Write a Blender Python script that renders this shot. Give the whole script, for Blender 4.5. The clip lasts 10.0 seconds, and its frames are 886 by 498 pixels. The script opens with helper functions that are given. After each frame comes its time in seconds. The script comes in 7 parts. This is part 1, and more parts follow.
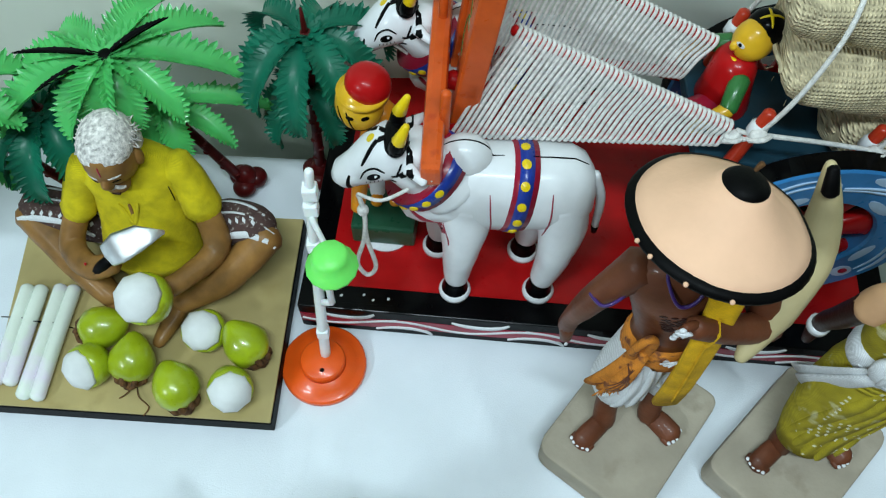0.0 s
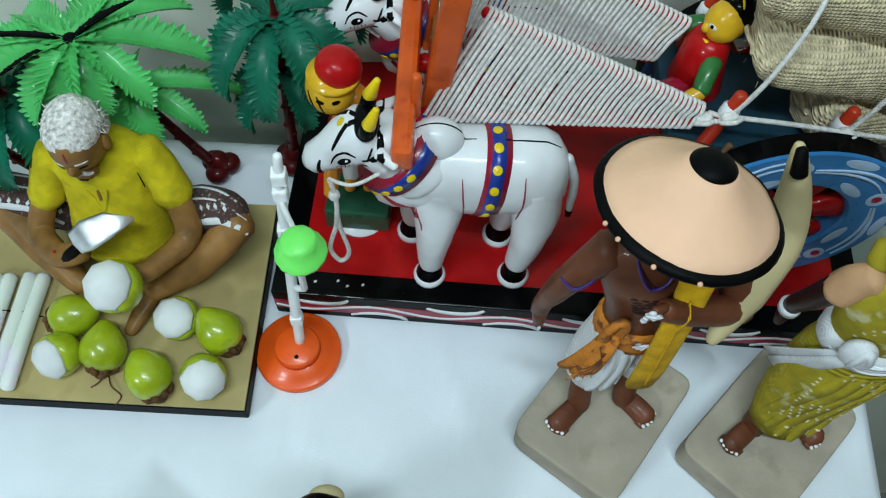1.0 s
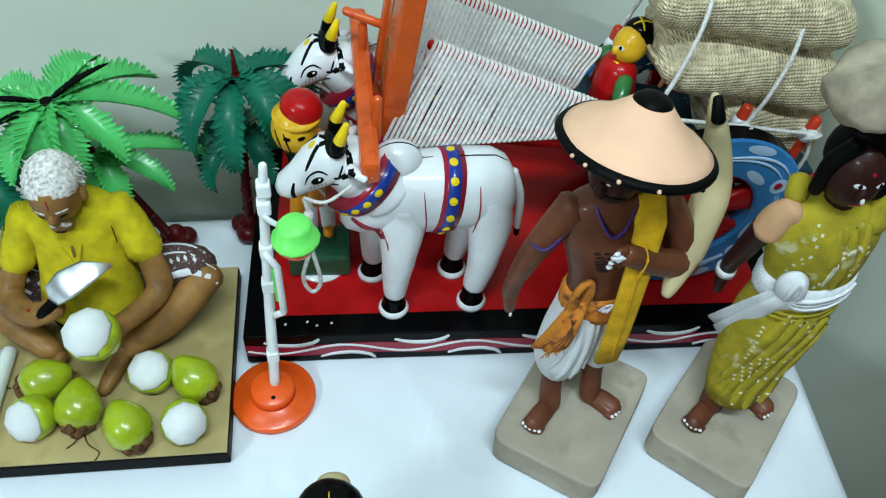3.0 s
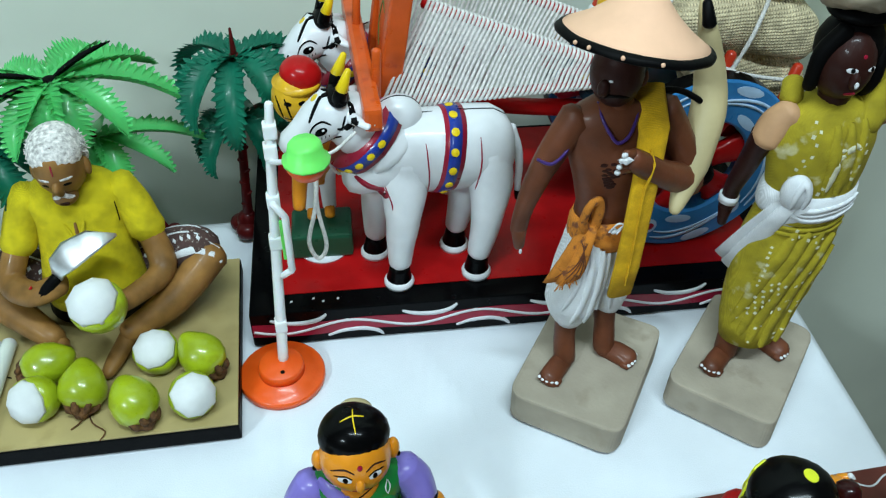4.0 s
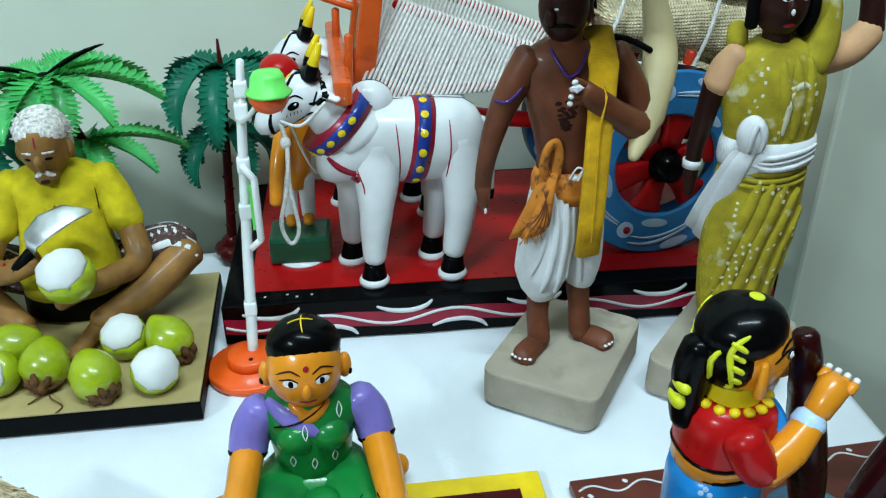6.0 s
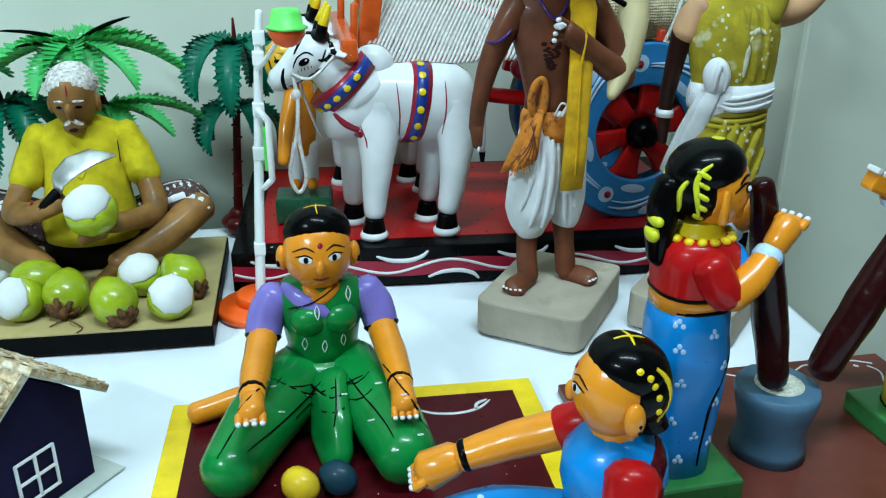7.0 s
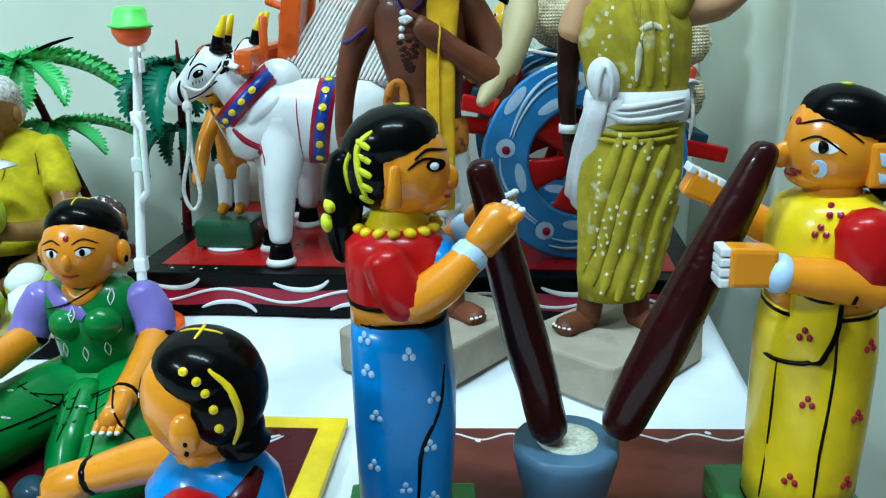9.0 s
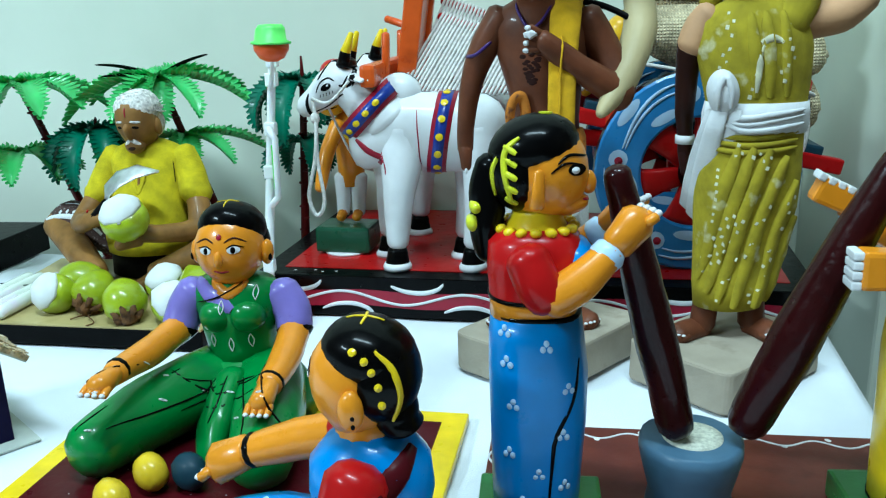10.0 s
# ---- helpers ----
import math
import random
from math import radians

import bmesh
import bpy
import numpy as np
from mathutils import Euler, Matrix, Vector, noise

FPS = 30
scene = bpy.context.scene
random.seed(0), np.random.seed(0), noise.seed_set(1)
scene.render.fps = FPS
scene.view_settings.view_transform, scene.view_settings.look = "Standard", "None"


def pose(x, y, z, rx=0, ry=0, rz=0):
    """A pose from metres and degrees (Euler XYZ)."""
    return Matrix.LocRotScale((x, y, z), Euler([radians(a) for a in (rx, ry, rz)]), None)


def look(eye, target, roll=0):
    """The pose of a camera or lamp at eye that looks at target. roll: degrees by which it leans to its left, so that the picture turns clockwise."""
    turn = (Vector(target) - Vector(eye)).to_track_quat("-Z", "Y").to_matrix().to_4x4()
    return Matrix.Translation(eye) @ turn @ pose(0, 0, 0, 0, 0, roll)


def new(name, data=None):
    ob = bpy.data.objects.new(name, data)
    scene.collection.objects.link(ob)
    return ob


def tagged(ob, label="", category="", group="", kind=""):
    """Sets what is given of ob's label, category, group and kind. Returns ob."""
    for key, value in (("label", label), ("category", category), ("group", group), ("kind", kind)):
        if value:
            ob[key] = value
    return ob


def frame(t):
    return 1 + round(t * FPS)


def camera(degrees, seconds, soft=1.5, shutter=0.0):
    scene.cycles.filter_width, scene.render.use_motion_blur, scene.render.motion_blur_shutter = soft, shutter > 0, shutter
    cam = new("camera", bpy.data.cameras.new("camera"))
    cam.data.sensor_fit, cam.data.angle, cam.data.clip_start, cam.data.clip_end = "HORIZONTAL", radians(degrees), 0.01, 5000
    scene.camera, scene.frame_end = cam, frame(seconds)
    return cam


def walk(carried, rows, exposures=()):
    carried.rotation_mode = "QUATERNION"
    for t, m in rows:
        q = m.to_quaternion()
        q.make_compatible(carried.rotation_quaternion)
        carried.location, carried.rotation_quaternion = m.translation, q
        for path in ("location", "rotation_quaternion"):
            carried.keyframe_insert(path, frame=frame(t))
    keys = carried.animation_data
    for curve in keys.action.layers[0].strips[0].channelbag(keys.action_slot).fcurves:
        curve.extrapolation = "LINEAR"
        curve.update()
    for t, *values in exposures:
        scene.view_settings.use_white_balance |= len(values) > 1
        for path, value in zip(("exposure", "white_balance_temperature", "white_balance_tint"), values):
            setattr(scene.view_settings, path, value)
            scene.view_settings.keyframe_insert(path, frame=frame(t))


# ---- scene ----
cam = camera(55.8, 10.0, soft=1.2)
METRES, EYE, TILT, LEAN, TURN = 1.0, 0.635, -59.75, 0.0, 0.0
ROWS = [
    (0.0, 0.0, 0.0, 0.0, 0.0, 0.0, -0.0),
    (0.5, 0.0046, -0.0052, -0.0038, -0.13, -1.3, -0.04),
    (1.0, 0.0075, 0.0035, -0.001, -1.11, -0.95, 0.42),
    (1.5, -0.0211, 0.0172, 0.0316, -2.84, 0.84, 2.78),
    (2.0, -0.0606, -0.0026, -0.017, -4.65, 3.37, 4.64),
    (2.5, -0.036, -0.0291, -0.0653, -6.18, 6.84, 5.36),
    (4.0, -0.0789, -0.0029, -0.2195, -7.65, 17.27, 10.6),
    (4.5, -0.0725, 0.0038, -0.2732, -7.29, 21.91, 11.28),
    (5.0, -0.0658, 0.025, -0.3159, -7.11, 24.88, 10.97),
    (5.5, -0.0478, 0.0416, -0.3238, -6.0, 27.48, 10.22),
    (7.0, -0.0886, 0.0812, -0.4916, -6.97, 36.37, 10.89),
    (7.5, -0.0093, 0.0898, -0.4938, -7.56, 37.77, 12.33),
    (8.0, 0.0651, 0.1409, -0.4937, -6.25, 39.41, 11.94),
    (8.5, 0.1103, 0.1399, -0.5, -2.8, 41.64, 6.75),
    (9.0, 0.1504, 0.1511, -0.5008, 0.92, 42.7, 0.34),
    (9.5, 0.1495, 0.1433, -0.5205, 3.29, 43.52, -3.16),
    (10.0, 0.1277, 0.1372, -0.523, 4.42, 43.6, -4.31),
]
walk(cam, [(t, pose(0, 0, EYE, TILT, LEAN, TURN) @ pose(METRES * x, METRES * y, METRES * z, 90 + pitch, roll, yaw)) for t, x, y, z, yaw, pitch, roll in ROWS], exposures=[(0, -0.4, 6700, 12), (0.5, -0.5, 6700, 12), (1.1, -0.54, 6700, 12), (2, -0.34, 6600, 11), (3, -0.25, 6600, 11), (5.5, -0.15, 6550, 10), (7, -0.07, 6250, 6), (8.5, 0.14, 6150, 5), (10, 0.1, 6050, 3)])
# ---- world and lights ----
from mathutils.bvhtree import BVHTree

world = bpy.data.worlds.new("room_air")
scene.world = world
world.use_nodes = True
world.node_tree.nodes["Background"].inputs[0].default_value = (0.75, 0.85, 0.9, 1)
world.node_tree.nodes["Background"].inputs[1].default_value = 0.02


def area_lamp(name, eye, target, size, size_y, watts, colour):
    data = bpy.data.lights.new(name, "AREA")
    data.shape, data.size, data.size_y, data.energy, data.color = "RECTANGLE", size, size_y, watts, colour
    ob = new(name, data)
    ob.matrix_world = look(eye, target)
    return ob


# Both lamps are unseen; the ceiling one is assumed and lifts the right side.
KEY_EYE, KEY_AT = (-1.6, -1.05, 1.5), (0.1, 0.2, 0.1)
area_lamp("tube_light_wall", KEY_EYE, KEY_AT, 0.7, 0.1, 40, (0.77, 1.0, 1.1))
area_lamp("assumed_light_ceiling", (0.05, -0.45, 1.82), (0.2, 0.1, 0.1), 1.1, 0.1, 34, (0.77, 1.0, 1.1))

# ---- materials ----
MATS = {}


def mat(name, colour, rough=0.5, var=0.08, scale=60.0, bump=0.15, bump_scale=400.0, coat=0.0, metal=0.0, second=None, second_scale=25.0, second_at=0.6, trans=0.0, sss=0.0, spec=0.4):
    """A paint, clay, cloth or plastic: broad stain, fine grain and relief."""
    if name in MATS:
        return MATS[name]
    m = bpy.data.materials.new(name)
    m.use_nodes = True
    nt = m.node_tree
    b = nt.nodes["Principled BSDF"]
    tc = nt.nodes.new("ShaderNodeTexCoord")
    n1 = nt.nodes.new("ShaderNodeTexNoise")
    n1.inputs["Scale"].default_value, n1.inputs["Detail"].default_value = scale, 4
    nt.links.new(tc.outputs["Object"], n1.inputs["Vector"])
    ramp = nt.nodes.new("ShaderNodeValToRGB")
    lo = [max(0, c * (1 - 2.2 * var)) for c in colour]
    hi = [min(1, c * (1 + 1.2 * var)) for c in colour]
    ramp.color_ramp.elements[0].position, ramp.color_ramp.elements[1].position = 0.3, 0.7
    ramp.color_ramp.elements[0].color, ramp.color_ramp.elements[1].color = (*lo, 1), (*hi, 1)
    nt.links.new(n1.outputs["Fac"], ramp.inputs[0])
    out = ramp.outputs[0]
    if second:
        n3 = nt.nodes.new("ShaderNodeTexNoise")
        n3.inputs["Scale"].default_value, n3.inputs["Detail"].default_value = second_scale, 6
        nt.links.new(tc.outputs["Object"], n3.inputs["Vector"])
        r3 = nt.nodes.new("ShaderNodeValToRGB")
        r3.color_ramp.elements[0].position, r3.color_ramp.elements[1].position = second_at, second_at + 0.12
        nt.links.new(n3.outputs["Fac"], r3.inputs[0])
        mix = nt.nodes.new("ShaderNodeMix")
        mix.data_type = "RGBA"
        nt.links.new(r3.outputs[0], mix.inputs[0])
        nt.links.new(out, mix.inputs[6])
        mix.inputs[7].default_value = (*second, 1)
        out = mix.outputs[2]
    nt.links.new(out, b.inputs["Base Color"])
    n2 = nt.nodes.new("ShaderNodeTexNoise")
    n2.inputs["Scale"].default_value, n2.inputs["Detail"].default_value = bump_scale, 5
    nt.links.new(tc.outputs["Object"], n2.inputs["Vector"])
    bp = nt.nodes.new("ShaderNodeBump")
    bp.inputs["Strength"].default_value, bp.inputs["Distance"].default_value = bump, 0.001
    nt.links.new(n2.outputs["Fac"], bp.inputs["Height"])
    nt.links.new(bp.outputs[0], b.inputs["Normal"])
    rr = nt.nodes.new("ShaderNodeMapRange")
    rr.inputs["To Min"].default_value, rr.inputs["To Max"].default_value = max(0.03, rough - 0.1), min(1, rough + 0.12)
    nt.links.new(n2.outputs["Fac"], rr.inputs["Value"])
    nt.links.new(rr.outputs[0], b.inputs["Roughness"])
    b.inputs["Metallic"].default_value = metal
    b.inputs["Coat Weight"].default_value = coat
    b.inputs["Specular IOR Level"].default_value = spec
    b.inputs["Coat Roughness"].default_value = 0.12
    b.inputs["Transmission Weight"].default_value = trans
    b.inputs["Subsurface Weight"].default_value = sss
    b.inputs["Subsurface Scale"].default_value = 0.004
    MATS[name] = m
    return m


def enamel(name, colour, **k):
    return mat(name, colour, **{**dict(rough=0.3, var=0.09, scale=45, bump=0.3, bump_scale=110, coat=0.25, spec=0.25), **k})


def woven(name, colour, size=1500.0, bump=0.6, low=0.82, **k):
    """Cloth or jute: two crossed thread waves in the relief and the tone."""
    m = mat(name, colour, **{**dict(rough=0.9, var=0.12, scale=90, bump=0.3), **k})
    nt = m.node_tree
    b = nt.nodes["Principled BSDF"]
    tc = next(n for n in nt.nodes if n.type == "TEX_COORD")
    waves = []
    for axis in ("X", "Z"):
        w = nt.nodes.new("ShaderNodeTexWave")
        w.bands_direction = axis
        w.inputs["Scale"].default_value, w.inputs["Distortion"].default_value, w.inputs["Detail"].default_value = size / 6.28, 1.5, 1
        nt.links.new(tc.outputs["Object"], w.inputs["Vector"])
        waves.append(w)
    mx = nt.nodes.new("ShaderNodeMath")
    mx.operation = "MULTIPLY"
    nt.links.new(waves[0].outputs["Fac"], mx.inputs[0])
    nt.links.new(waves[1].outputs["Fac"], mx.inputs[1])
    bp = nt.nodes.new("ShaderNodeBump")
    bp.inputs["Strength"].default_value, bp.inputs["Distance"].default_value = bump, 1.2 / size
    nt.links.new(mx.outputs[0], bp.inputs["Height"])
    nt.links.new(b.inputs["Normal"].links[0].from_socket, bp.inputs["Normal"])
    nt.links.new(bp.outputs[0], b.inputs["Normal"])
    src = b.inputs["Base Color"].links[0].from_socket
    mix = nt.nodes.new("ShaderNodeMix")
    mix.data_type, mix.blend_type = "RGBA", "MULTIPLY"
    mr = nt.nodes.new("ShaderNodeMapRange")
    mr.inputs["To Min"].default_value, mr.inputs["To Max"].default_value = low, 1.35
    nt.links.new(mx.outputs[0], mr.inputs["Value"])
    nt.links.new(src, mix.inputs[6])
    nt.links.new(mr.outputs[0], mix.inputs[7])
    mix.inputs[0].default_value = 0.8
    nt.links.new(mix.outputs[2], b.inputs["Base Color"])
    return m


WALL = mat("wall_paint", (0.635, 0.68, 0.58), rough=0.75, var=0.04, scale=5, bump=0.12, bump_scale=90, second=(0.59, 0.635, 0.54), second_scale=3, second_at=0.58)
# Ceiling, brown walls and floor are unseen; dark colours hold back the fill light.
CEIL = mat("unseen_ceiling_dark", (0.3, 0.31, 0.3), rough=0.9, var=0.02, scale=4)
DIM = mat("unseen_wall_dark", (0.16, 0.13, 0.1), rough=0.8, var=0.06, scale=5)
FLOOR = mat("unseen_floor_dark", (0.2, 0.19, 0.17), rough=0.4, var=0.06, scale=6)
SHEET = mat("white_sheet", (0.72, 0.76, 0.81), rough=0.85, var=0.03, scale=14, bump=0.25, bump_scale=900)
PLY = mat("varnished_ply", (0.42, 0.33, 0.14), rough=0.38, var=0.1, scale=16, bump=0.12, bump_scale=250, second=(0.34, 0.26, 0.1), second_scale=22, second_at=0.56)
BLACK = enamel("black_paint", (0.0015, 0.0015, 0.0018), coat=0.14, spec=0.03)
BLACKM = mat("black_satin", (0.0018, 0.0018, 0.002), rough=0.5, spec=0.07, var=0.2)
RED = enamel("red_paint", (0.42, 0.006, 0.007), spec=0.12, coat=0.2)
CRIMSON = enamel("crimson_paint", (0.3, 0.008, 0.03))
MAROON = enamel("maroon_paint", (0.06, 0.003, 0.006), spec=0.1, coat=0.12, second=(0.05, 0.006, 0.008), second_scale=60)
BROWNB = enamel("brown_board_paint", (0.12, 0.03, 0.021), spec=0.15, coat=0.12, rough=0.35, second=(0.09, 0.025, 0.018), second_scale=40)
VERMIL = enamel("vermilion_paint", (0.5, 0.035, 0.012))
ORANGE = enamel("orange_red_paint", (0.62, 0.09, 0.012), second=(0.45, 0.05, 0.01), second_scale=70)
ORANGEP = mat("orange_plastic", (0.85, 0.1, 0.008), rough=0.35, var=0.03, coat=0.2, sss=0.1)
WHITE = enamel("white_paint", (0.69, 0.7, 0.72), rough=0.35, coat=0.25, var=0.04, second=(0.68, 0.68, 0.7), second_scale=35, second_at=0.62)
WHITEP = mat("white_plastic", (0.82, 0.84, 0.85), rough=0.4, var=0.02, sss=0.1)
LIME = mat("green_plastic", (0.16, 0.75, 0.13), rough=0.4, var=0.04, sss=0.15)
YELLOW = enamel("yellow_paint", (0.8, 0.56, 0.01))
SKIN = enamel("orange_skin_paint", (0.72, 0.25, 0.012), var=0.06, coat=0.4, spec=0.3)
SKINY = enamel("yellow_skin_paint", (0.75, 0.42, 0.02))
BLUE = enamel("blue_paint", (0.008, 0.215, 0.6), var=0.07)
NAVY = enamel("navy_paint", (0.012, 0.04, 0.28))
WHEELBLUE = enamel("wheel_blue_paint", (0.03, 0.2, 0.48))
LIGHTBLUE = enamel("pale_blue_paint", (0.45, 0.62, 0.82))
GREEN = enamel("green_paint", (0.008, 0.19, 0.035), spec=0.2, coat=0.3, second=(0.01, 0.16, 0.04), second_scale=50)
DGREEN = enamel("dark_green_paint", (0.01, 0.07, 0.035))
BASEGREEN = enamel("leaf_green_paint", (0.03, 0.16, 0.04))
HAIRY = enamel("lime_yellow_paint", (0.6, 0.62, 0.02))
VIOLET = enamel("violet_paint", (0.2, 0.16, 0.5))
PURPLE = enamel("purple_cord_paint", (0.05, 0.02, 0.14))
SLEEVE = mat("tan_sleeve_clay", (0.56, 0.31, 0.16), rough=0.65, var=0.1, scale=40, bump=0.3, bump_scale=250)
SLATE = enamel("slate_blue_paint", (0.065, 0.135, 0.21), rough=0.45, coat=0.1, bump=0.3)
CREAMG = mat("grain_cream", (0.6, 0.6, 0.5), rough=0.9, var=0.15, scale=500, bump=0.6)
CLAY = mat("fired_clay", (0.36, 0.31, 0.24), rough=0.9, var=0.08, scale=30, bump=0.35, bump_scale=350, second=(0.29, 0.245, 0.185), second_scale=45, second_at=0.6)
DARKSKIN = mat("brown_clay_paint", (0.135, 0.04, 0.017), rough=0.5, var=0.16, scale=50, bump=0.3, bump_scale=220, coat=0.1, spec=0.25)
DARKERSKIN = mat("dark_clay_paint", (0.028, 0.008, 0.006), spec=0.12, rough=0.45, var=0.12, scale=50, bump=0.25, coat=0.1)
TANSKIN = mat("tan_clay_paint", (0.27, 0.13, 0.035), rough=0.5, var=0.2, scale=45, bump=0.3, bump_scale=220, coat=0.08, spec=0.25)
PEACH = mat("peach_clay", (0.78, 0.46, 0.3), rough=0.7, var=0.05, scale=25, bump=0.25, bump_scale=250)
HAIRW = mat("white_wool", (0.72, 0.69, 0.66), rough=0.95, var=0.25, scale=300, bump=1.0, bump_scale=700)
HORN = mat("pale_horn", (0.5, 0.41, 0.22), rough=0.5, var=0.08, scale=30, bump=0.2)
SHIRT = woven("yellow_cotton", (0.62, 0.5, 0.006), 3000, 0.4)
MUSTARD = woven("mustard_cotton", (0.72, 0.4, 0.006), 3000, 0.4)
WHITEC = woven("white_cotton", (0.7, 0.715, 0.735), 3400, 0.25, var=0.03)
PRINT = woven("cream_print", (0.68, 0.66, 0.46), 3200, 0.3)
SARI = woven("olive_sari_cotton", (0.37, 0.295, 0.014), 3200, 0.3, second=(0.62, 0.58, 0.35), second_scale=55, second_at=0.61)
ORANGEC = woven("orange_print_cotton", (0.6, 0.2, 0.02), 3000, 0.4, second=(0.16, 0.05, 0.02), second_scale=160, second_at=0.55)
BAND = woven("dark_printed_cotton", (0.075, 0.04, 0.035), 3000, 0.3, second=(0.4, 0.35, 0.32), second_scale=420, second_at=0.6)
JUTE = woven("jute_burlap", (0.72, 0.6, 0.38), 760, 1.0, low=0.72, var=0.18, scale=120)
COTTON = mat("white_string", (0.74, 0.72, 0.69), rough=0.9, var=0.1, scale=300, bump=0.8, bump_scale=1500)
FROND = mat("green_frond_plastic", (0.07, 0.46, 0.12), rough=0.4, spec=0.25, var=0.12, scale=30, sss=0.1, coat=0.2)
FRONDD = mat("teal_frond_plastic", (0.004, 0.13, 0.075), rough=0.38, spec=0.2, var=0.15, scale=40, coat=0.06)
TRUNK = mat("red_brown_plastic", (0.08, 0.005, 0.005), spec=0.12, rough=0.4, var=0.15, scale=80, coat=0.2)
COCO = mat("green_coconut_paint", (0.33, 0.42, 0.012), rough=0.3, var=0.12, scale=40, coat=0.4, second=(0.24, 0.27, 0.01), second_scale=40)
COCOW = mat("white_coconut_cut", (0.7, 0.715, 0.71), rough=0.7, var=0.04, bump=0.5, bump_scale=120)
FIBRE = mat("coconut_fibre", (0.13, 0.055, 0.016), rough=0.9, var=0.35, scale=200, bump=1.0, bump_scale=500)
STEEL = mat("knife_steel", (0.86, 0.88, 0.9), rough=0.4, var=0.08, scale=90, metal=1.0, bump=0.25, bump_scale=140)
PEARL = mat("pearly_plastic", (0.74, 0.8, 0.72), rough=0.2, var=0.04, scale=25, coat=0.6, second=(0.78, 0.7, 0.82), second_scale=18, second_at=0.5)
PESTLE = enamel("pestle_maroon", (0.022, 0.002, 0.0025), spec=0.08, coat=0.28, bump=0.9, bump_scale=170)
INDIGO = mat("indigo_card", (0.008, 0.006, 0.035), spec=0.1, rough=0.7, var=0.15, scale=40)
THATCH = mat("straw_thatch", (0.55, 0.42, 0.25), rough=0.9, var=0.3, scale=260, bump=1.0, bump_scale=300, second=(0.75, 0.66, 0.5), second_scale=120, second_at=0.5)
CARD = mat("grey_card", (0.5, 0.54, 0.5), rough=0.8, var=0.05)
ROCK = mat("lumpy_clay_load", (0.3, 0.25, 0.18), rough=0.95, var=0.2, scale=60, bump=1.0, bump_scale=160)
TEAL = enamel("teal_paint", (0.008, 0.035, 0.055), rough=0.5, spec=0.2, coat=0.1)
BRASSY = enamel("gourd_yellow", (0.7, 0.47, 0.02), bump=0.3)

# ---- modelling helpers ----


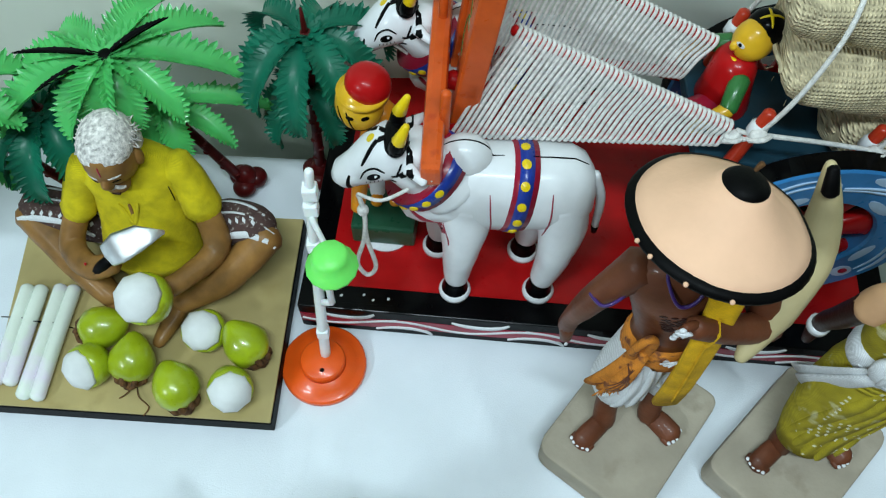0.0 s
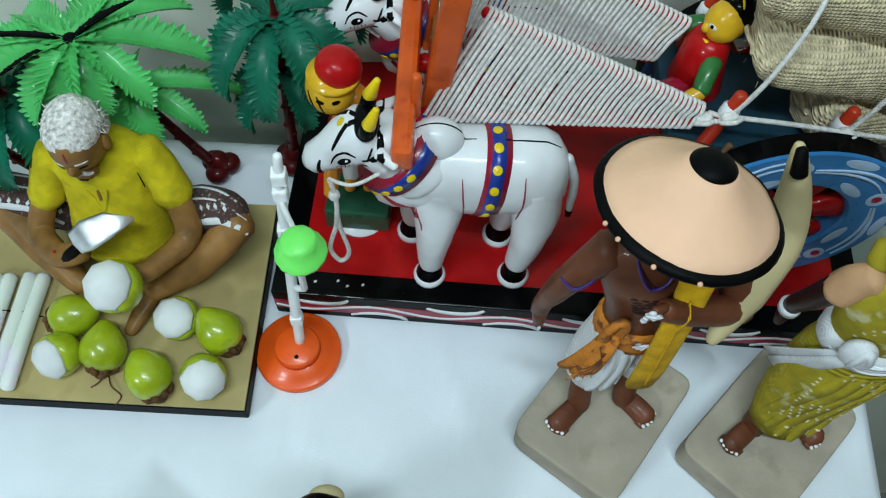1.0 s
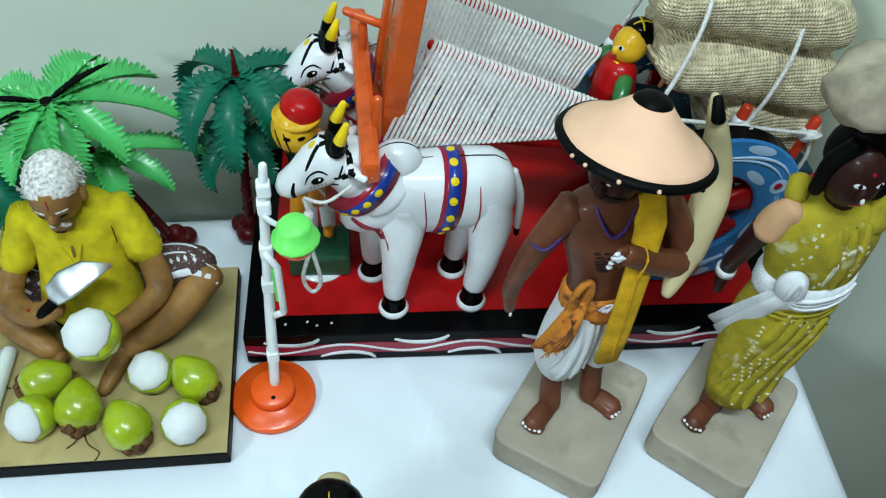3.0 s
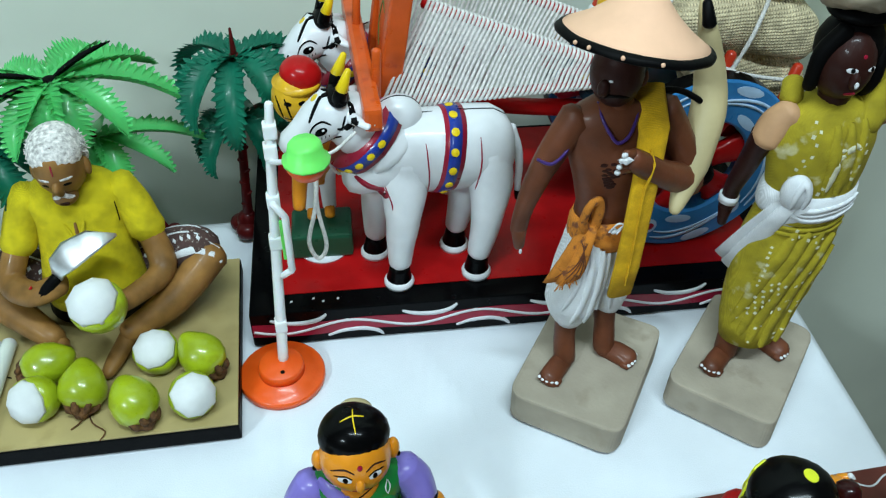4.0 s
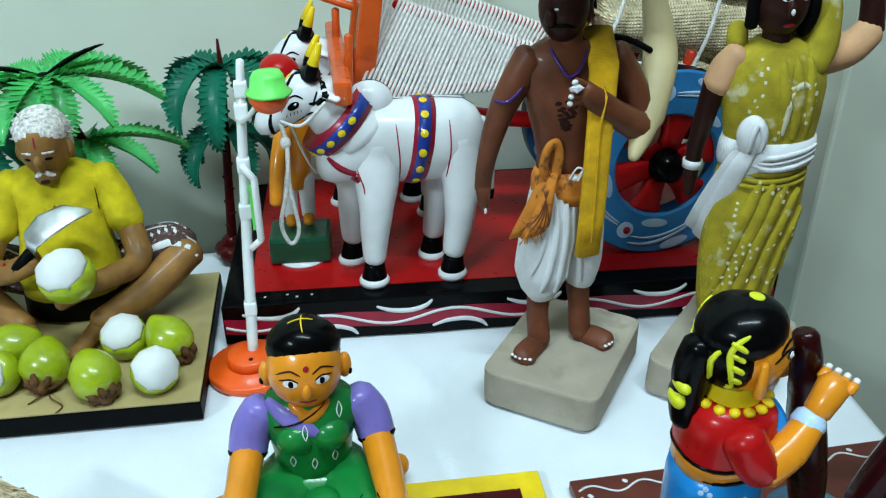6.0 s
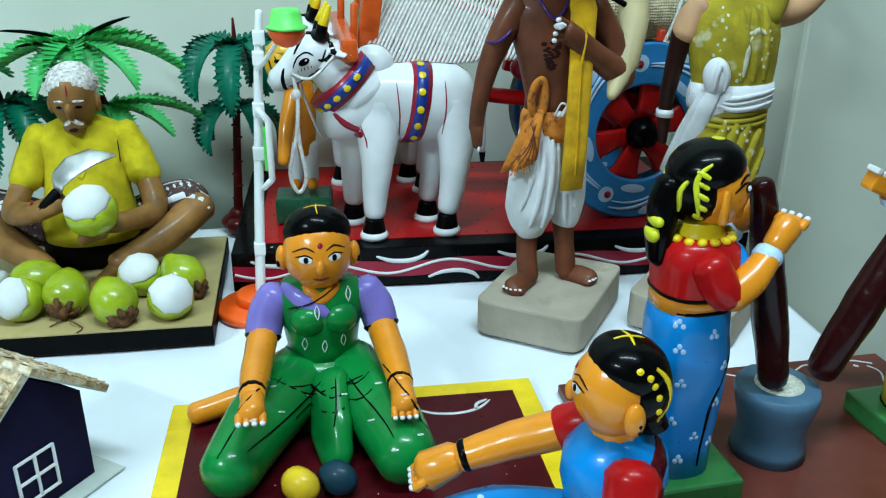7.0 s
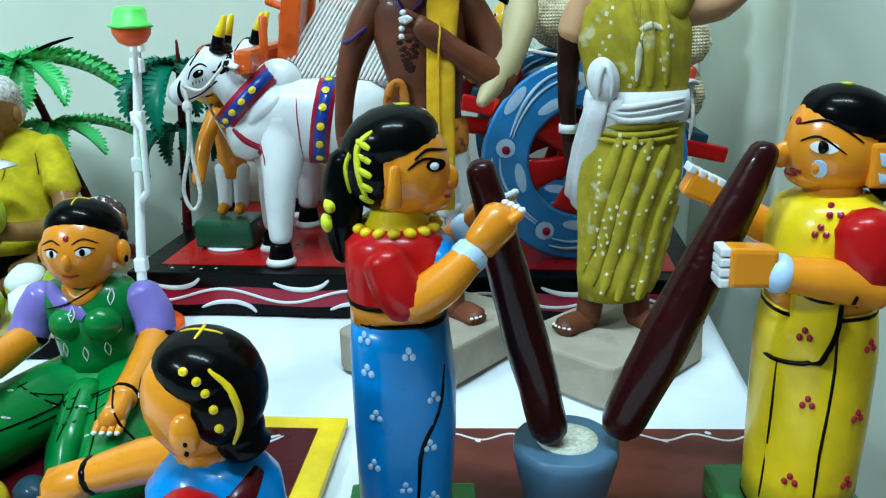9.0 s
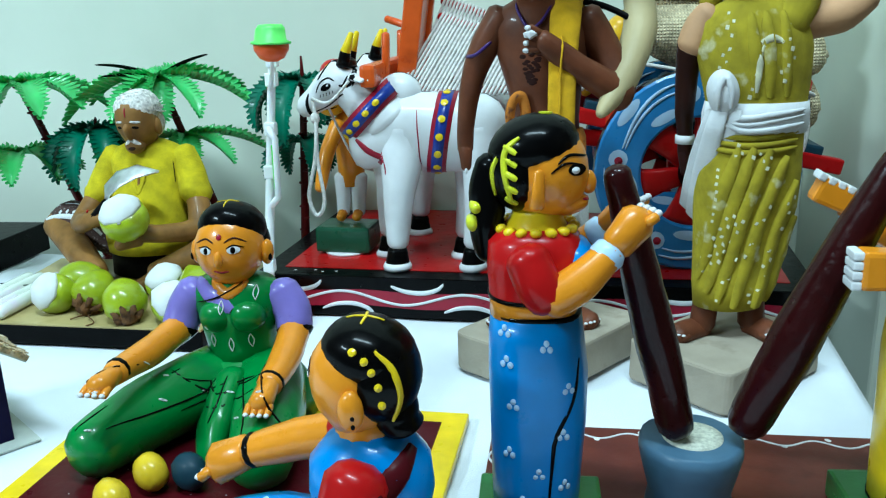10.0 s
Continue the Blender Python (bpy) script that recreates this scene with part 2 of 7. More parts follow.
class Sculpt:
    """Shapes joined into one mesh, with paint laid on the surface."""

    def __init__(self):
        self.bm = bmesh.new()
        self.mats = []
        self.tree = None

    def slot(self, m):
        if m not in self.mats:
            self.mats.append(m)
        return self.mats.index(m)

    def loft(self, rings, m, seg=20, power=1.0, smooth=True):
        """rings: (centre, half axis a, half axis b)."""
        k, rows = self.slot(m), []
        for c, a, b in rings:
            c, a, b = Vector(c), Vector(a), Vector(b)
            row = []
            for i in range(seg):
                w = 2 * math.pi * i / seg
                x, y = math.cos(w), math.sin(w)
                x, y = math.copysign(abs(x) ** power, x), math.copysign(abs(y) ** power, y)
                row.append(self.bm.verts.new(c + a * x + b * y))
            rows.append(row)
        made = []
        for r, s in zip(rows, rows[1:]):
            for i in range(seg):
                made.append(self.bm.faces.new((r[i], r[(i + 1) % seg], s[(i + 1) % seg], s[i])))
        made.append(self.bm.faces.new(rows[0][::-1]))
        made.append(self.bm.faces.new(rows[-1]))
        for f in made:
            f.material_index, f.smooth = k, smooth
        self.tree = None
        return self

    def stack(self, x, y, rows, m, seg=24, power=1.0, turn=0.0):
        """Upright body: rows of (z, rx, ry[, dx, dy])."""
        ca, sa = math.cos(radians(turn)), math.sin(radians(turn))
        rings = []
        for r in rows:
            z, rx, ry, dx, dy = (*r, 0, 0)[:5]
            rings.append(((x + dx, y + dy, z), (rx * ca, rx * sa, 0), (-ry * sa, ry * ca, 0)))
        return self.loft(rings, m, seg, power)

    def tube(self, pts, radii, m, seg=12, flat=1.0):
        """A limb along points, with rounded ends and in-between rings."""
        pts = [Vector(p) for p in pts]
        if not isinstance(radii, (list, tuple)):
            radii = [radii] * len(pts)
        fine, rad = [], []
        n = len(pts)
        for i in range(n - 1):
            p0, p1, p2, p3 = pts[max(i - 1, 0)], pts[i], pts[i + 1], pts[min(i + 2, n - 1)]
            steps = 5 if n > 2 else 2
            for s in range(steps):
                t = s / steps
                fine.append(0.5 * (2 * p1 + (p2 - p0) * t + (2 * p0 - 5 * p1 + 4 * p2 - p3) * t * t + (3 * p1 - p0 - 3 * p2 + p3) * t ** 3))
                rad.append(radii[i] * (1 - t) + radii[i + 1] * t)
        fine.append(pts[-1])
        rad.append(radii[-1])
        d0, d1 = (fine[1] - fine[0]).normalized(), (fine[-1] - fine[-2]).normalized()
        fine = [fine[0] - d0 * rad[0] * 0.55, fine[0] - d0 * rad[0] * 0.35] + fine + [fine[-1] + d1 * rad[-1] * 0.35, fine[-1] + d1 * rad[-1] * 0.55]
        rad = [rad[0] * 0.35, rad[0] * 0.75] + rad + [rad[-1] * 0.75, rad[-1] * 0.35]
        a = d0.orthogonal().normalized()
        rings = []
        for i, p in enumerate(fine):
            d = (fine[min(i + 1, len(fine) - 1)] - fine[max(i - 1, 0)]).normalized()
            a = (a - d * a.dot(d)).normalized()
            rings.append((p, a * rad[i], d.cross(a) * rad[i] * flat))
        return self.loft(rings, m, seg)

    def ball(self, c, r, m, turn=(0, 0, 0), seg=22, rows=12):
        r = r if isinstance(r, (list, tuple)) else (r, r, r)
        k = self.slot(m)
        rot = Matrix.LocRotScale(c, Euler([radians(v) for v in turn]), r)
        made = bmesh.ops.create_uvsphere(self.bm, u_segments=seg, v_segments=rows, radius=1, matrix=rot)
        for v in made["verts"]:
            for f in v.link_faces:
                f.material_index, f.smooth = k, True
        self.tree = None
        return self

    def box(self, c, size, m, turn=(0, 0, 0), bevel=0.002, smooth=False):
        k = self.slot(m)
        t = bmesh.new()
        bmesh.ops.create_cube(t, size=1, matrix=Matrix.LocRotScale(c, Euler([radians(v) for v in turn]), size))
        if bevel:
            bmesh.ops.bevel(t, geom=t.edges[:], offset=bevel, segments=2, affect="EDGES", profile=0.6)
        verts = {v: self.bm.verts.new(v.co) for v in t.verts}
        for f in t.faces:
            g = self.bm.faces.new([verts[v] for v in f.verts])
            g.material_index, g.smooth = k, smooth
        t.free()
        self.tree = None
        return self

    def slab(self, corners, z0, z1, m, bevel=0.002, segs=2):
        """A flat board with the given plan corners, counter-clockwise."""
        k = self.slot(m)
        t = bmesh.new()
        lo = [t.verts.new((x, y, z0)) for x, y in corners]
        hi = [t.verts.new((x, y, z1)) for x, y in corners]
        n = len(lo)
        t.faces.new(lo[::-1]), t.faces.new(hi)
        for i in range(n):
            t.faces.new((lo[i], lo[(i + 1) % n], hi[(i + 1) % n], hi[i]))
        if bevel:
            bmesh.ops.bevel(t, geom=t.edges[:], offset=bevel, segments=segs, affect="EDGES", profile=0.5)
        verts = {v: self.bm.verts.new(v.co) for v in t.verts}
        for f in t.faces:
            g = self.bm.faces.new([verts[v] for v in f.verts])
            g.material_index = k
        t.free()
        self.tree = None
        return self

    def wobble(self, amp, freq, seed=0.0):
        off = Vector((seed, seed * 1.7, seed * 0.6))
        for v in self.bm.verts:
            v.co += noise.noise_vector(v.co * freq + off) * amp
        self.tree = None
        return self

    def onto(self, p, d):
        if self.tree is None:
            self.bm.normal_update()
            self.tree = BVHTree.FromBMesh(self.bm)
        d = Vector(d).normalized()
        hit, nrm, _, _ = self.tree.ray_cast(Vector(p), d)
        if hit is None:
            return None, None
        return hit, (nrm if nrm.dot(d) < 0 else -nrm)

    def dabs(self, spots, d, m, up=(0, 0, 1), lift=0.0003, seg=12):
        """Paint dots: (origin, half width, half height) thrown along d onto the surface."""
        todo = []
        for p, w, h in spots:
            hit, nrm = self.onto(p, d)
            if hit is not None:
                todo.append((hit, nrm, w, h))
        k = self.slot(m)
        for hit, nrm, w, h in todo:
            u = Vector(up)
            u = u - nrm * u.dot(nrm)
            if u.length < 1e-4:
                u = nrm.orthogonal()
            u.normalize()
            s = u.cross(nrm)
            mid = self.bm.verts.new(hit + nrm * lift * 2.2)
            ring = [self.bm.verts.new(hit + nrm * lift + s * w * math.cos(2 * math.pi * i / seg) + u * h * math.sin(2 * math.pi * i / seg)) for i in range(seg)]
            low = [self.bm.verts.new(v.co - nrm * (lift + 0.0012) ) for v in ring]
            for i in range(seg):
                j = (i + 1) % seg
                for f in (self.bm.faces.new((mid, ring[i], ring[j])), self.bm.faces.new((ring[i], low[i], low[j], ring[j]))):
                    f.material_index, f.smooth = k, False
        return self

    def stroke(self, pts, d, width, m, lift=0.0004, taper=True, steps=5):
        """A painted line thrown along d onto the surface."""
        pts = [Vector(p) for p in pts]
        fine = []
        n = len(pts)
        for i in range(n - 1):
            p0, p1, p2, p3 = pts[max(i - 1, 0)], pts[i], pts[i + 1], pts[min(i + 2, n - 1)]
            for s in range(steps):
                t = s / steps
                fine.append(0.5 * (2 * p1 + (p2 - p0) * t + (2 * p0 - 5 * p1 + 4 * p2 - p3) * t * t + (3 * p1 - p0 - 3 * p2 + p3) * t ** 3))
        fine.append(pts[-1])
        hits = [h for h in (self.onto(p, d) for p in fine) if h[0] is not None]
        if len(hits) < 2:
            return self
        k = self.slot(m)
        rows = []
        for i, (h, nrm) in enumerate(hits):
            along = hits[min(i + 1, len(hits) - 1)][0] - hits[max(i - 1, 0)][0]
            side = along.cross(nrm)
            if side.length < 1e-9:
                continue
            side.normalize()
            w = width / 2 * (math.sin(math.pi * (i + 0.6) / (len(hits) + 0.2)) ** 0.5 if taper else 1)
            rows.append([self.bm.verts.new(h + side * w - nrm * 0.0006), self.bm.verts.new(h + side * w * 0.8 + nrm * lift), self.bm.verts.new(h - side * w * 0.8 + nrm * lift), self.bm.verts.new(h - side * w - nrm * 0.0006)])
        for a, b in zip(rows, rows[1:]):
            if (a[1].co - b[1].co).length > 0.02:
                continue
            for i in range(3):
                f = self.bm.faces.new((a[i], a[i + 1], b[i + 1], b[i]))
                f.material_index, f.smooth = k, i == 1 or width > 0.0046
        return self

    def done(self, name, parent=None, label="", category="", group="", kind=""):
        bmesh.ops.recalc_face_normals(self.bm, faces=self.bm.faces[:])
        me = bpy.data.meshes.new(name)
        self.bm.to_mesh(me)
        self.bm.free()
        for m in self.mats:
            me.materials.append(m)
        ob = new(name, me)
        ob.parent = parent
        return tagged(ob, label, category, group, kind)


def thing(name, at, label, category, group=""):
    ob = new(name)
    ob.location = at
    bpy.context.view_layer.update()
    return tagged(ob, label, category, group)


def part(name, sc, parent, label="", pivot=None):
    """Links a Sculpt as one mesh under a thing or part; its points are in world metres."""
    ob = sc.done(name, None, label)
    ob.parent = parent
    bpy.context.view_layer.update()
    ob.matrix_parent_inverse = parent.matrix_world.inverted()
    return ob


def plan_rect(corner, angle, length, depth):
    c, s = math.cos(radians(angle)), math.sin(radians(angle))
    x, y = corner
    return [(x, y), (x + c * length, y + s * length), (x + c * length - s * depth, y + s * length + c * depth), (x - s * depth, y + c * depth)]


def round_plan(corners, r, steps=3):
    """The same plan outline with its corners rounded."""
    out, n = [], len(corners)
    for i in range(n):
        p, c, q = Vector(corners[i - 1]), Vector(corners[i]), Vector(corners[(i + 1) % n])
        a, b = c + (p - c).normalized() * r, c + (q - c).normalized() * r
        for k in range(steps + 1):
            t = k / steps
            v = a * (1 - t) ** 2 + c * 2 * t * (1 - t) + b * t * t
            out.append((v.x, v.y))
    return out


# ---- the room ----
def block(name, lo, hi, m, label, category):
    s = Sculpt()
    s.slab([(lo[0], lo[1]), (hi[0], lo[1]), (hi[0], hi[1]), (lo[0], hi[1])], lo[2], hi[2], m, bevel=0.004)
    return s.done(name, None, label, category, kind="structure")


# Added unseen shell: floor, ceiling and brown walls, kept dark against bounced light.
block("floor", (-1.8, -1.82, -0.85), (1.6, 0.7, -0.75), FLOOR, "unseen floor below the table, dark grey to cut bounced light", "floor")
block("ceiling", (-1.8, -1.82, 1.9), (1.6, 0.7, 2.0), CEIL, "unseen ceiling, dark grey to cut bounced light", "ceiling")
block("wall_back", (-1.8, 0.535, -0.75), (0.415, 0.7, 1.9), WALL, "pale grey-green painted wall behind the table", "wall")
block("wall_pillar", (0.415, 0.311, -0.75), (1.6, 0.7, 1.9), WALL, "pale grey-green projecting wall corner", "wall")
block("wall_left", (-1.8, -1.72, -0.75), (-1.7, 0.535, 1.9), DIM, "unseen side wall, dark brown to cut bounced light", "wall")
block("wall_right", (1.5, -1.72, -0.75), (1.6, 0.311, 1.9), DIM, "unseen side wall, dark brown to cut bounced light", "wall")
block("wall_front", (-1.8, -1.82, -0.75), (1.6, -1.72, 1.9), DIM, "unseen front wall, dark brown to cut bounced light", "wall")


def build_table():
    t = thing("table", (-0.3, 0.0, -0.75), "long display table under a white cotton sheet", "table")
    s = Sculpt()
    k = s.slot(SHEET)
    nx, ny = 190, 130
    x0, x1, y0, y1 = -1.0, 0.352, -0.45, 0.476
    grid = []
    for j in range(ny + 1):
        row = []
        for i in range(nx + 1):
            u, v = i / nx, j / ny
            y = y0 + (y1 - y0) * v
            xr = x1 + 0.1 * (y - 0.2) if y > -0.1 else x1 - 0.03
            x = x0 + (xr - x0) * u
            yy = y - 0.06 * (x + 0.2) * v
            p = Vector((x, yy, 0))
            h = 0.0016 * noise.noise(Vector((x * 11, yy * 15, 1.3))) + 0.001 * noise.noise(Vector((x * 30, yy * 11, 4.1)))
            for fx, fy, ang, amp in ((0.0, 0.12, 80, 0.0024), (0.05, 0.15, 95, 0.0018), (-0.09, 0.1, 70, 0.0016), (-0.3, 0.13, 5, 0.0015), (0.1, 0.02, 20, 0.0014), (-0.12, 0.155, 84, 0.002), (-0.072, 0.14, 97, 0.0022), (-0.02, 0.17, 62, 0.0018), (0.03, 0.2, 100, 0.002)):
                dx, dy = x - fx, yy - fy
                c, sn = math.cos(radians(ang)), math.sin(radians(ang))
                al, ac = dx * c + dy * sn, -dx * sn + dy * c
                ac += 0.006 * math.sin(al * 30 + fx * 50)
                h += 1.5 * amp * math.exp(-(ac / 0.0035) ** 2) * math.exp(-(al / 0.07) ** 2)
            open_cloth = (-0.06 < x < 0.06 and 0.125 < yy < 0.26) or (-0.16 < x < 0.06 and 0.13 < yy < 0.195)
            z = min(h - 0.0022, 0.004 if open_cloth else 0.0004)
            if i == 0 or i == nx or j == 0 or j == ny:
                z = -0.006
            row.append(s.bm.verts.new((x, yy, z)))
        grid.append(row)
    for j in range(ny):
        for i in range(nx):
            f = s.bm.faces.new((grid[j][i], grid[j][i + 1], grid[j + 1][i + 1], grid[j + 1][i]))
            f.material_index, f.smooth = k, True
    rim = [grid[0][i] for i in range(nx)] + [grid[j][nx] for j in range(ny)] + [grid[ny][i] for i in range(nx, 0, -1)] + [grid[j][0] for j in range(ny, 0, -1)]
    low = [s.bm.verts.new((v.co.x + 0.006 * math.sin(i * 0.35), v.co.y + 0.006 * math.sin(i * 0.35), -0.22)) for i, v in enumerate(rim)]
    for i in range(len(rim)):
        j = (i + 1) % len(rim)
        f = s.bm.faces.new((rim[i], low[i], low[j], rim[j]))
        f.material_index, f.smooth = k, True
    part("tablecloth", s, t, "creased white cotton sheet")
    s = Sculpt()
    s.box((-0.33, 0.0, -0.035), (1.26, 0.88, 0.03), PLY, bevel=0.003)
    part("tabletop", s, t, "plain wooden tabletop")
    for x in (-0.9, 0.24):
        for y in (-0.38, 0.38):
            s = Sculpt()
            s.box((x, y, -0.4), (0.05, 0.05, 0.7), PLY, bevel=0.004)
            part("leg", s, t)
    return t


build_table()


def build_tube(name, at, turn, length, label):
    t = thing(name, at, label, "lamp")
    s = Sculpt()
    s.box(at, (length, 0.05, 0.03), WHITEP, turn=turn, bevel=0.006)
    part("housing", s, t)
    return t


build_tube("tube_light", (-1.684, -1.05, 1.54), (0, 0, 90), 0.75, "white wall tube light fitting")
# Ceiling fitting is assumed, added only to go with its lamp.
build_tube("tube_light", (0.05, -0.45, 1.8852), (0, 0, 0), 1.2, "assumed white ceiling tube light fitting, out of view")


# ---- plants ----
def add_frond(s, root, yaw, rise, length, droop, width, m, pairs=15, fold=0.55):
    """A comb-leaved plastic frond that arches out from root."""
    c, sn = math.cos(radians(yaw)), math.sin(radians(yaw))
    out, side = Vector((c, sn, 0)), Vector((-sn, c, 0))
    n = pairs + 2
    spine = []
    for i in range(n + 1):
        t = i / n
        a = radians(rise) - radians(droop) * t
        step = length / n
        spine.append((spine[-1] + (out * math.cos(a) + Vector((0, 0, 1)) * math.sin(a)) * step) if spine else Vector(root))
    s.tube([spine[0], spine[n // 3], spine[2 * n // 3], spine[n]], [0.0013, 0.0012, 0.001, 0.0006], m, seg=6)
    k = s.slot(m)
    for i in range(1, n + 1):
        t = i / n
        along = (spine[min(i + 1, n)] - spine[i - 1]).normalized()
        up = side.cross(along)
        w = width * (math.sin(math.pi * min(1, 0.12 + 0.86 * t)) ** 0.6) * (1 + 0.1 * math.sin(i * 2.1 + yaw))
        half = length / n * 0.5
        for sg in (-1, 1):
            tipd = (side * sg * 0.78 + along * 0.45 - up * fold).normalized()
            p = spine[i]
            a0, a1 = p - along * half, p + along * half
            tip = p + tipd * w
            mid0 = p + tipd * w * 0.8 - along * half * 0.92
            mid1 = p + tipd * w * 0.8 + along * half * 0.92
            ridge = p + tipd * w * 0.75 + up * half * 0.55
            base = p + up * half * 0.55
            V = [s.bm.verts.new(q) for q in (a0, a1, mid0, mid1, tip, ridge, base)]
            for q in ((0, 2, 5, 6), (6, 5, 3, 1), (2, 4, 5), (5, 4, 3)):
                f = s.bm.faces.new([V[j] for j in q])
                f.material_index = k
                f.smooth = False
    # ribbed web that joins the leaflets near the midrib
    rows = []
    for i in range(n + 1):
        along = (spine[min(i + 1, n)] - spine[max(i - 1, 0)]).normalized()
        up = side.cross(along)
        w = width * 0.62 * math.sin(math.pi * min(1, 0.1 + 0.88 * i / n))
        rows.append([s.bm.verts.new(spine[i] + (side * sg - up * fold * abs(sg)) * w - up * 0.0008 + along * 0.4 * abs(sg) * w) for sg in (-1, -0.5, 0, 0.5, 1)])
    for a, b in zip(rows, rows[1:]):
        for j in range(4):
            f = s.bm.faces.new((a[j], a[j + 1], b[j + 1], b[j]))
            f.material_index, f.smooth = k, True


def build_palm(base, crown, tiers, m, label, trunk_r=0.0042, spike=0.0, foot=True, dark=None):
    t = thing("toy_palm_tree", base, label, "toy tree", "toy palm trees")
    b, c = Vector(base), Vector(crown)
    s = Sculpt()
    pts = [b + (c - b) * f for f in (0, 0.33, 0.66, 1)]
    s.tube(pts, [trunk_r * 1.25, trunk_r, trunk_r * 0.9, trunk_r * 0.8], TRUNK, seg=10)
    for i in range(1, 15):
        p = b + (c - b) * (i / 15)
        s.ball(p + Vector((trunk_r * 0.5 * (-1) ** i, -trunk_r * 0.4, 0)), (trunk_r * 0.85, trunk_r * 0.85, trunk_r * 0.35), TRUNK, seg=8, rows=6)
    if spike:
        s.tube([c, c + Vector((0, 0, spike))], [trunk_r * 0.7, trunk_r * 0.25], TRUNK, seg=8)
    part("trunk", s, t, "ringed red-brown plastic trunk")
    if foot:
        s = Sculpt()
        for a in range(0, 360, 120):
            s.ball((b.x + 0.008 * math.cos(radians(a + 20)), b.y + 0.008 * math.sin(radians(a + 20)), 0.009), (0.0105, 0.0105, 0.0088), TRUNK)
        s.ball((b.x, b.y, 0.014), (0.01, 0.01, 0.013), TRUNK)
        part("foot", s, t, "lobed dark red plastic foot")
    for at, fronds in tiers:
        for yaw, rise, length, droop, width, *dk in fronds:
            s = Sculpt()
            add_frond(s, at, yaw, rise, length, droop, width, dk[0] if dk else m)
            part("frond", s, t)
    s = Sculpt()
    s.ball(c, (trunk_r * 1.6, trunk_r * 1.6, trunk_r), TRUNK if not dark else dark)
    part("crown_cap", s, t)
    return t


C1, C1B = (-0.1, 0.441, 0.188), (-0.104, 0.442, 0.13)
build_palm((-0.112, 0.446, 0), C1, [
    (C1, [(a, 20 + 10 * (i % 2), 0.076 + 0.007 * (i % 3), 125, 0.018) for i, a in enumerate((196, 228, 262, 300, 338, 18, 75, 140))]),
    (C1B, [(a, 22, 0.06 + 0.006 * (i % 2), 125, 0.0145) for i, a in enumerate((190, 228, 300, 345, 60, 130))])],
    FRONDD, "toy palm with dark teal fronds and red trunk", spike=0.026)
C2, C2B = (-0.235, 0.41, 0.199), (-0.216, 0.416, 0.142)
build_palm((-0.178, 0.438, 0), C2, [
    (C2, [(206, 8, 0.1, 60, 0.021), (176, 10, 0.08, 55, 0.018), (142, 12, 0.06, 45, 0.018), (68, 14, 0.07, 40, 0.02), (34, 12, 0.088, 45, 0.02), (4, 8, 0.1, 50, 0.02),
          (262, 6, 0.058, 110, 0.026), (296, -4, 0.058, 80, 0.019), (330, 0, 0.07, 60, 0.018), (236, -4, 0.066, 60, 0.018),
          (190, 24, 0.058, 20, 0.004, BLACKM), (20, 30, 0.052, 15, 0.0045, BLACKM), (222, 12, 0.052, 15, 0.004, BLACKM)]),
    (C2B, [(6, 10, 0.088, 42, 0.015), (300, -6, 0.05, 70, 0.016), (262, -8, 0.046, 70, 0.014), (338, 4, 0.066, 50, 0.015), (182, 4, 0.062, 50, 0.015), (100, 8, 0.05, 50, 0.015)])],
    FROND, "toy palm with bright green comb-leaved fronds", dark=BLACKM)
C3 = (-0.3, 0.402, 0.15)
build_palm((-0.262, 0.435, 0), C3, [
    (C3, [(a, 18, 0.07 + 0.006 * (i % 3), 120, 0.019) for i, a in enumerate((200, 232, 268, 305, 342, 30, 95, 150))])],
    FRONDD, "toy palm with drooping dark teal fronds", spike=0.012)
C4, C4B = (-0.358, 0.378, 0.196), (-0.372, 0.385, 0.13)
build_palm((-0.31, 0.42, 0), C4, [
    (C4, [(a, 14, 0.072 + 0.01 * (i % 2), 60, 0.021) for i, a in enumerate((200, 240, 275, 312, 350, 30, 80, 140))]),
    (C4B, [(a, 18, 0.062, 75, 0.018) for a in (190, 240, 290, 335, 40)])],
    FROND, "toy palm with bright green fronds and leaning trunk")

# ---- coconut seller's board ----
s = Sculpt()
BOARD = [(-0.352, 0.221), (-0.131, 0.206), (-0.121, 0.391), (-0.36, 0.404)]
s.slab(BOARD, 0.0, 0.016, BLACKM, bevel=0.0012)
s.slab([(-0.3512, 0.2219), (-0.1318, 0.2069), (-0.1218, 0.3902), (-0.3592, 0.4032)], 0.0155, 0.0175, PLY, bevel=0.0004)
s.done("display_board", None, "varnished plywood display board with black edges", "board")


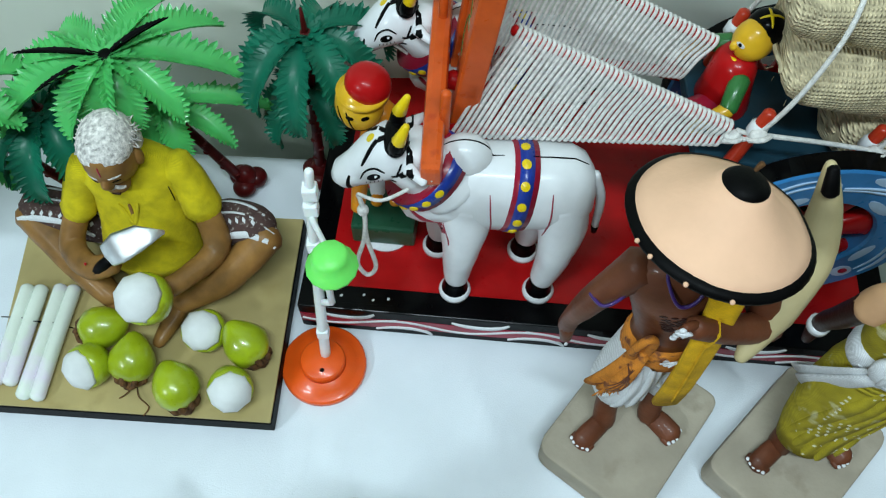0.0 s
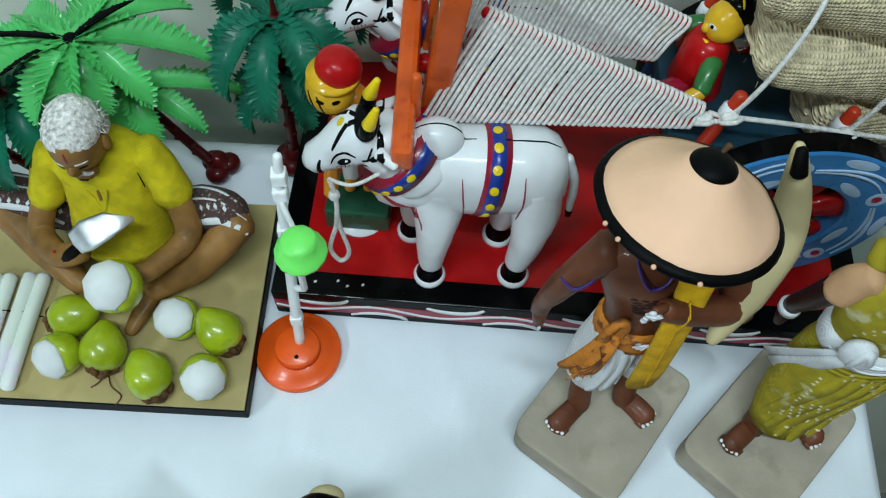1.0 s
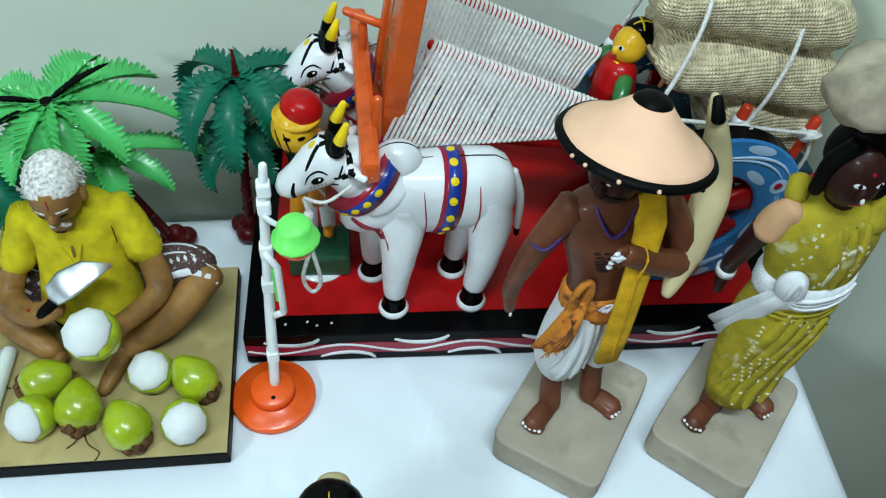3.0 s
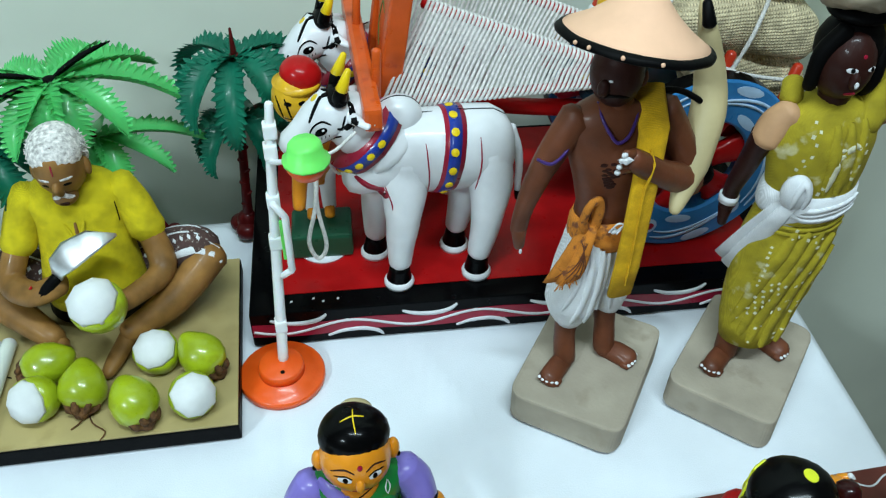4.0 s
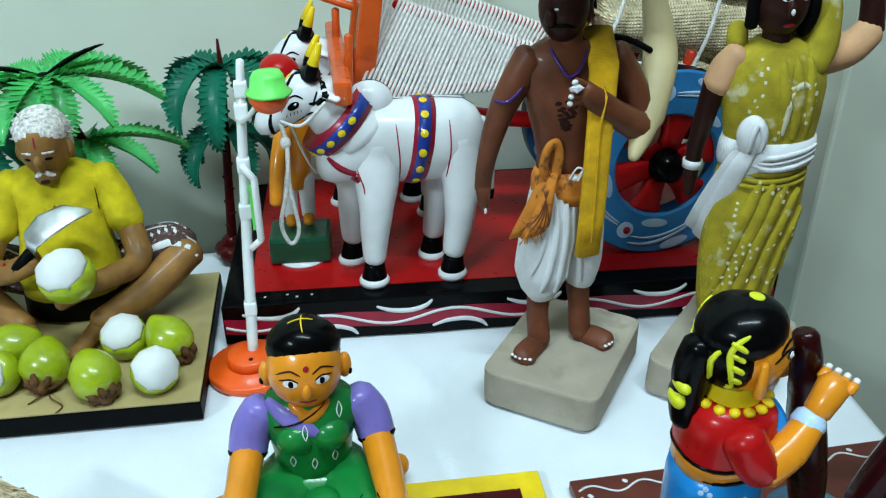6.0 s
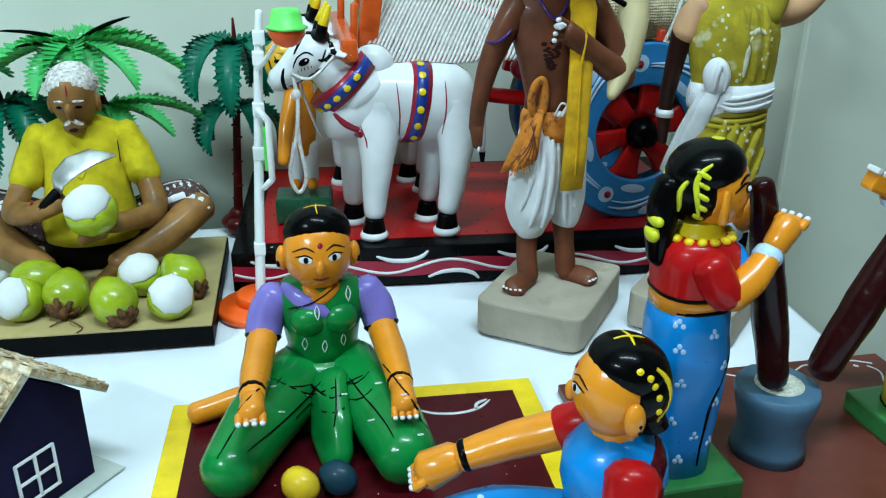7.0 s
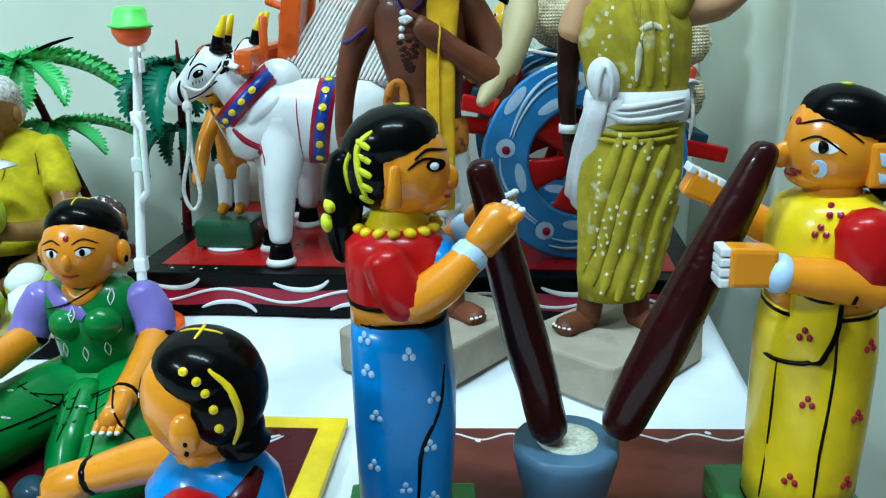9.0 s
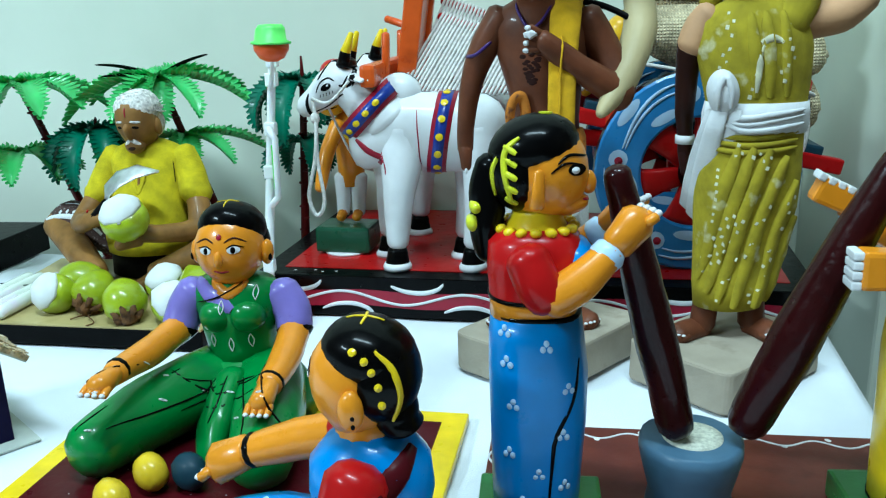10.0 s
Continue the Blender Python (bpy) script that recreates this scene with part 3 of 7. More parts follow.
def build_coconut(at, axis, cut, r=0.0175, label="green tender coconut with brown husk end"):
    t = thing("coconut", at, label, "coconut", "tender coconuts")
    a = Vector(axis).normalized()
    u = a.orthogonal().normalized()
    v = a.cross(u)
    c = Vector(at)
    s = Sculpt()
    prof = [(-1.0, 0.12), (-0.96, 0.4), (-0.8, 0.72), (-0.5, 0.94), (-0.1, 1.0), (0.3, 0.93), (0.65, 0.75), (0.95, 0.5), (1.15, 0.28), (1.24, 0.08)]
    if cut:
        prof = [q for q in prof if q[0] < 0.36]
    s.loft([(c + a * r * p, u * r * q, v * r * q) for p, q in prof], COCO, seg=20)
    s.wobble(0.0012, 70, at[0] * 30)
    part("husk", s, t)
    if cut:
        s = Sculpt()
        s.loft([(c + a * r * p, u * r * q, v * r * q) for p, q in ((0.28, 0.95), (0.42, 0.93), (0.62, 0.8), (0.82, 0.55), (0.94, 0.22), (0.96, 0.05))], COCOW, seg=9)
        s.wobble(0.0016, 90, at[1] * 40)
        part("cut_flesh", s, t, "white carved coconut top")
    else:
        s = Sculpt()
        for i in range(7):
            w = 2 * math.pi * i / 7
            d = u * math.cos(w) + v * math.sin(w)
            s.tube([c - a * r * 0.72 + d * r * 0.62, c - a * r * 1.0 + d * r * 0.5, c - a * r * 1.12 + d * r * 0.16], [0.0024, 0.003, 0.0016], FIBRE, seg=6)
        s.ball(c - a * r * 0.98, r * 0.42, FIBRE, seg=10, rows=8)
        s.wobble(0.0012, 260)
        part("husk_cap", s, t, "frayed brown husk end")
    return t


Z = 0.0175
build_coconut((-0.268, 0.279, Z + 0.0165), (0.8, 0.15, 0.25), False)
build_coconut((-0.24, 0.252, Z + 0.0165), (0.1, 0.75, 0.5), False)
build_coconut((-0.274, 0.246, Z + 0.0165), (-0.45, -0.6, 0.45), True, label="green tender coconut with its top pared white")
build_coconut((-0.188, 0.276, Z + 0.0165), (-0.1, -0.35, 0.9), True, label="green tender coconut with its top pared white")
build_coconut((-0.154, 0.265, Z + 0.0165), (-0.5, 0.45, 0.55), False)
build_coconut((-0.203, 0.23, Z + 0.0165), (-0.35, 0.6, 0.5), False)
build_coconut((-0.161, 0.227, Z + 0.0165), (0.2, -0.6, 0.62), True, label="green tender coconut with its top pared white")


for q in ([(-0.238, 0.236, 0.019), (-0.234, 0.226, 0.021), (-0.226, 0.219, 0.0185), (-0.229, 0.212, 0.0183)], [(-0.241, 0.235, 0.019), (-0.245, 0.229, 0.0195), (-0.25, 0.226, 0.0184)]):
    s = Sculpt()
    s.tube(q, 0.0006, FIBRE, seg=5)
    s.done("dry_stalk", None, "thin curled brown coconut stalk on the board", "stalk", "dry stalks")


def build_straws(a, b):
    t = thing("straw_bundle", a, "bundle of pearly white drinking straws in clear wrap", "drinking straws", "straw bundles")
    a, b = Vector(a), Vector(b)
    side = (b - a).cross(Vector((0, 0, 1))).normalized()
    for i in range(2):
        s = Sculpt()
        o = side * (i - 0.5) * 0.0112 + Vector((0, 0, 0.0028))
        s.tube([a + o, (a + b) / 2 + o + side * 0.0006 * (1 - 2 * i), b + o], [0.0058, 0.0061, 0.0059], PEARL, seg=14)
        part("straw", s, t)
    s = Sculpt()
    for f in (0.35,):
        c = a + (b - a) * f
        s.tube([c - side * 0.013 + Vector((0, 0, -0.002)), c + Vector((0, 0, 0.0062)), c + side * 0.017 + Vector((0, 0, 0.006)), ], 0.0005, BLACKM, seg=5)
    part("tie", s, t, "thin dark tie")
    return t


build_straws((-0.309, 0.319, Z + 0.0033), (-0.317, 0.226, Z + 0.0028))
build_straws((-0.336, 0.319, Z + 0.0033), (-0.341, 0.238, Z + 0.0028))


def build_seller():
    s = Sculpt()
    X = -0.232
    # crossed legs: thighs out to the knees, shins back to the middle
    s.tube([(X + 0.02, 0.37, 0.04), (X + 0.065, 0.357, 0.064), (X + 0.09, 0.347, 0.074)], [0.02, 0.02, 0.015], BAND)
    s.tube([(X - 0.02, 0.37, 0.04), (X - 0.068, 0.368, 0.06), (X - 0.1, 0.372, 0.071)], [0.02, 0.02, 0.015], BAND)
    s.tube([(X + 0.092, 0.345, 0.067), (X + 0.06, 0.317, 0.048), (X + 0.022, 0.3, 0.034)], [0.0155, 0.0135, 0.009], TANSKIN)
    s.tube([(X - 0.102, 0.369, 0.063), (X - 0.064, 0.333, 0.045), (X - 0.032, 0.304, 0.034)], [0.0155, 0.0135, 0.009], TANSKIN)
    s.tube([(X + 0.022, 0.302, 0.03), (X + 0.012, 0.283, 0.0255), (X + 0.006, 0.27, 0.0235)], [0.009, 0.0085, 0.006], TANSKIN, flat=0.8)
    s.tube([(X - 0.03, 0.304, 0.03), (X - 0.036, 0.286, 0.0255), (X - 0.038, 0.273, 0.0235)], [0.009, 0.0085, 0.006], TANSKIN, flat=0.8)
    U = (0, 0, -1)
    for dy, w in ((0.0, 0.006), (0.0135, 0.002), (0.026, 0.0035)):
        s.stroke([(X + 0.03, 0.345 + dy, 0.2), (X + 0.065, 0.339 + dy, 0.2), (X + 0.1, 0.332 + dy * 0.6, 0.2)], U, w, WHITEC)
        s.stroke([(X - 0.03, 0.345 + dy, 0.2), (X - 0.065, 0.352 + dy, 0.2), (X - 0.108, 0.357 + dy * 0.6, 0.2)], U, w, WHITEC)
    for k in range(9):
        s.dabs([((X + 0.034 + 0.0068 * k, 0.351 - 0.0012 * k, 0.2), 0.0017, 0.0024), ((X - 0.034 - 0.0075 * k, 0.353 + 0.0006 * k, 0.2), 0.0017, 0.0024)], U, WHITEC, up=(0, 1, 0), seg=4)
    # cloth between the legs, shirt, shoulders
    s.stack(X, 0.36, [(0.02, 0.045, 0.032), (0.045, 0.044, 0.032), (0.07, 0.037, 0.028)], BLACKM)
    s.stack(X, 0.358, [(0.045, 0.039, 0.03, 0, -0.012), (0.06, 0.04, 0.032, 0, -0.012), (0.085, 0.037, 0.029, 0, -0.006), (0.11, 0.042, 0.027), (0.128, 0.045, 0.025), (0.139, 0.034, 0.02), (0.145, 0.018, 0.014)], SHIRT)
    for sg in (-1, 1):
        s.tube([(X + sg * 0.036, 0.36, 0.129), (X + sg * 0.047, 0.354, 0.113), (X + sg * 0.053, 0.346, 0.096)], [0.0155, 0.0155, 0.0165], SHIRT)
    s.tube([(X + 0.053, 0.346, 0.097), (X + 0.055, 0.33, 0.07), (X + 0.036, 0.305, 0.07), (X + 0.02, 0.29, 0.074)], [0.0115, 0.0105, 0.0085, 0.008], TANSKIN)
    s.tube([(X - 0.053, 0.346, 0.097), (X - 0.056, 0.33, 0.076), (X - 0.036, 0.305, 0.082), (X - 0.014, 0.302, 0.09)], [0.0115, 0.0105, 0.0085, 0.008], TANSKIN)
    s.tube([(X + 0.018, 0.288, 0.07), (X + 0.004, 0.278, 0.066)], [0.007, 0.005], TANSKIN)
    s.tube([(X - 0.04, 0.315, 0.0715), (X - 0.041, 0.308, 0.083), (X - 0.037, 0.3, 0.0915)], 0.0011, RED, seg=6)
    # neck, head bent forward, hair, brows, moustache
    s.tube([(X, 0.356, 0.14), (X - 0.001, 0.35, 0.156)], [0.012, 0.0115], TANSKIN)
    s.ball((X, 0.346, 0.163), (0.0205, 0.0225, 0.0255), TANSKIN, turn=(16, 0, 0))
    s.ball((X, 0.327, 0.154), (0.0042, 0.0062, 0.0068), TANSKIN, turn=(20, 0, 0))
    s.ball((X, 0.334, 0.143), (0.0105, 0.009, 0.0075), TANSKIN)
    for sg in (-1, 1):
        s.ball((X + sg * 0.0205, 0.349, 0.158), (0.0035, 0.0055, 0.0075), TANSKIN)
    s.ball((X, 0.352, 0.1745), (0.0222, 0.0235, 0.0165), HAIRW, turn=(20, 0, 0))
    s.ball((X, 0.363, 0.162), (0.0212, 0.0135, 0.017), HAIRW)
    s.ball((X, 0.347, 0.1745), (0.0216, 0.0222, 0.0155), HAIRW, turn=(14, 0, 0))
    for i in range(260):
        a, b = random.uniform(0, 6.283), random.uniform(-0.15, 1)
        d = Vector((math.cos(a) * math.sqrt(1 - b * b), math.sin(a) * math.sqrt(1 - b * b), b))
        if d.y < -0.55 and d.z < 0.35:
            continue
        p = Vector((X + d.x * 0.022, 0.353 + d.y * 0.0225, 0.172 + d.z * 0.0175))
        q = Vector((random.uniform(-1, 1), random.uniform(-1, 1), random.uniform(-0.6, 0.4))) * 0.004
        s.tube([p, p + d * 0.0012 + q], [0.0008, 0.0004], HAIRW, seg=4)
    D = (0, 1, 0.1)
    s.stroke([(X - 0.0085, 0.25, 0.137), (X, 0.25, 0.14), (X + 0.0085, 0.25, 0.137)], D, 0.0042, HAIRW)
    s.dabs([((X, 0.25, 0.1335), 0.004, 0.0018)], D, DARKERSKIN)
    for sg in (-1, 1):
        s.stroke([(X + sg * 0.004, 0.25, 0.154), (X + sg * 0.013, 0.25, 0.1535)], D, 0.0024, HAIRW)
        s.dabs([((X + sg * 0.0085, 0.25, 0.149), 0.0034, 0.0013)], D, BLACKM)
    s.stroke([(X, 0.25, 0.158), (X, 0.25, 0.166)], D, 0.0016, CRIMSON)
    # collar and open neck of the shirt
    s.stroke([(X - 0.009, 0.25, 0.118), (X, 0.25, 0.1), (X + 0.008, 0.25, 0.119)], (0, 1, 0), 0.004, SHIRT, lift=0.0012)
    s.stroke([(X, 0.25, 0.119), (X, 0.25, 0.104)], (0, 1, 0), 0.0035, TANSKIN)
    s.stroke([(X + 0.034, 0.25, 0.127), (X + 0.034, 0.25, 0.1)], (0, 1, 0), 0.0012, BLACKM)
    for v in s.bm.verts:
        f = min(1, max(0, (v.co.z - 0.075) / 0.03))
        v.co.x = X + (v.co.x - X) * (1 - 0.13 * f)
        v.co.y += 0.008 * f
        # the head is held a little higher, the chin lifted
        g = min(1, max(0, (v.co.z - 0.146) / 0.008))
        v.co.z += g * (0.0015 + 0.12 * (0.357 - v.co.y))
        v.co.y -= g * 0.004
    s.wobble(0.0006, 55)
    return s.done("seated_figurine", None, "seated clay figurine in a yellow cotton shirt", "figurine")


build_seller()
build_coconut((-0.218, 0.275, 0.092), (-0.15, -0.3, 0.75), True, r=0.02, label="half-pared tender coconut held by the figurine")


def build_sickle():
    t = thing("sickle_knife", (-0.25, 0.285, 0.09), "curved steel coconut knife with dark handle", "knife")
    s = Sculpt()
    pts = [Vector(p) for p in ((-0.246, 0.303, 0.098), (-0.243, 0.3, 0.11), (-0.232, 0.301, 0.12), (-0.216, 0.306, 0.126), (-0.199, 0.312, 0.1245))]
    rings = []
    for i, p in enumerate(pts):
        d = (pts[min(i + 1, 4)] - pts[max(i - 1, 0)]).normalized()
        n = d.cross(Vector((0.05, -0.5, 0.87))).normalized()
        w = (0.004, 0.0088, 0.0115, 0.0095, 0.0012)[i]
        rings.append((p, n * w, d.cross(n) * 0.0008))
    s.loft(rings, STEEL, seg=10)
    part("blade", s, t)
    s = Sculpt()
    s.tube([(-0.26, 0.302, 0.084), (-0.246, 0.303, 0.099)], [0.005, 0.0042], BLACKM)
    part("handle", s, t, "dark handle")


build_sickle()


# ---- toy street lamp ----
def build_toy_lamp():
    t = thing("toy_street_lamp", (-0.096, 0.262, 0), "toy street lamp, white pole on orange foot", "toy lamp")
    s = Sculpt()
    c = (-0.096, 0.26)
    s.stack(*c, [(0.0, 0.034, 0.034), (0.0045, 0.034, 0.034), (0.006, 0.0325, 0.0325), (0.006, 0.027, 0.027), (0.008, 0.0262, 0.0262)], ORANGEP, seg=40)
    s.stack(*c, [(0.007, 0.0182, 0.0182), (0.015, 0.0178, 0.0178), (0.0165, 0.0165, 0.0165)], ORANGEP, seg=32)
    s.dabs([((-0.0955, 0.25, 0.1), 0.0018, 0.0018)], (0, 0, -1), BLACKM)
    part("foot", s, t, "round stepped orange plastic foot")
    s = Sculpt()
    P = [Vector(p) for p in ((-0.094, 0.264, 0.012), (-0.0895, 0.27, 0.085), (-0.085, 0.276, 0.15), (-0.0815, 0.281, 0.2), (-0.078, 0.284, 0.238))]
    s.tube(P, [0.0042, 0.004, 0.0037, 0.0034, 0.0028], WHITEP, seg=8)
    for f in (0.55, 1.7, 2.3, 3.1, 3.5):
        i = int(f)
        p = P[i] + (P[i + 1] - P[i]) * (f - i)
        s.box(p, (0.0092, 0.0092, 0.011), WHITEP, bevel=0.0015)
    part("pole", s, t, "jointed white plastic pole")
    s = Sculpt()
    q = [Vector(p) for p in ((-0.0845, 0.272, 0.166), (-0.0775, 0.266, 0.158), (-0.0775, 0.262, 0.112), (-0.0845, 0.266, 0.104))]
    for a, b in zip(q, q[1:]):
        s.tube([a, b], 0.0026, WHITEP, seg=8)
    s.box((-0.0808, 0.269, 0.135), (0.003, 0.002, 0.036), LIME, bevel=0.0005)
    part("bracket", s, t)
    s = Sculpt()
    s.tube([(-0.082, 0.279, 0.196), (-0.075, 0.262, 0.207), (-0.065, 0.238, 0.226)], [0.0022, 0.0018, 0.0016], WHITEP, seg=8)
    part("arm", s, t)
    s = Sculpt()
    s.stack(-0.061, 0.223, [(0.2335, 0.0148, 0.0148), (0.235, 0.0148, 0.0148), (0.236, 0.0118, 0.0118), (0.2445, 0.0105, 0.0105), (0.247, 0.0085, 0.0085)], LIME, seg=14)
    s.wobble(0.0007, 160)
    shade = part("shade", s, t, "green plastic lamp shade")
    s = Sculpt()
    s.stack(-0.061, 0.223, [(0.2345, 0.013, 0.013), (0.229, 0.0125, 0.0125), (0.2235, 0.009, 0.009), (0.221, 0.004, 0.004)], ORANGEP, seg=20)
    part("bulb", s, shade, "orange plastic bulb")


build_toy_lamp()


# ---- standing clay figurines ----
def foot_pair(s, heel, toe, m, nails=WHITE):
    h, t = Vector(heel), Vector(toe)
    d = (t - h).normalized()
    side = Vector((-d.y, d.x, 0))
    s.tube([h + Vector((0, 0, 0.004)), h + (t - h) * 0.5 + Vector((0, 0, 0.003)), t - d * 0.004], [0.0075, 0.0085, 0.0085], m, flat=0.75)
    for i in range(5):
        p = t + side * (i - 2) * 0.0034 - d * abs(i - 1.5) * 0.0012
        s.tube([p - d * 0.005, p + Vector((0, 0, -0.001))], [0.0024, 0.0021], m, seg=8)
        s.ball(p + d * 0.0006 + Vector((0, 0, 0.0012)), (0.0015, 0.0015, 0.0009), nails, seg=8, rows=6)


def set_back(s, first, shift, axis=(0, 0), slim=1.0):
    """Slim a standing figure about an upright axis and set it back, fully above the knees, not at the soles."""
    for v in list(s.bm.verts)[first:]:
        f = min(1, max(0, (v.co.z - 0.035) / 0.05))
        k = 1 + (slim - 1) * f
        v.co.x, v.co.y = axis[0] + (v.co.x - axis[0]) * k, axis[1] + (v.co.y - axis[1]) * k
        v.co += Vector(shift) * f


def build_farmer():
    s = Sculpt()
    s.slab(round_plan(plan_rect((0.1375, 0.1295), 51.5, 0.118, 0.088), 0.011), 0.0, 0.029, CLAY, bevel=0.0022)
    s.wobble(0.0015, 40)
    G = 0.029
    fixed = len(s.bm.verts)
    # feet and shins
    foot_pair(s, (0.121, 0.206, G), (0.0985, 0.184, G + 0.005), DARKSKIN)
    foot_pair(s, (0.153, 0.21, G), (0.171, 0.189, G + 0.005), DARKSKIN)
    s.tube([(0.119, 0.204, G + 0.006), (0.117, 0.203, 0.06), (0.117, 0.201, 0.09)], [0.0085, 0.0088, 0.0115], DARKSKIN)
    s.tube([(0.153, 0.208, G + 0.006), (0.153, 0.206, 0.06), (0.153, 0.204, 0.09)], [0.0085, 0.0088, 0.0115], DARKSKIN)
    # white wrapped dhoti
    s.tube([(0.128, 0.2, 0.165), (0.121, 0.199, 0.125), (0.118, 0.2, 0.095), (0.119, 0.201, 0.079)], [0.0215, 0.0235, 0.024, 0.0155], WHITEC, seg=18)
    s.tube([(0.147, 0.202, 0.165), (0.152, 0.203, 0.125), (0.155, 0.203, 0.1), (0.154, 0.203, 0.084)], [0.021, 0.0205, 0.018, 0.0145], WHITEC, seg=18)
    for x0, z0, x1, z1, w in ((0.112, 0.155, 0.103, 0.1, 0.005), (0.12, 0.156, 0.112, 0.086, 0.0065), (0.128, 0.156, 0.124, 0.084, 0.007), (0.134, 0.156, 0.133, 0.095, 0.005), (0.143, 0.155, 0.158, 0.098, 0.0075), (0.151, 0.156, 0.165, 0.11, 0.006), (0.139, 0.13, 0.15, 0.088, 0.005)):
        s.stroke([(x0, 0.1, z0), (x0 * 0.6 + x1 * 0.4 + 0.003, 0.1, (z0 + z1) / 2), (x1, 0.1, z1)], (0, 1, 0), w, WHITEC, lift=0.0022)
    s.stroke([(0.162, 0.1, 0.118), (0.15, 0.1, 0.112), (0.142, 0.1, 0.114)], (0, 1, 0), 0.006, WHITEC, lift=0.0026)
    s.stack(0.137, 0.2, [(0.153, 0.0315, 0.0235), (0.16, 0.0325, 0.0245), (0.17, 0.032, 0.0245), (0.176, 0.0295, 0.0225)], ORANGEC)
    # torso
    s.stack(0.136, 0.201, [(0.168, 0.028, 0.021), (0.185, 0.027, 0.02), (0.205, 0.031, 0.022, -0.002), (0.228, 0.0375, 0.024, -0.004), (0.245, 0.0395, 0.0225, -0.006), (0.257, 0.034, 0.018, -0.007), (0.264, 0.018, 0.013, -0.009)], DARKSKIN)
    s.tube([(0.127, 0.199, 0.258), (0.125, 0.197, 0.276)], [0.0125, 0.0115], DARKSKIN)
    # hanging arm
    s.tube([(0.099, 0.202, 0.251), (0.084, 0.2, 0.232), (0.073, 0.202, 0.207), (0.067, 0.208, 0.178), (0.066, 0.211, 0.16)], [0.0135, 0.0115, 0.0095, 0.0075, 0.007], DARKSKIN)
    s.tube([(0.066, 0.21, 0.162), (0.067, 0.208, 0.147)], [0.0068, 0.0045], DARKSKIN)
    s.ball((0.067, 0.2035, 0.145), (0.0014, 0.001, 0.0022), WHITE, seg=8, rows=6)
    # bent arm across the chest
    s.tube([(0.167, 0.203, 0.249), (0.185, 0.2, 0.225), (0.197, 0.19, 0.2)], [0.0145, 0.0135, 0.012], DARKSKIN)
    s.tube([(0.198, 0.19, 0.199), (0.164, 0.1755, 0.217), (0.131, 0.1665, 0.238)], [0.012, 0.0095, 0.0075], DARKSKIN)
    for i in range(4):
        p = Vector((0.122 - 0.0005 * i, 0.1615 + 0.001 * i, 0.2455 - 0.0048 * i))
        s.tube([(0.131, 0.1665, 0.241 - 0.003 * i), p], [0.0035, 0.0028], DARKSKIN, seg=8)
        s.ball(p + Vector((-0.0015, -0.0018, 0)), (0.0026, 0.0018, 0.0018), WHITE, seg=8, rows=6)
    # head under the hat, the brim's shade put into its darker skin colour
    s.ball((0.121, 0.195, 0.285), (0.0185, 0.0195, 0.0225), DARKERSKIN, turn=(0, 0, 30))
    s.ball((0.127, 0.203, 0.29), (0.0195, 0.0195, 0.0205), BLACKM)
    s.ball((0.1065, 0.1825, 0.281), (0.0045, 0.0045, 0.006), DARKERSKIN)
    s.stroke([(0.094, 0.17, 0.2755), (0.104, 0.16, 0.2765), (0.113, 0.16, 0.275)], (0.55, 0.8, 0), 0.0028, BLACKM)
    s.dabs([((0.1, 0.15, 0.2865), 0.0017, 0.0008)], (0.3, 0.9, 0), WHITE)
    s.ball((0.1405, 0.1925, 0.281), (0.003, 0.005, 0.0065), DARKSKIN)
    # necklace, pendant, arm band, chest hair
    D = (0, 1, 0)
    s.tube([(0.111, 0.197, 0.2635), (0.1115, 0.187, 0.258), (0.1165, 0.1785, 0.2495), (0.123, 0.176, 0.2445), (0.131, 0.1775, 0.249), (0.1375, 0.185, 0.2575), (0.141, 0.195, 0.2625)], 0.0013, PURPLE, seg=6)
    s.dabs([((0.1225, 0.1, 0.2415), 0.0055, 0.0032)], D, WHITE, lift=0.0015, seg=4)
    s.dabs([((0.1235 + random.uniform(-0.009, 0.009) * (1 - k / 40), 0.1, 0.229 - 0.0007 * k), 0.0026, 0.0012) for k in range(30)], D, DARKERSKIN)
    s.tube([(0.0705, 0.197, 0.2265), (0.078, 0.1865, 0.2285), (0.0905, 0.19, 0.2365), (0.092, 0.204, 0.2375)], 0.0013, PURPLE, seg=6)
    # shawl over the shoulder
    sh = [((0.158, 0.223, 0.215), 0), ((0.156, 0.221, 0.25), 0), ((0.153, 0.203, 0.267), 0), ((0.15, 0.178, 0.25), 0), ((0.148, 0.171, 0.22), 0), ((0.147, 0.168, 0.18), 0), ((0.1465, 0.168, 0.145), 0), ((0.146, 0.17, 0.118), 0)]
    rings = []
    for i, (p, _) in enumerate(sh):
        q0, q1 = Vector(sh[max(i - 1, 0)][0]), Vector(sh[min(i + 1, 7)][0])
        d = (q1 - q0).normalized()
        sx = Vector((1, 0.05, 0))
        rings.append((p, sx * (0.0125 if i < 4 else 0.011), d.cross(sx).normalized() * 0.004))
    s.loft(rings, MUSTARD, seg=16, power=0.7)
    s.stroke([(0.147, 0.1, 0.24), (0.1455, 0.1, 0.19), (0.1465, 0.1, 0.13)], D, 0.0022, MUSTARD, lift=0.0016)
    # waist bundle and cord
    fan = [((0.112, 0.181, 0.178), 0.0065), ((0.108, 0.178, 0.168), 0.0095), ((0.103, 0.176, 0.156), 0.0135), ((0.0985, 0.176, 0.144), 0.0165), ((0.0965, 0.177, 0.137), 0.0175)]
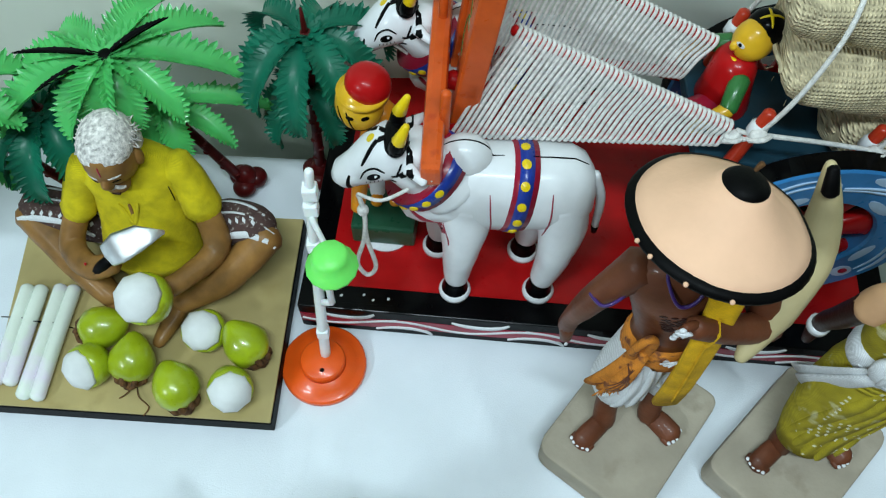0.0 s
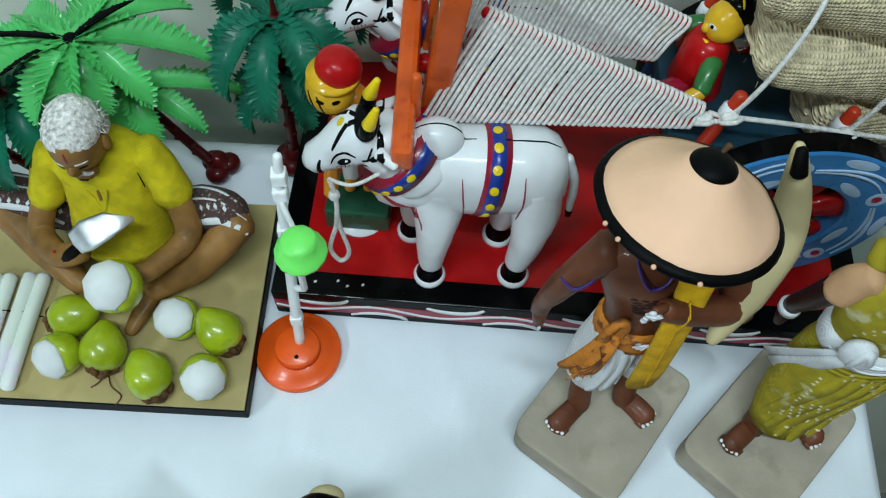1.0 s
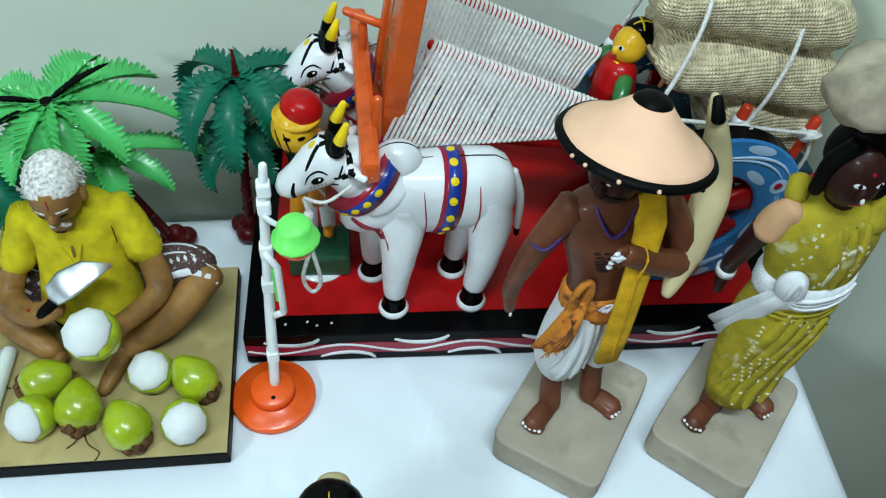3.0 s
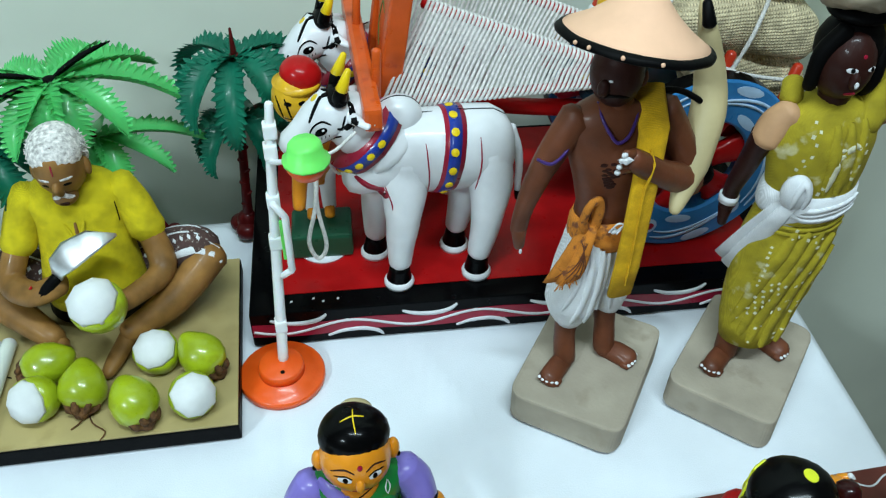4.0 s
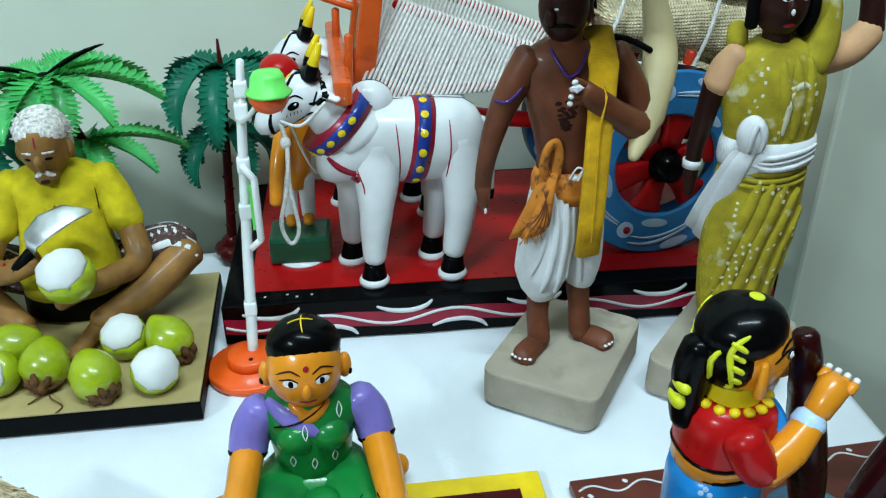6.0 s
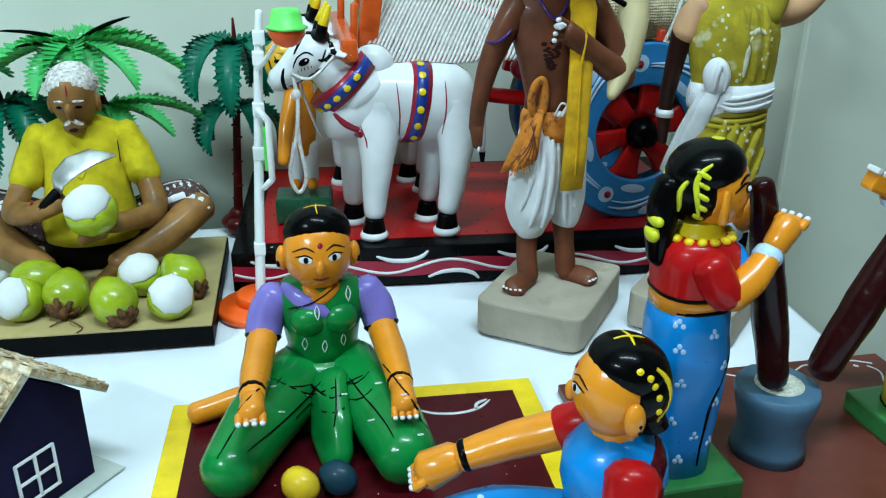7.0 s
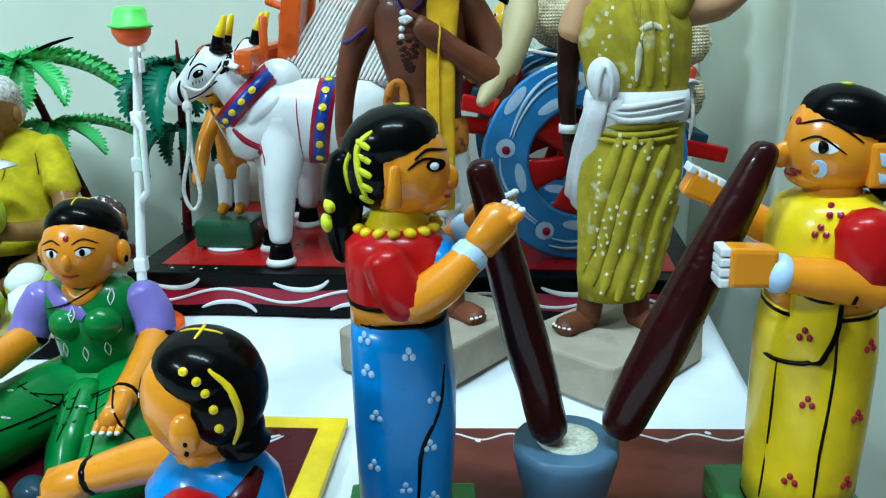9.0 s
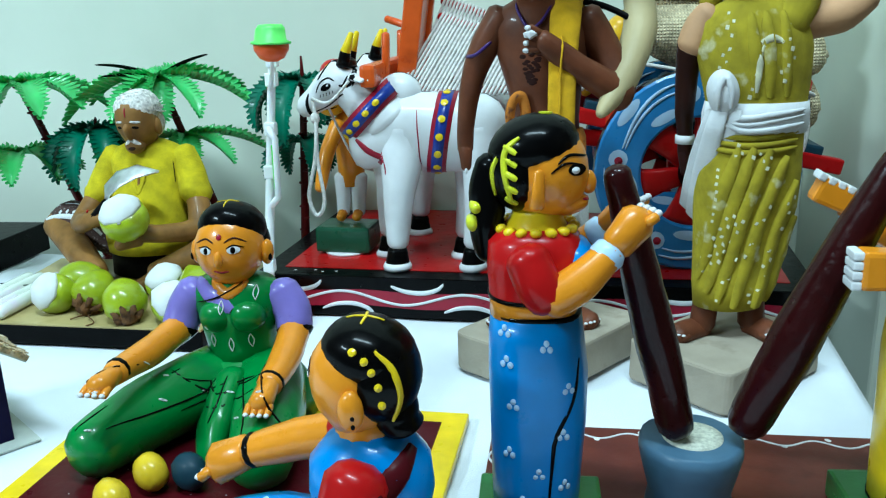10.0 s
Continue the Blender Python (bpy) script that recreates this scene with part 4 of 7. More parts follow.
    for o, kx in ((0.0, 1.0), (0.0045, 0.6)):
        s.loft([(Vector(p) + Vector((o * 0.5, -o, 0)), Vector((0.92, -0.2, 0.3)) * w * kx, Vector((0.1, 0.95, 0)) * 0.004) for p, w in fan], ORANGEC, seg=16, power=0.8)
    s.tube([(0.113, 0.181, 0.172), (0.1065, 0.177, 0.184), (0.1085, 0.176, 0.197), (0.1155, 0.178, 0.2), (0.1185, 0.18, 0.19), (0.117, 0.181, 0.176)], 0.0046, ORANGEC, seg=10, flat=0.7)
    for i in range(5):
        s.stroke([(0.11 - 0.001 * i, 0.1, 0.17), (0.101 + 0.002 * i, 0.1, 0.152), (0.088 + 0.0055 * i, 0.1, 0.139)], (0, 1, 0), 0.0012, DARKSKIN)
    for i in range(14):
        a = Vector((0.092 + 0.012 * random.random(), 0.17, 0.143 - 0.006 * random.random()))
        s.tube([a, a + Vector((random.uniform(-0.006, 0.003), -0.002, -0.006))], 0.0005, ORANGEC, seg=4)
    s.tube([(0.127, 0.172, 0.176), (0.131, 0.168, 0.185), (0.137, 0.17, 0.182), (0.133, 0.17, 0.175)], 0.0008, WHITEC, seg=6)
    s.tube([(0.132, 0.171, 0.176), (0.14, 0.168, 0.186), (0.144, 0.169, 0.18)], 0.0008, WHITEC, seg=6)
    s.ball((0.131, 0.172, 0.1765), (0.003, 0.0025, 0.0025), WHITEC, seg=8, rows=6)
    set_back(s, fixed, (0.001, 0.015, -0.005), (0.135, 0.2), 0.84)
    # curved horn on a strap behind the arm
    s.tube([(0.188, 0.24, 0.306), (0.1915, 0.236, 0.292), (0.199, 0.232, 0.262), (0.2, 0.224, 0.235), (0.188, 0.208, 0.205), (0.172, 0.19, 0.183)], [0.0026, 0.0058, 0.0102, 0.0122, 0.0112, 0.0035], HORN)
    s.tube([(0.1885, 0.237, 0.306), (0.19, 0.231, 0.294)], [0.003, 0.0045], BLACKM)
    s.tube([(0.16, 0.222, 0.257), (0.178, 0.226, 0.252), (0.192, 0.222, 0.245)], 0.0022, BLACKM, seg=8)
    # conical hat, dark rim
    tilt = Matrix.Translation((0.1305, 0.2085, 0.3015)) @ pose(0, 0, 0, -9, 10, 0)
    ax, ay, az = tilt.to_3x3() @ Vector((1, 0, 0)), tilt.to_3x3() @ Vector((0, 1, 0)), tilt.to_3x3() @ Vector((0, 0, 1))
    c = tilt.translation

    def cone(rows, m):
        s.loft([(c + az * z * 0.86, ax * r * 0.97, ay * r * 0.97) for r, z in rows], m, seg=44)
    cone([(0.0455, -0.003), (0.0475, -0.0022), (0.048, 0.0), (0.0465, 0.002), (0.0432, 0.0036)], BLACKM)
    cone([(0.0438, 0.0), (0.044, 0.0032), (0.039, 0.0062), (0.031, 0.0115), (0.022, 0.0195), (0.0145, 0.0275), (0.0114, 0.0312)], PEACH)
    cone([(0.0118, 0.03), (0.0115, 0.0318), (0.0088, 0.0348), (0.0044, 0.0365), (0.001, 0.037)], BLACKM)
    s.tube([c + az * 0.036, c + az * 0.04 + ax * 0.001], [0.0012, 0.0016], FIBRE, seg=6)
    for a in (200, 212, 236, 262):
        p = c + ax * 0.0472 * math.cos(radians(a)) + ay * 0.0472 * math.sin(radians(a)) + az * 0.0005
        s.ball(p, 0.0013, PEACH, seg=8, rows=6)
    s.wobble(0.0006, 55)
    return s.done("farmer_figurine", None, "clay farmer figurine in a peach conical hat, on a clay slab", "figurine")


build_farmer()


def build_load_bearer():
    s = Sculpt()
    s.slab(round_plan(plan_rect((0.25, 0.1115), 44.6, 0.117, 0.084), 0.011), 0.0, 0.029, CLAY, bevel=0.0022)
    s.wobble(0.0015, 40, 3)
    G = 0.029
    fixed = len(s.bm.verts)
    foot_pair(s, (0.247, 0.186, G), (0.2235, 0.168, G + 0.005), DARKSKIN)
    foot_pair(s, (0.279, 0.192, G), (0.292, 0.171, G + 0.005), DARKSKIN)
    s.tube([(0.246, 0.185, G + 0.006), (0.247, 0.184, 0.07)], [0.0088, 0.0095], DARKSKIN)
    s.tube([(0.28, 0.19, G + 0.006), (0.279, 0.188, 0.07)], [0.0088, 0.0095], DARKSKIN)
    rows = [(0.052, 0.0235, 0.019, -0.005), (0.07, 0.029, 0.0225, -0.003), (0.095, 0.034, 0.0255, 0.0), (0.125, 0.038, 0.027, 0.002), (0.15, 0.0385, 0.0275, 0.003), (0.172, 0.0355, 0.025, 0.005), (0.19, 0.035, 0.0245, 0.006), (0.21, 0.0385, 0.026, 0.004), (0.23, 0.0415, 0.0265, 0.001), (0.247, 0.039, 0.023, 0.0), (0.257, 0.0265, 0.018, -0.001), (0.263, 0.015, 0.012, -0.002)]
    s.stack(0.2655, 0.183, rows, SARI, seg=30)
    # draped folds of the skirt
    D = (0, 1, 0)
    for x0, z0, x1, z1 in ((0.256, 0.168, 0.236, 0.075), (0.266, 0.168, 0.242, 0.066), (0.277, 0.167, 0.249, 0.06), (0.29, 0.162, 0.26, 0.056), (0.299, 0.145, 0.275, 0.055), (0.301, 0.12, 0.286, 0.056)):
        s.stroke([(x0, 0.05, z0), (x0 * 0.45 + x1 * 0.55, 0.05, z0 * 0.6 + z1 * 0.4), (x1, 0.05, z1)], D, 0.011, SARI, lift=0.0028)
    for z in (0.176, 0.171, 0.1665):
        s.stroke([(0.236, 0.05, z), (0.262, 0.05, z - 0.002), (0.296, 0.05, z + 0.001)], D, 0.0045, SARI, lift=0.0022)
    for x, l in ((0.262, 0.0016), (0.2715, 0.003), (0.284, 0.0014)):
        s.stroke([(x - 0.004, 0.05, 0.252), (x, 0.05, 0.225), (x + 0.002, 0.05, 0.2)], D, 0.009, SARI, lift=l)
    s.tree = None
    # white check motifs printed along the folds
    def print_band(a, b, n, rows, gap=0.0036):
        a, b = Vector((a[0], 0.05, a[1])), Vector((b[0], 0.05, b[1]))
        e = (b - a).normalized()
        q = Vector((-e.z, 0, e.x))
        spots = []
        for i in range(n):
            for k in range(rows):
                if ((i + k) % 2 == 0 or rows == 1) and random.random() < 0.85:
                    p = a.lerp(b, i / max(1, n - 1)) + q * gap * (k - (rows - 1) / 2)
                    spots.append((p, random.uniform(0.0012, 0.002), random.uniform(0.0012, 0.002)))
        s.dabs(spots, D, PRINT, seg=4, up=tuple(e + q), lift=0.00008)
    print_band((0.234, 0.078), (0.256, 0.122), 13, 4)
    print_band((0.246, 0.062), (0.278, 0.13), 17, 2)
    print_band((0.27, 0.06), (0.297, 0.135), 15, 2)
    print_band((0.243, 0.158), (0.24, 0.118), 9, 1)
    print_band((0.254, 0.166), (0.276, 0.158), 7, 3)
    print_band((0.24, 0.206), (0.246, 0.252), 12, 2)
    print_band((0.282, 0.205), (0.291, 0.25), 10, 3)
    print_band((0.26, 0.2), (0.263, 0.215), 4, 1)
    s.stroke([(0.264, 0.05, 0.203), (0.2645, 0.05, 0.219), (0.267, 0.05, 0.233)], D, 0.0048, PRINT)
    s.stroke([(0.265, 0.05, 0.234), (0.272, 0.05, 0.237), (0.28, 0.05, 0.234)], D, 0.0052, PRINT)
    # white waist cloth with knot and hanging end
    s.stack(0.271, 0.183, [(0.1755, 0.0368, 0.0265), (0.18, 0.0382, 0.0278), (0.188, 0.0385, 0.028), (0.196, 0.037, 0.027)], WHITEC, seg=28)
    s.stroke([(0.232, 0.05, 0.187), (0.26, 0.05, 0.183), (0.3, 0.05, 0.188)], D, 0.003, WHITEC, lift=0.0015)
    s.ball((0.2415, 0.159, 0.2035), (0.0112, 0.0068, 0.0148), WHITEC, turn=(6, -6, -20))
    s.tree = None
    s.stroke([(0.238, 0.05, 0.194), (0.2375, 0.05, 0.205), (0.242, 0.05, 0.2145), (0.2465, 0.05, 0.205), (0.246, 0.05, 0.194)], D, 0.0052, WHITEC, lift=0.0022)
    for o in (-0.0045, 0.0045):
        s.stroke([(0.242, 0.05, 0.186 + o * 0.3), (0.262, 0.05, 0.183 + o), (0.3, 0.05, 0.187 + o)], D, 0.0042, WHITEC, lift=0.0018)
    tail = [Vector(p) for p in ((0.2435, 0.161, 0.192), (0.241, 0.167, 0.176), (0.2385, 0.176, 0.155), (0.2375, 0.186, 0.133), (0.238, 0.194, 0.113))]
    for o, w in ((0.0, 1.0), (0.0042, 0.72), (-0.0035, 0.5)):
        s.loft([(p + Vector((o, o * 0.5, 0)), Vector((0.8 - 0.02 * i, -0.42, -0.11 * i)).normalized() * (0.0125 + 0.0018 * i) * w, Vector((0.62, 0.72, 0.3)) * (0.002 + 0.25 * abs(o))) for i, p in enumerate(tail)], WHITEC, seg=16)
    # bare arm with peach sleeve
    s.tube([(0.235, 0.184, 0.251), (0.228, 0.186, 0.243), (0.223, 0.187, 0.231)], [0.0108, 0.0112, 0.0108], SLEEVE)
    s.tube([(0.223, 0.188, 0.234), (0.222, 0.197, 0.205), (0.225, 0.208, 0.176), (0.227, 0.212, 0.158)], [0.0098, 0.0082, 0.0064, 0.0058], DARKERSKIN)
    s.tube([(0.227, 0.212, 0.158), (0.2275, 0.212, 0.142)], [0.006, 0.0035], DARKERSKIN)
    s.stack(0.2258, 0.2102, [(0.164, 0.0076, 0.0076), (0.17, 0.0078, 0.0078)], WHITE, seg=14)
    # raised arm steadying the load
    s.tube([(0.299, 0.185, 0.247), (0.325, 0.187, 0.25), (0.345, 0.19, 0.262)], [0.0135, 0.0125, 0.0105], SLEEVE)
    s.tube([(0.345, 0.19, 0.262), (0.335, 0.19, 0.295), (0.305, 0.188, 0.33)], [0.0095, 0.008, 0.006], DARKERSKIN)
    # head, hair and veil
    s.tube([(0.262, 0.181, 0.256), (0.259, 0.179, 0.275)], [0.011, 0.0105], DARKERSKIN)
    s.ball((0.257, 0.177, 0.2885), (0.0185, 0.02, 0.0235), DARKERSKIN, turn=(0, 0, 12))
    s.ball((0.252, 0.1575, 0.2855), (0.0032, 0.004, 0.0055), DARKERSKIN)
    s.ball((0.262, 0.185, 0.2965), (0.0225, 0.0215, 0.0205), BLACKM)
    s.ball((0.279, 0.178, 0.283), (0.0065, 0.013, 0.02), BLACKM)
    s.tube([(0.247, 0.175, 0.311), (0.2385, 0.178, 0.295), (0.238, 0.18, 0.272)], [0.006, 0.0062, 0.0045], BLACKM)
    s.tube([(0.268, 0.204, 0.318), (0.287, 0.192, 0.309), (0.296, 0.183, 0.288), (0.297, 0.177, 0.265), (0.288, 0.17, 0.245)], [0.009, 0.0115, 0.0125, 0.0135, 0.0125], SARI, flat=0.65)
    s.ball((0.272, 0.2, 0.29), (0.021, 0.0135, 0.028), SARI)
    s.ball((0.2905, 0.186, 0.274), (0.014, 0.0145, 0.037), SARI, turn=(0, -12, 0))
    s.tube([(0.238, 0.196, 0.268), (0.236, 0.19, 0.258)], [0.007, 0.008], SARI)
    s.dabs([((0.2475, 0.05, 0.2915), 0.0038, 0.0016), ((0.2615, 0.05, 0.2915), 0.0038, 0.0016)], (0.02, 1, 0), WHITE)
    s.dabs([((0.2478, 0.05, 0.2917), 0.0014, 0.0015), ((0.2612, 0.05, 0.2917), 0.0014, 0.0015)], (0.02, 1, 0), BLACKM, lift=0.0008)
    s.dabs([((0.2535, 0.05, 0.3), 0.0013, 0.0013), ((0.253, 0.05, 0.275), 0.004, 0.0015)], (0.02, 1, 0), CRIMSON)
    s.dabs([((0.2495, 0.05, 0.2845), 0.0014, 0.002)], (0.02, 1, 0), WHITE, lift=0.001)
    # lumpy load on a head ring
    t = Sculpt()
    s.ball((0.261, 0.185, 0.3185), (0.022, 0.021, 0.006), BLACKM)
    t.ball((0.262, 0.186, 0.341), (0.045, 0.034, 0.021), ROCK, seg=34, rows=20)
    t.wobble(0.006, 45, 2)
    t.wobble(0.002, 160, 5)
    bmesh.ops.recalc_face_normals(t.bm, faces=t.bm.faces[:])
    k = s.slot(ROCK)
    vs = {v: s.bm.verts.new(v.co) for v in t.bm.verts}
    for f in t.bm.faces:
        g = s.bm.faces.new([vs[v] for v in f.verts])
        g.material_index, g.smooth = k, True
    t.bm.free()
    set_back(s, fixed, (0.004, 0.014, -0.006), (0.267, 0.183), 0.9)
    s.wobble(0.0008, 55)
    return s.done("load_bearer_figurine", None, "clay figurine in an olive sari carrying a lumpy head load", "figurine")


build_load_bearer()


# ---- toy ox cart on its base ----
CART = thing("toy_ox_cart", (0.12, 0.4, 0), "painted wooden ox cart toy, two white bulls, red base", "toy cart")
TILT_BASE, TOP = -5.4, 0.036
BASE = plan_rect((-0.1165, 0.2975), TILT_BASE, 0.468, 0.25)
U, V = Vector((math.cos(radians(TILT_BASE)), math.sin(radians(TILT_BASE)), 0)), Vector((-math.sin(radians(TILT_BASE)), math.cos(radians(TILT_BASE)), 0))
O = Vector((-0.1165, 0.2975, 0))


def on_base(u, v, z):
    return O + U * u + V * v + Vector((0, 0, z))


def build_cart_base():
    s = Sculpt()
    s.slab(BASE, 0.0, TOP, BLACK, bevel=0.001)
    base = part("base_board", s, CART, "black-bordered red wooden base")
    s = Sculpt()
    a = [on_base(*p, 0) for p in ((0.021, 0.021), (0.448, 0.021), (0.448, 0.245), (0.021, 0.245))]
    s.slab([(p.x, p.y) for p in a], TOP - 0.0005, TOP + 0.0006, RED, bevel=0)
    part("red_panel", s, base, "glossy red painted panel")

    def swing(u):
        return math.sin((u - 0.012) * 2 * math.pi / 0.108)
    s = Sculpt()
    k = s.slot(CRIMSON)
    rows = []
    for i in range(81):
        u = 0.001 + 0.465 * i / 80
        w = 0.0012 * swing(u + 0.05)
        p, q = on_base(u, -0.0006, 0.0095 + w), on_base(u, -0.0006, 0.0235 + w)
        rows.append([s.bm.verts.new(v) for v in (p + V * 0.001, p, q, q + V * 0.001)])
    for a, b in zip(rows, rows[1:]):
        for j in range(3):
            s.bm.faces.new((a[j], b[j], b[j + 1], a[j + 1])).material_index = k
    part("wave_band", s, base, "wavy red painted band")
    # one wavy white line, with leaf-shaped strokes above and below it
    s = Sculpt()
    s.slab([(p.x, p.y) for p in (on_base(0.002, -0.0002, 0), on_base(0.466, -0.0002, 0), on_base(0.466, 0.004, 0), on_base(0.002, 0.004, 0))], 0.0005, TOP - 0.0008, BLACK, bevel=0)
    wave = [on_base(0.002 + 0.463 * i / 90, -0.05, 0.0175 - 0.0055 * swing(0.002 + 0.463 * i / 90 + 0.012)) for i in range(91)]
    s.stroke(wave, V, 0.0025, WHITE, lift=0.0013, taper=False, steps=2)
    for j in range(5):
        for u, z, up in ((0.04 + 0.108 * j, 0.0235, 1), (0.086 + 0.108 * j, 0.0115, -1)):
            if u > 0.44:
                continue
            s.stroke([on_base(u - 0.024, -0.05, z + 0.005 * up), on_base(u - 0.012, -0.05, z + 0.0006 * up), on_base(u + 0.004, -0.05, z - 0.0004 * up), on_base(u + 0.016, -0.05, z + 0.003 * up), on_base(u + 0.022, -0.05, z + 0.0085 * up)], V, 0.0044, WHITE, lift=0.0012)
    part("border_stroke", s, base, "white brushed wave strokes")
    s = Sculpt()
    s.slab([(p.x, p.y) for p in (on_base(0.03, 0.006, 0), on_base(0.075, 0.006, 0), on_base(0.075, 0.016, 0), on_base(0.03, 0.016, 0))], TOP - 0.0004, TOP + 0.0002, BLACK, bevel=0)
    s.dabs([((*on_base(u, v, 0.1),), 0.0011, 0.0014) for u, v in ((0.034, 0.012), (0.052, 0.014), (0.06, 0.01), (0.072, 0.012))], (0, 0, -1), WHITE, seg=6)
    part("paint_spot", s, base, "small white paint spots")


build_cart_base()


def build_bull(dx, dy, dz, turn=0.0):
    """A standing toy bull that looks along -x."""
    s = Sculpt()
    Y = 0.333
    body = [(-0.03, 0.148, 0.016, 0.012), (-0.026, 0.149, 0.026, 0.017), (-0.016, 0.152, 0.033, 0.022), (0.0, 0.158, 0.035, 0.0265), (0.02, 0.156, 0.0385, 0.0295), (0.045, 0.155, 0.039, 0.0305), (0.07, 0.155, 0.0385, 0.0305), (0.088, 0.154, 0.0375, 0.029), (0.098, 0.152, 0.0325, 0.0245), (0.104, 0.151, 0.022, 0.016), (0.106, 0.15, 0.009, 0.007)]
    s.loft([((x, Y, z), (0, ry, 0), (0, 0, rz)) for x, z, rz, ry in body], WHITE, seg=28)
    s.ball((0.014, Y, 0.194), (0.019, 0.0145, 0.019), WHITE)
    # neck and head
    s.tube([(0.004, Y, 0.168), (-0.012, Y - 0.001, 0.186), (-0.027, Y - 0.003, 0.205)], [0.0295, 0.0245, 0.02], WHITE, seg=22)
    head = [Vector(p) for p in ((-0.02, Y - 0.003, 0.21), (-0.032, Y - 0.004, 0.209), (-0.046, Y - 0.005, 0.203), (-0.058, Y - 0.006, 0.197), (-0.067, Y - 0.006, 0.1925), (-0.072, Y - 0.006, 0.19))]
    rr = (0.014, 0.0215, 0.0195, 0.0145, 0.0125, 0.0065)
    s.loft([(p, Vector((0, 1, 0)) * r * 0.92, Vector((-0.45, 0, 0.89)) * r) for p, r in zip(head, rr)], WHITE, seg=22)
    for sg in (-1, 1):
        y = Y - 0.004 + sg * 0.0105
        s.tube([(-0.03, y, 0.2225), (-0.0275, y + sg * 0.0015, 0.233)], [0.0055, 0.0047], BLACK, seg=12)
        s.tube([(-0.0275, y + sg * 0.0015, 0.233), (-0.022, y + sg * 0.001, 0.248)], [0.0048, 0.0022], YELLOW, seg=12)
        s.tube([(-0.022, Y - 0.004 + sg * 0.018, 0.212), (-0.012, Y - 0.004 + sg * 0.027, 0.2085)], [0.0048, 0.0028], WHITE, seg=10, flat=0.6)
        # legs with black hooves and discs
        for x, off in ((0.0105, -0.022), (0.077, -0.023)) if sg < 0 else ((-0.003, 0.019), (0.0666, 0.0145)):
            y = Y + off
            bend = 0.003 if x > 0.05 else 0.0
            s.tube([(x + (0.008 if x < 0.05 else 0.004), Y + sg * 0.0085, 0.157), (x + 0.005 + bend, Y + 0.75 * off, 0.126), (x + 0.003 + bend, y, 0.1), (x + 0.001 + bend, y, 0.075), (x, y, 0.048)], [0.0215, 0.018, 0.0138, 0.0118, 0.0092], WHITE, seg=18)
            s.tube([(x - 0.0005, y, 0.0425), (x - 0.0008, y, 0.036), (x - 0.001, y, 0.0275)], [0.0084, 0.0093, 0.0112], BLACK, seg=16)
            s.stack(x - 0.001, y, [(0.0228, 0.0125, 0.0125), (0.0262, 0.0128, 0.0128), (0.03, 0.0108, 0.0108)], WHITE, seg=20)
    s.tube([(0.104, Y, 0.17), (0.112, Y - 0.002, 0.14), (0.1135, Y - 0.003, 0.1)], [0.004, 0.0036, 0.0028], WHITE, seg=8)
    s.tube([(0.1135, Y - 0.003, 0.1), (0.1135, Y - 0.003, 0.09)], [0.0032, 0.002], BLACK, seg=8)
    # belt and collar bands
    def girdle(x, dxt, grow, w, m):
        rings = []
        for o in (-w / 2, w / 2):
            rings.append(((x + o, Y, 0.155), (0, 0.0305 * grow, 0), (dxt, 0, 0.039 * grow)))
        s.loft(rings, m, seg=30)
    girdle(0.0505, 0.006, 1.018, 0.0165, CRIMSON)
    girdle(0.0505, 0.006, 1.03, 0.0095, NAVY)
    for i in range(14):
        a = 2 * math.pi * i / 14
        q = Vector((0.0505 + 0.006 * math.sin(a), Y + 0.045 * math.cos(a), 0.155 + 0.055 * math.sin(a)))
        s.dabs([(q, 0.0032, 0.0036)], Vector((0.0505 + 0.006 * math.sin(a) * 0.4, Y, 0.155)) - q, YELLOW, up=(0, math.sin(a), -math.cos(a)), lift=0.0008)
    # collar round the slanting neck
    ca, cb = Vector((-0.011, Y - 0.001, 0.178)), Vector((0.66, 0, 0.75))
    nrm = Vector((-0.75, 0, 0.66))
    for w, grow, m in ((0.017, 1.0, CRIMSON), (0.0095, 1.025, NAVY)):
        s.loft([(ca + nrm * o, Vector((0, 1, 0)) * 0.0275 * grow, cb * 0.034 * grow) for o in (-w / 2, w / 2)], m, seg=30)
    for i in range(16):
        a = 2 * math.pi * i / 16
        if math.sin(a) > 0.6:
            continue
        q = ca + Vector((0, 0.038 * math.cos(a), 0)) + cb * 0.046 * math.sin(a)
        s.dabs([(q, 0.0028, 0.0034)], ca - q, YELLOW, up=tuple(Vector((0, -math.sin(a), 0)) + cb * math.cos(a)), lift=0.0008)
    for sg in (-1, 1):
        d = (0, -sg, 0)
        y = Y + sg * 0.1
        s.stroke([(-0.022, y, 0.152), (-0.012, y, 0.141), (0.0, y, 0.133), (-0.004, y, 0.128)], d, 0.008, CRIMSON)
        s.stroke([(0.031, y, 0.18), (0.0325, y, 0.15), (0.033, y, 0.128)], d, 0.0014, CRIMSON)
        s.stroke([(0.073, y, 0.18), (0.0725, y, 0.15), (0.07, y, 0.128)], d, 0.0014, CRIMSON)
        s.stroke([(0.0, y, 0.14), (0.0035, y, 0.128), (0.004, y, 0.12)], d, 0.0014, CRIMSON)
        # painted eye, brow, bridle
        s.stroke([(-0.0535, y, 0.2035), (-0.05, y, 0.211), (-0.043, y, 0.2135), (-0.037, y, 0.209)], d, 0.0019, BLACK)
        s.dabs([((-0.0445, y, 0.2055), 0.0046, 0.0034)], d, BLACK)
        s.dabs([((-0.043, y, 0.2065), 0.001, 0.001)], d, WHITE, lift=0.0009)
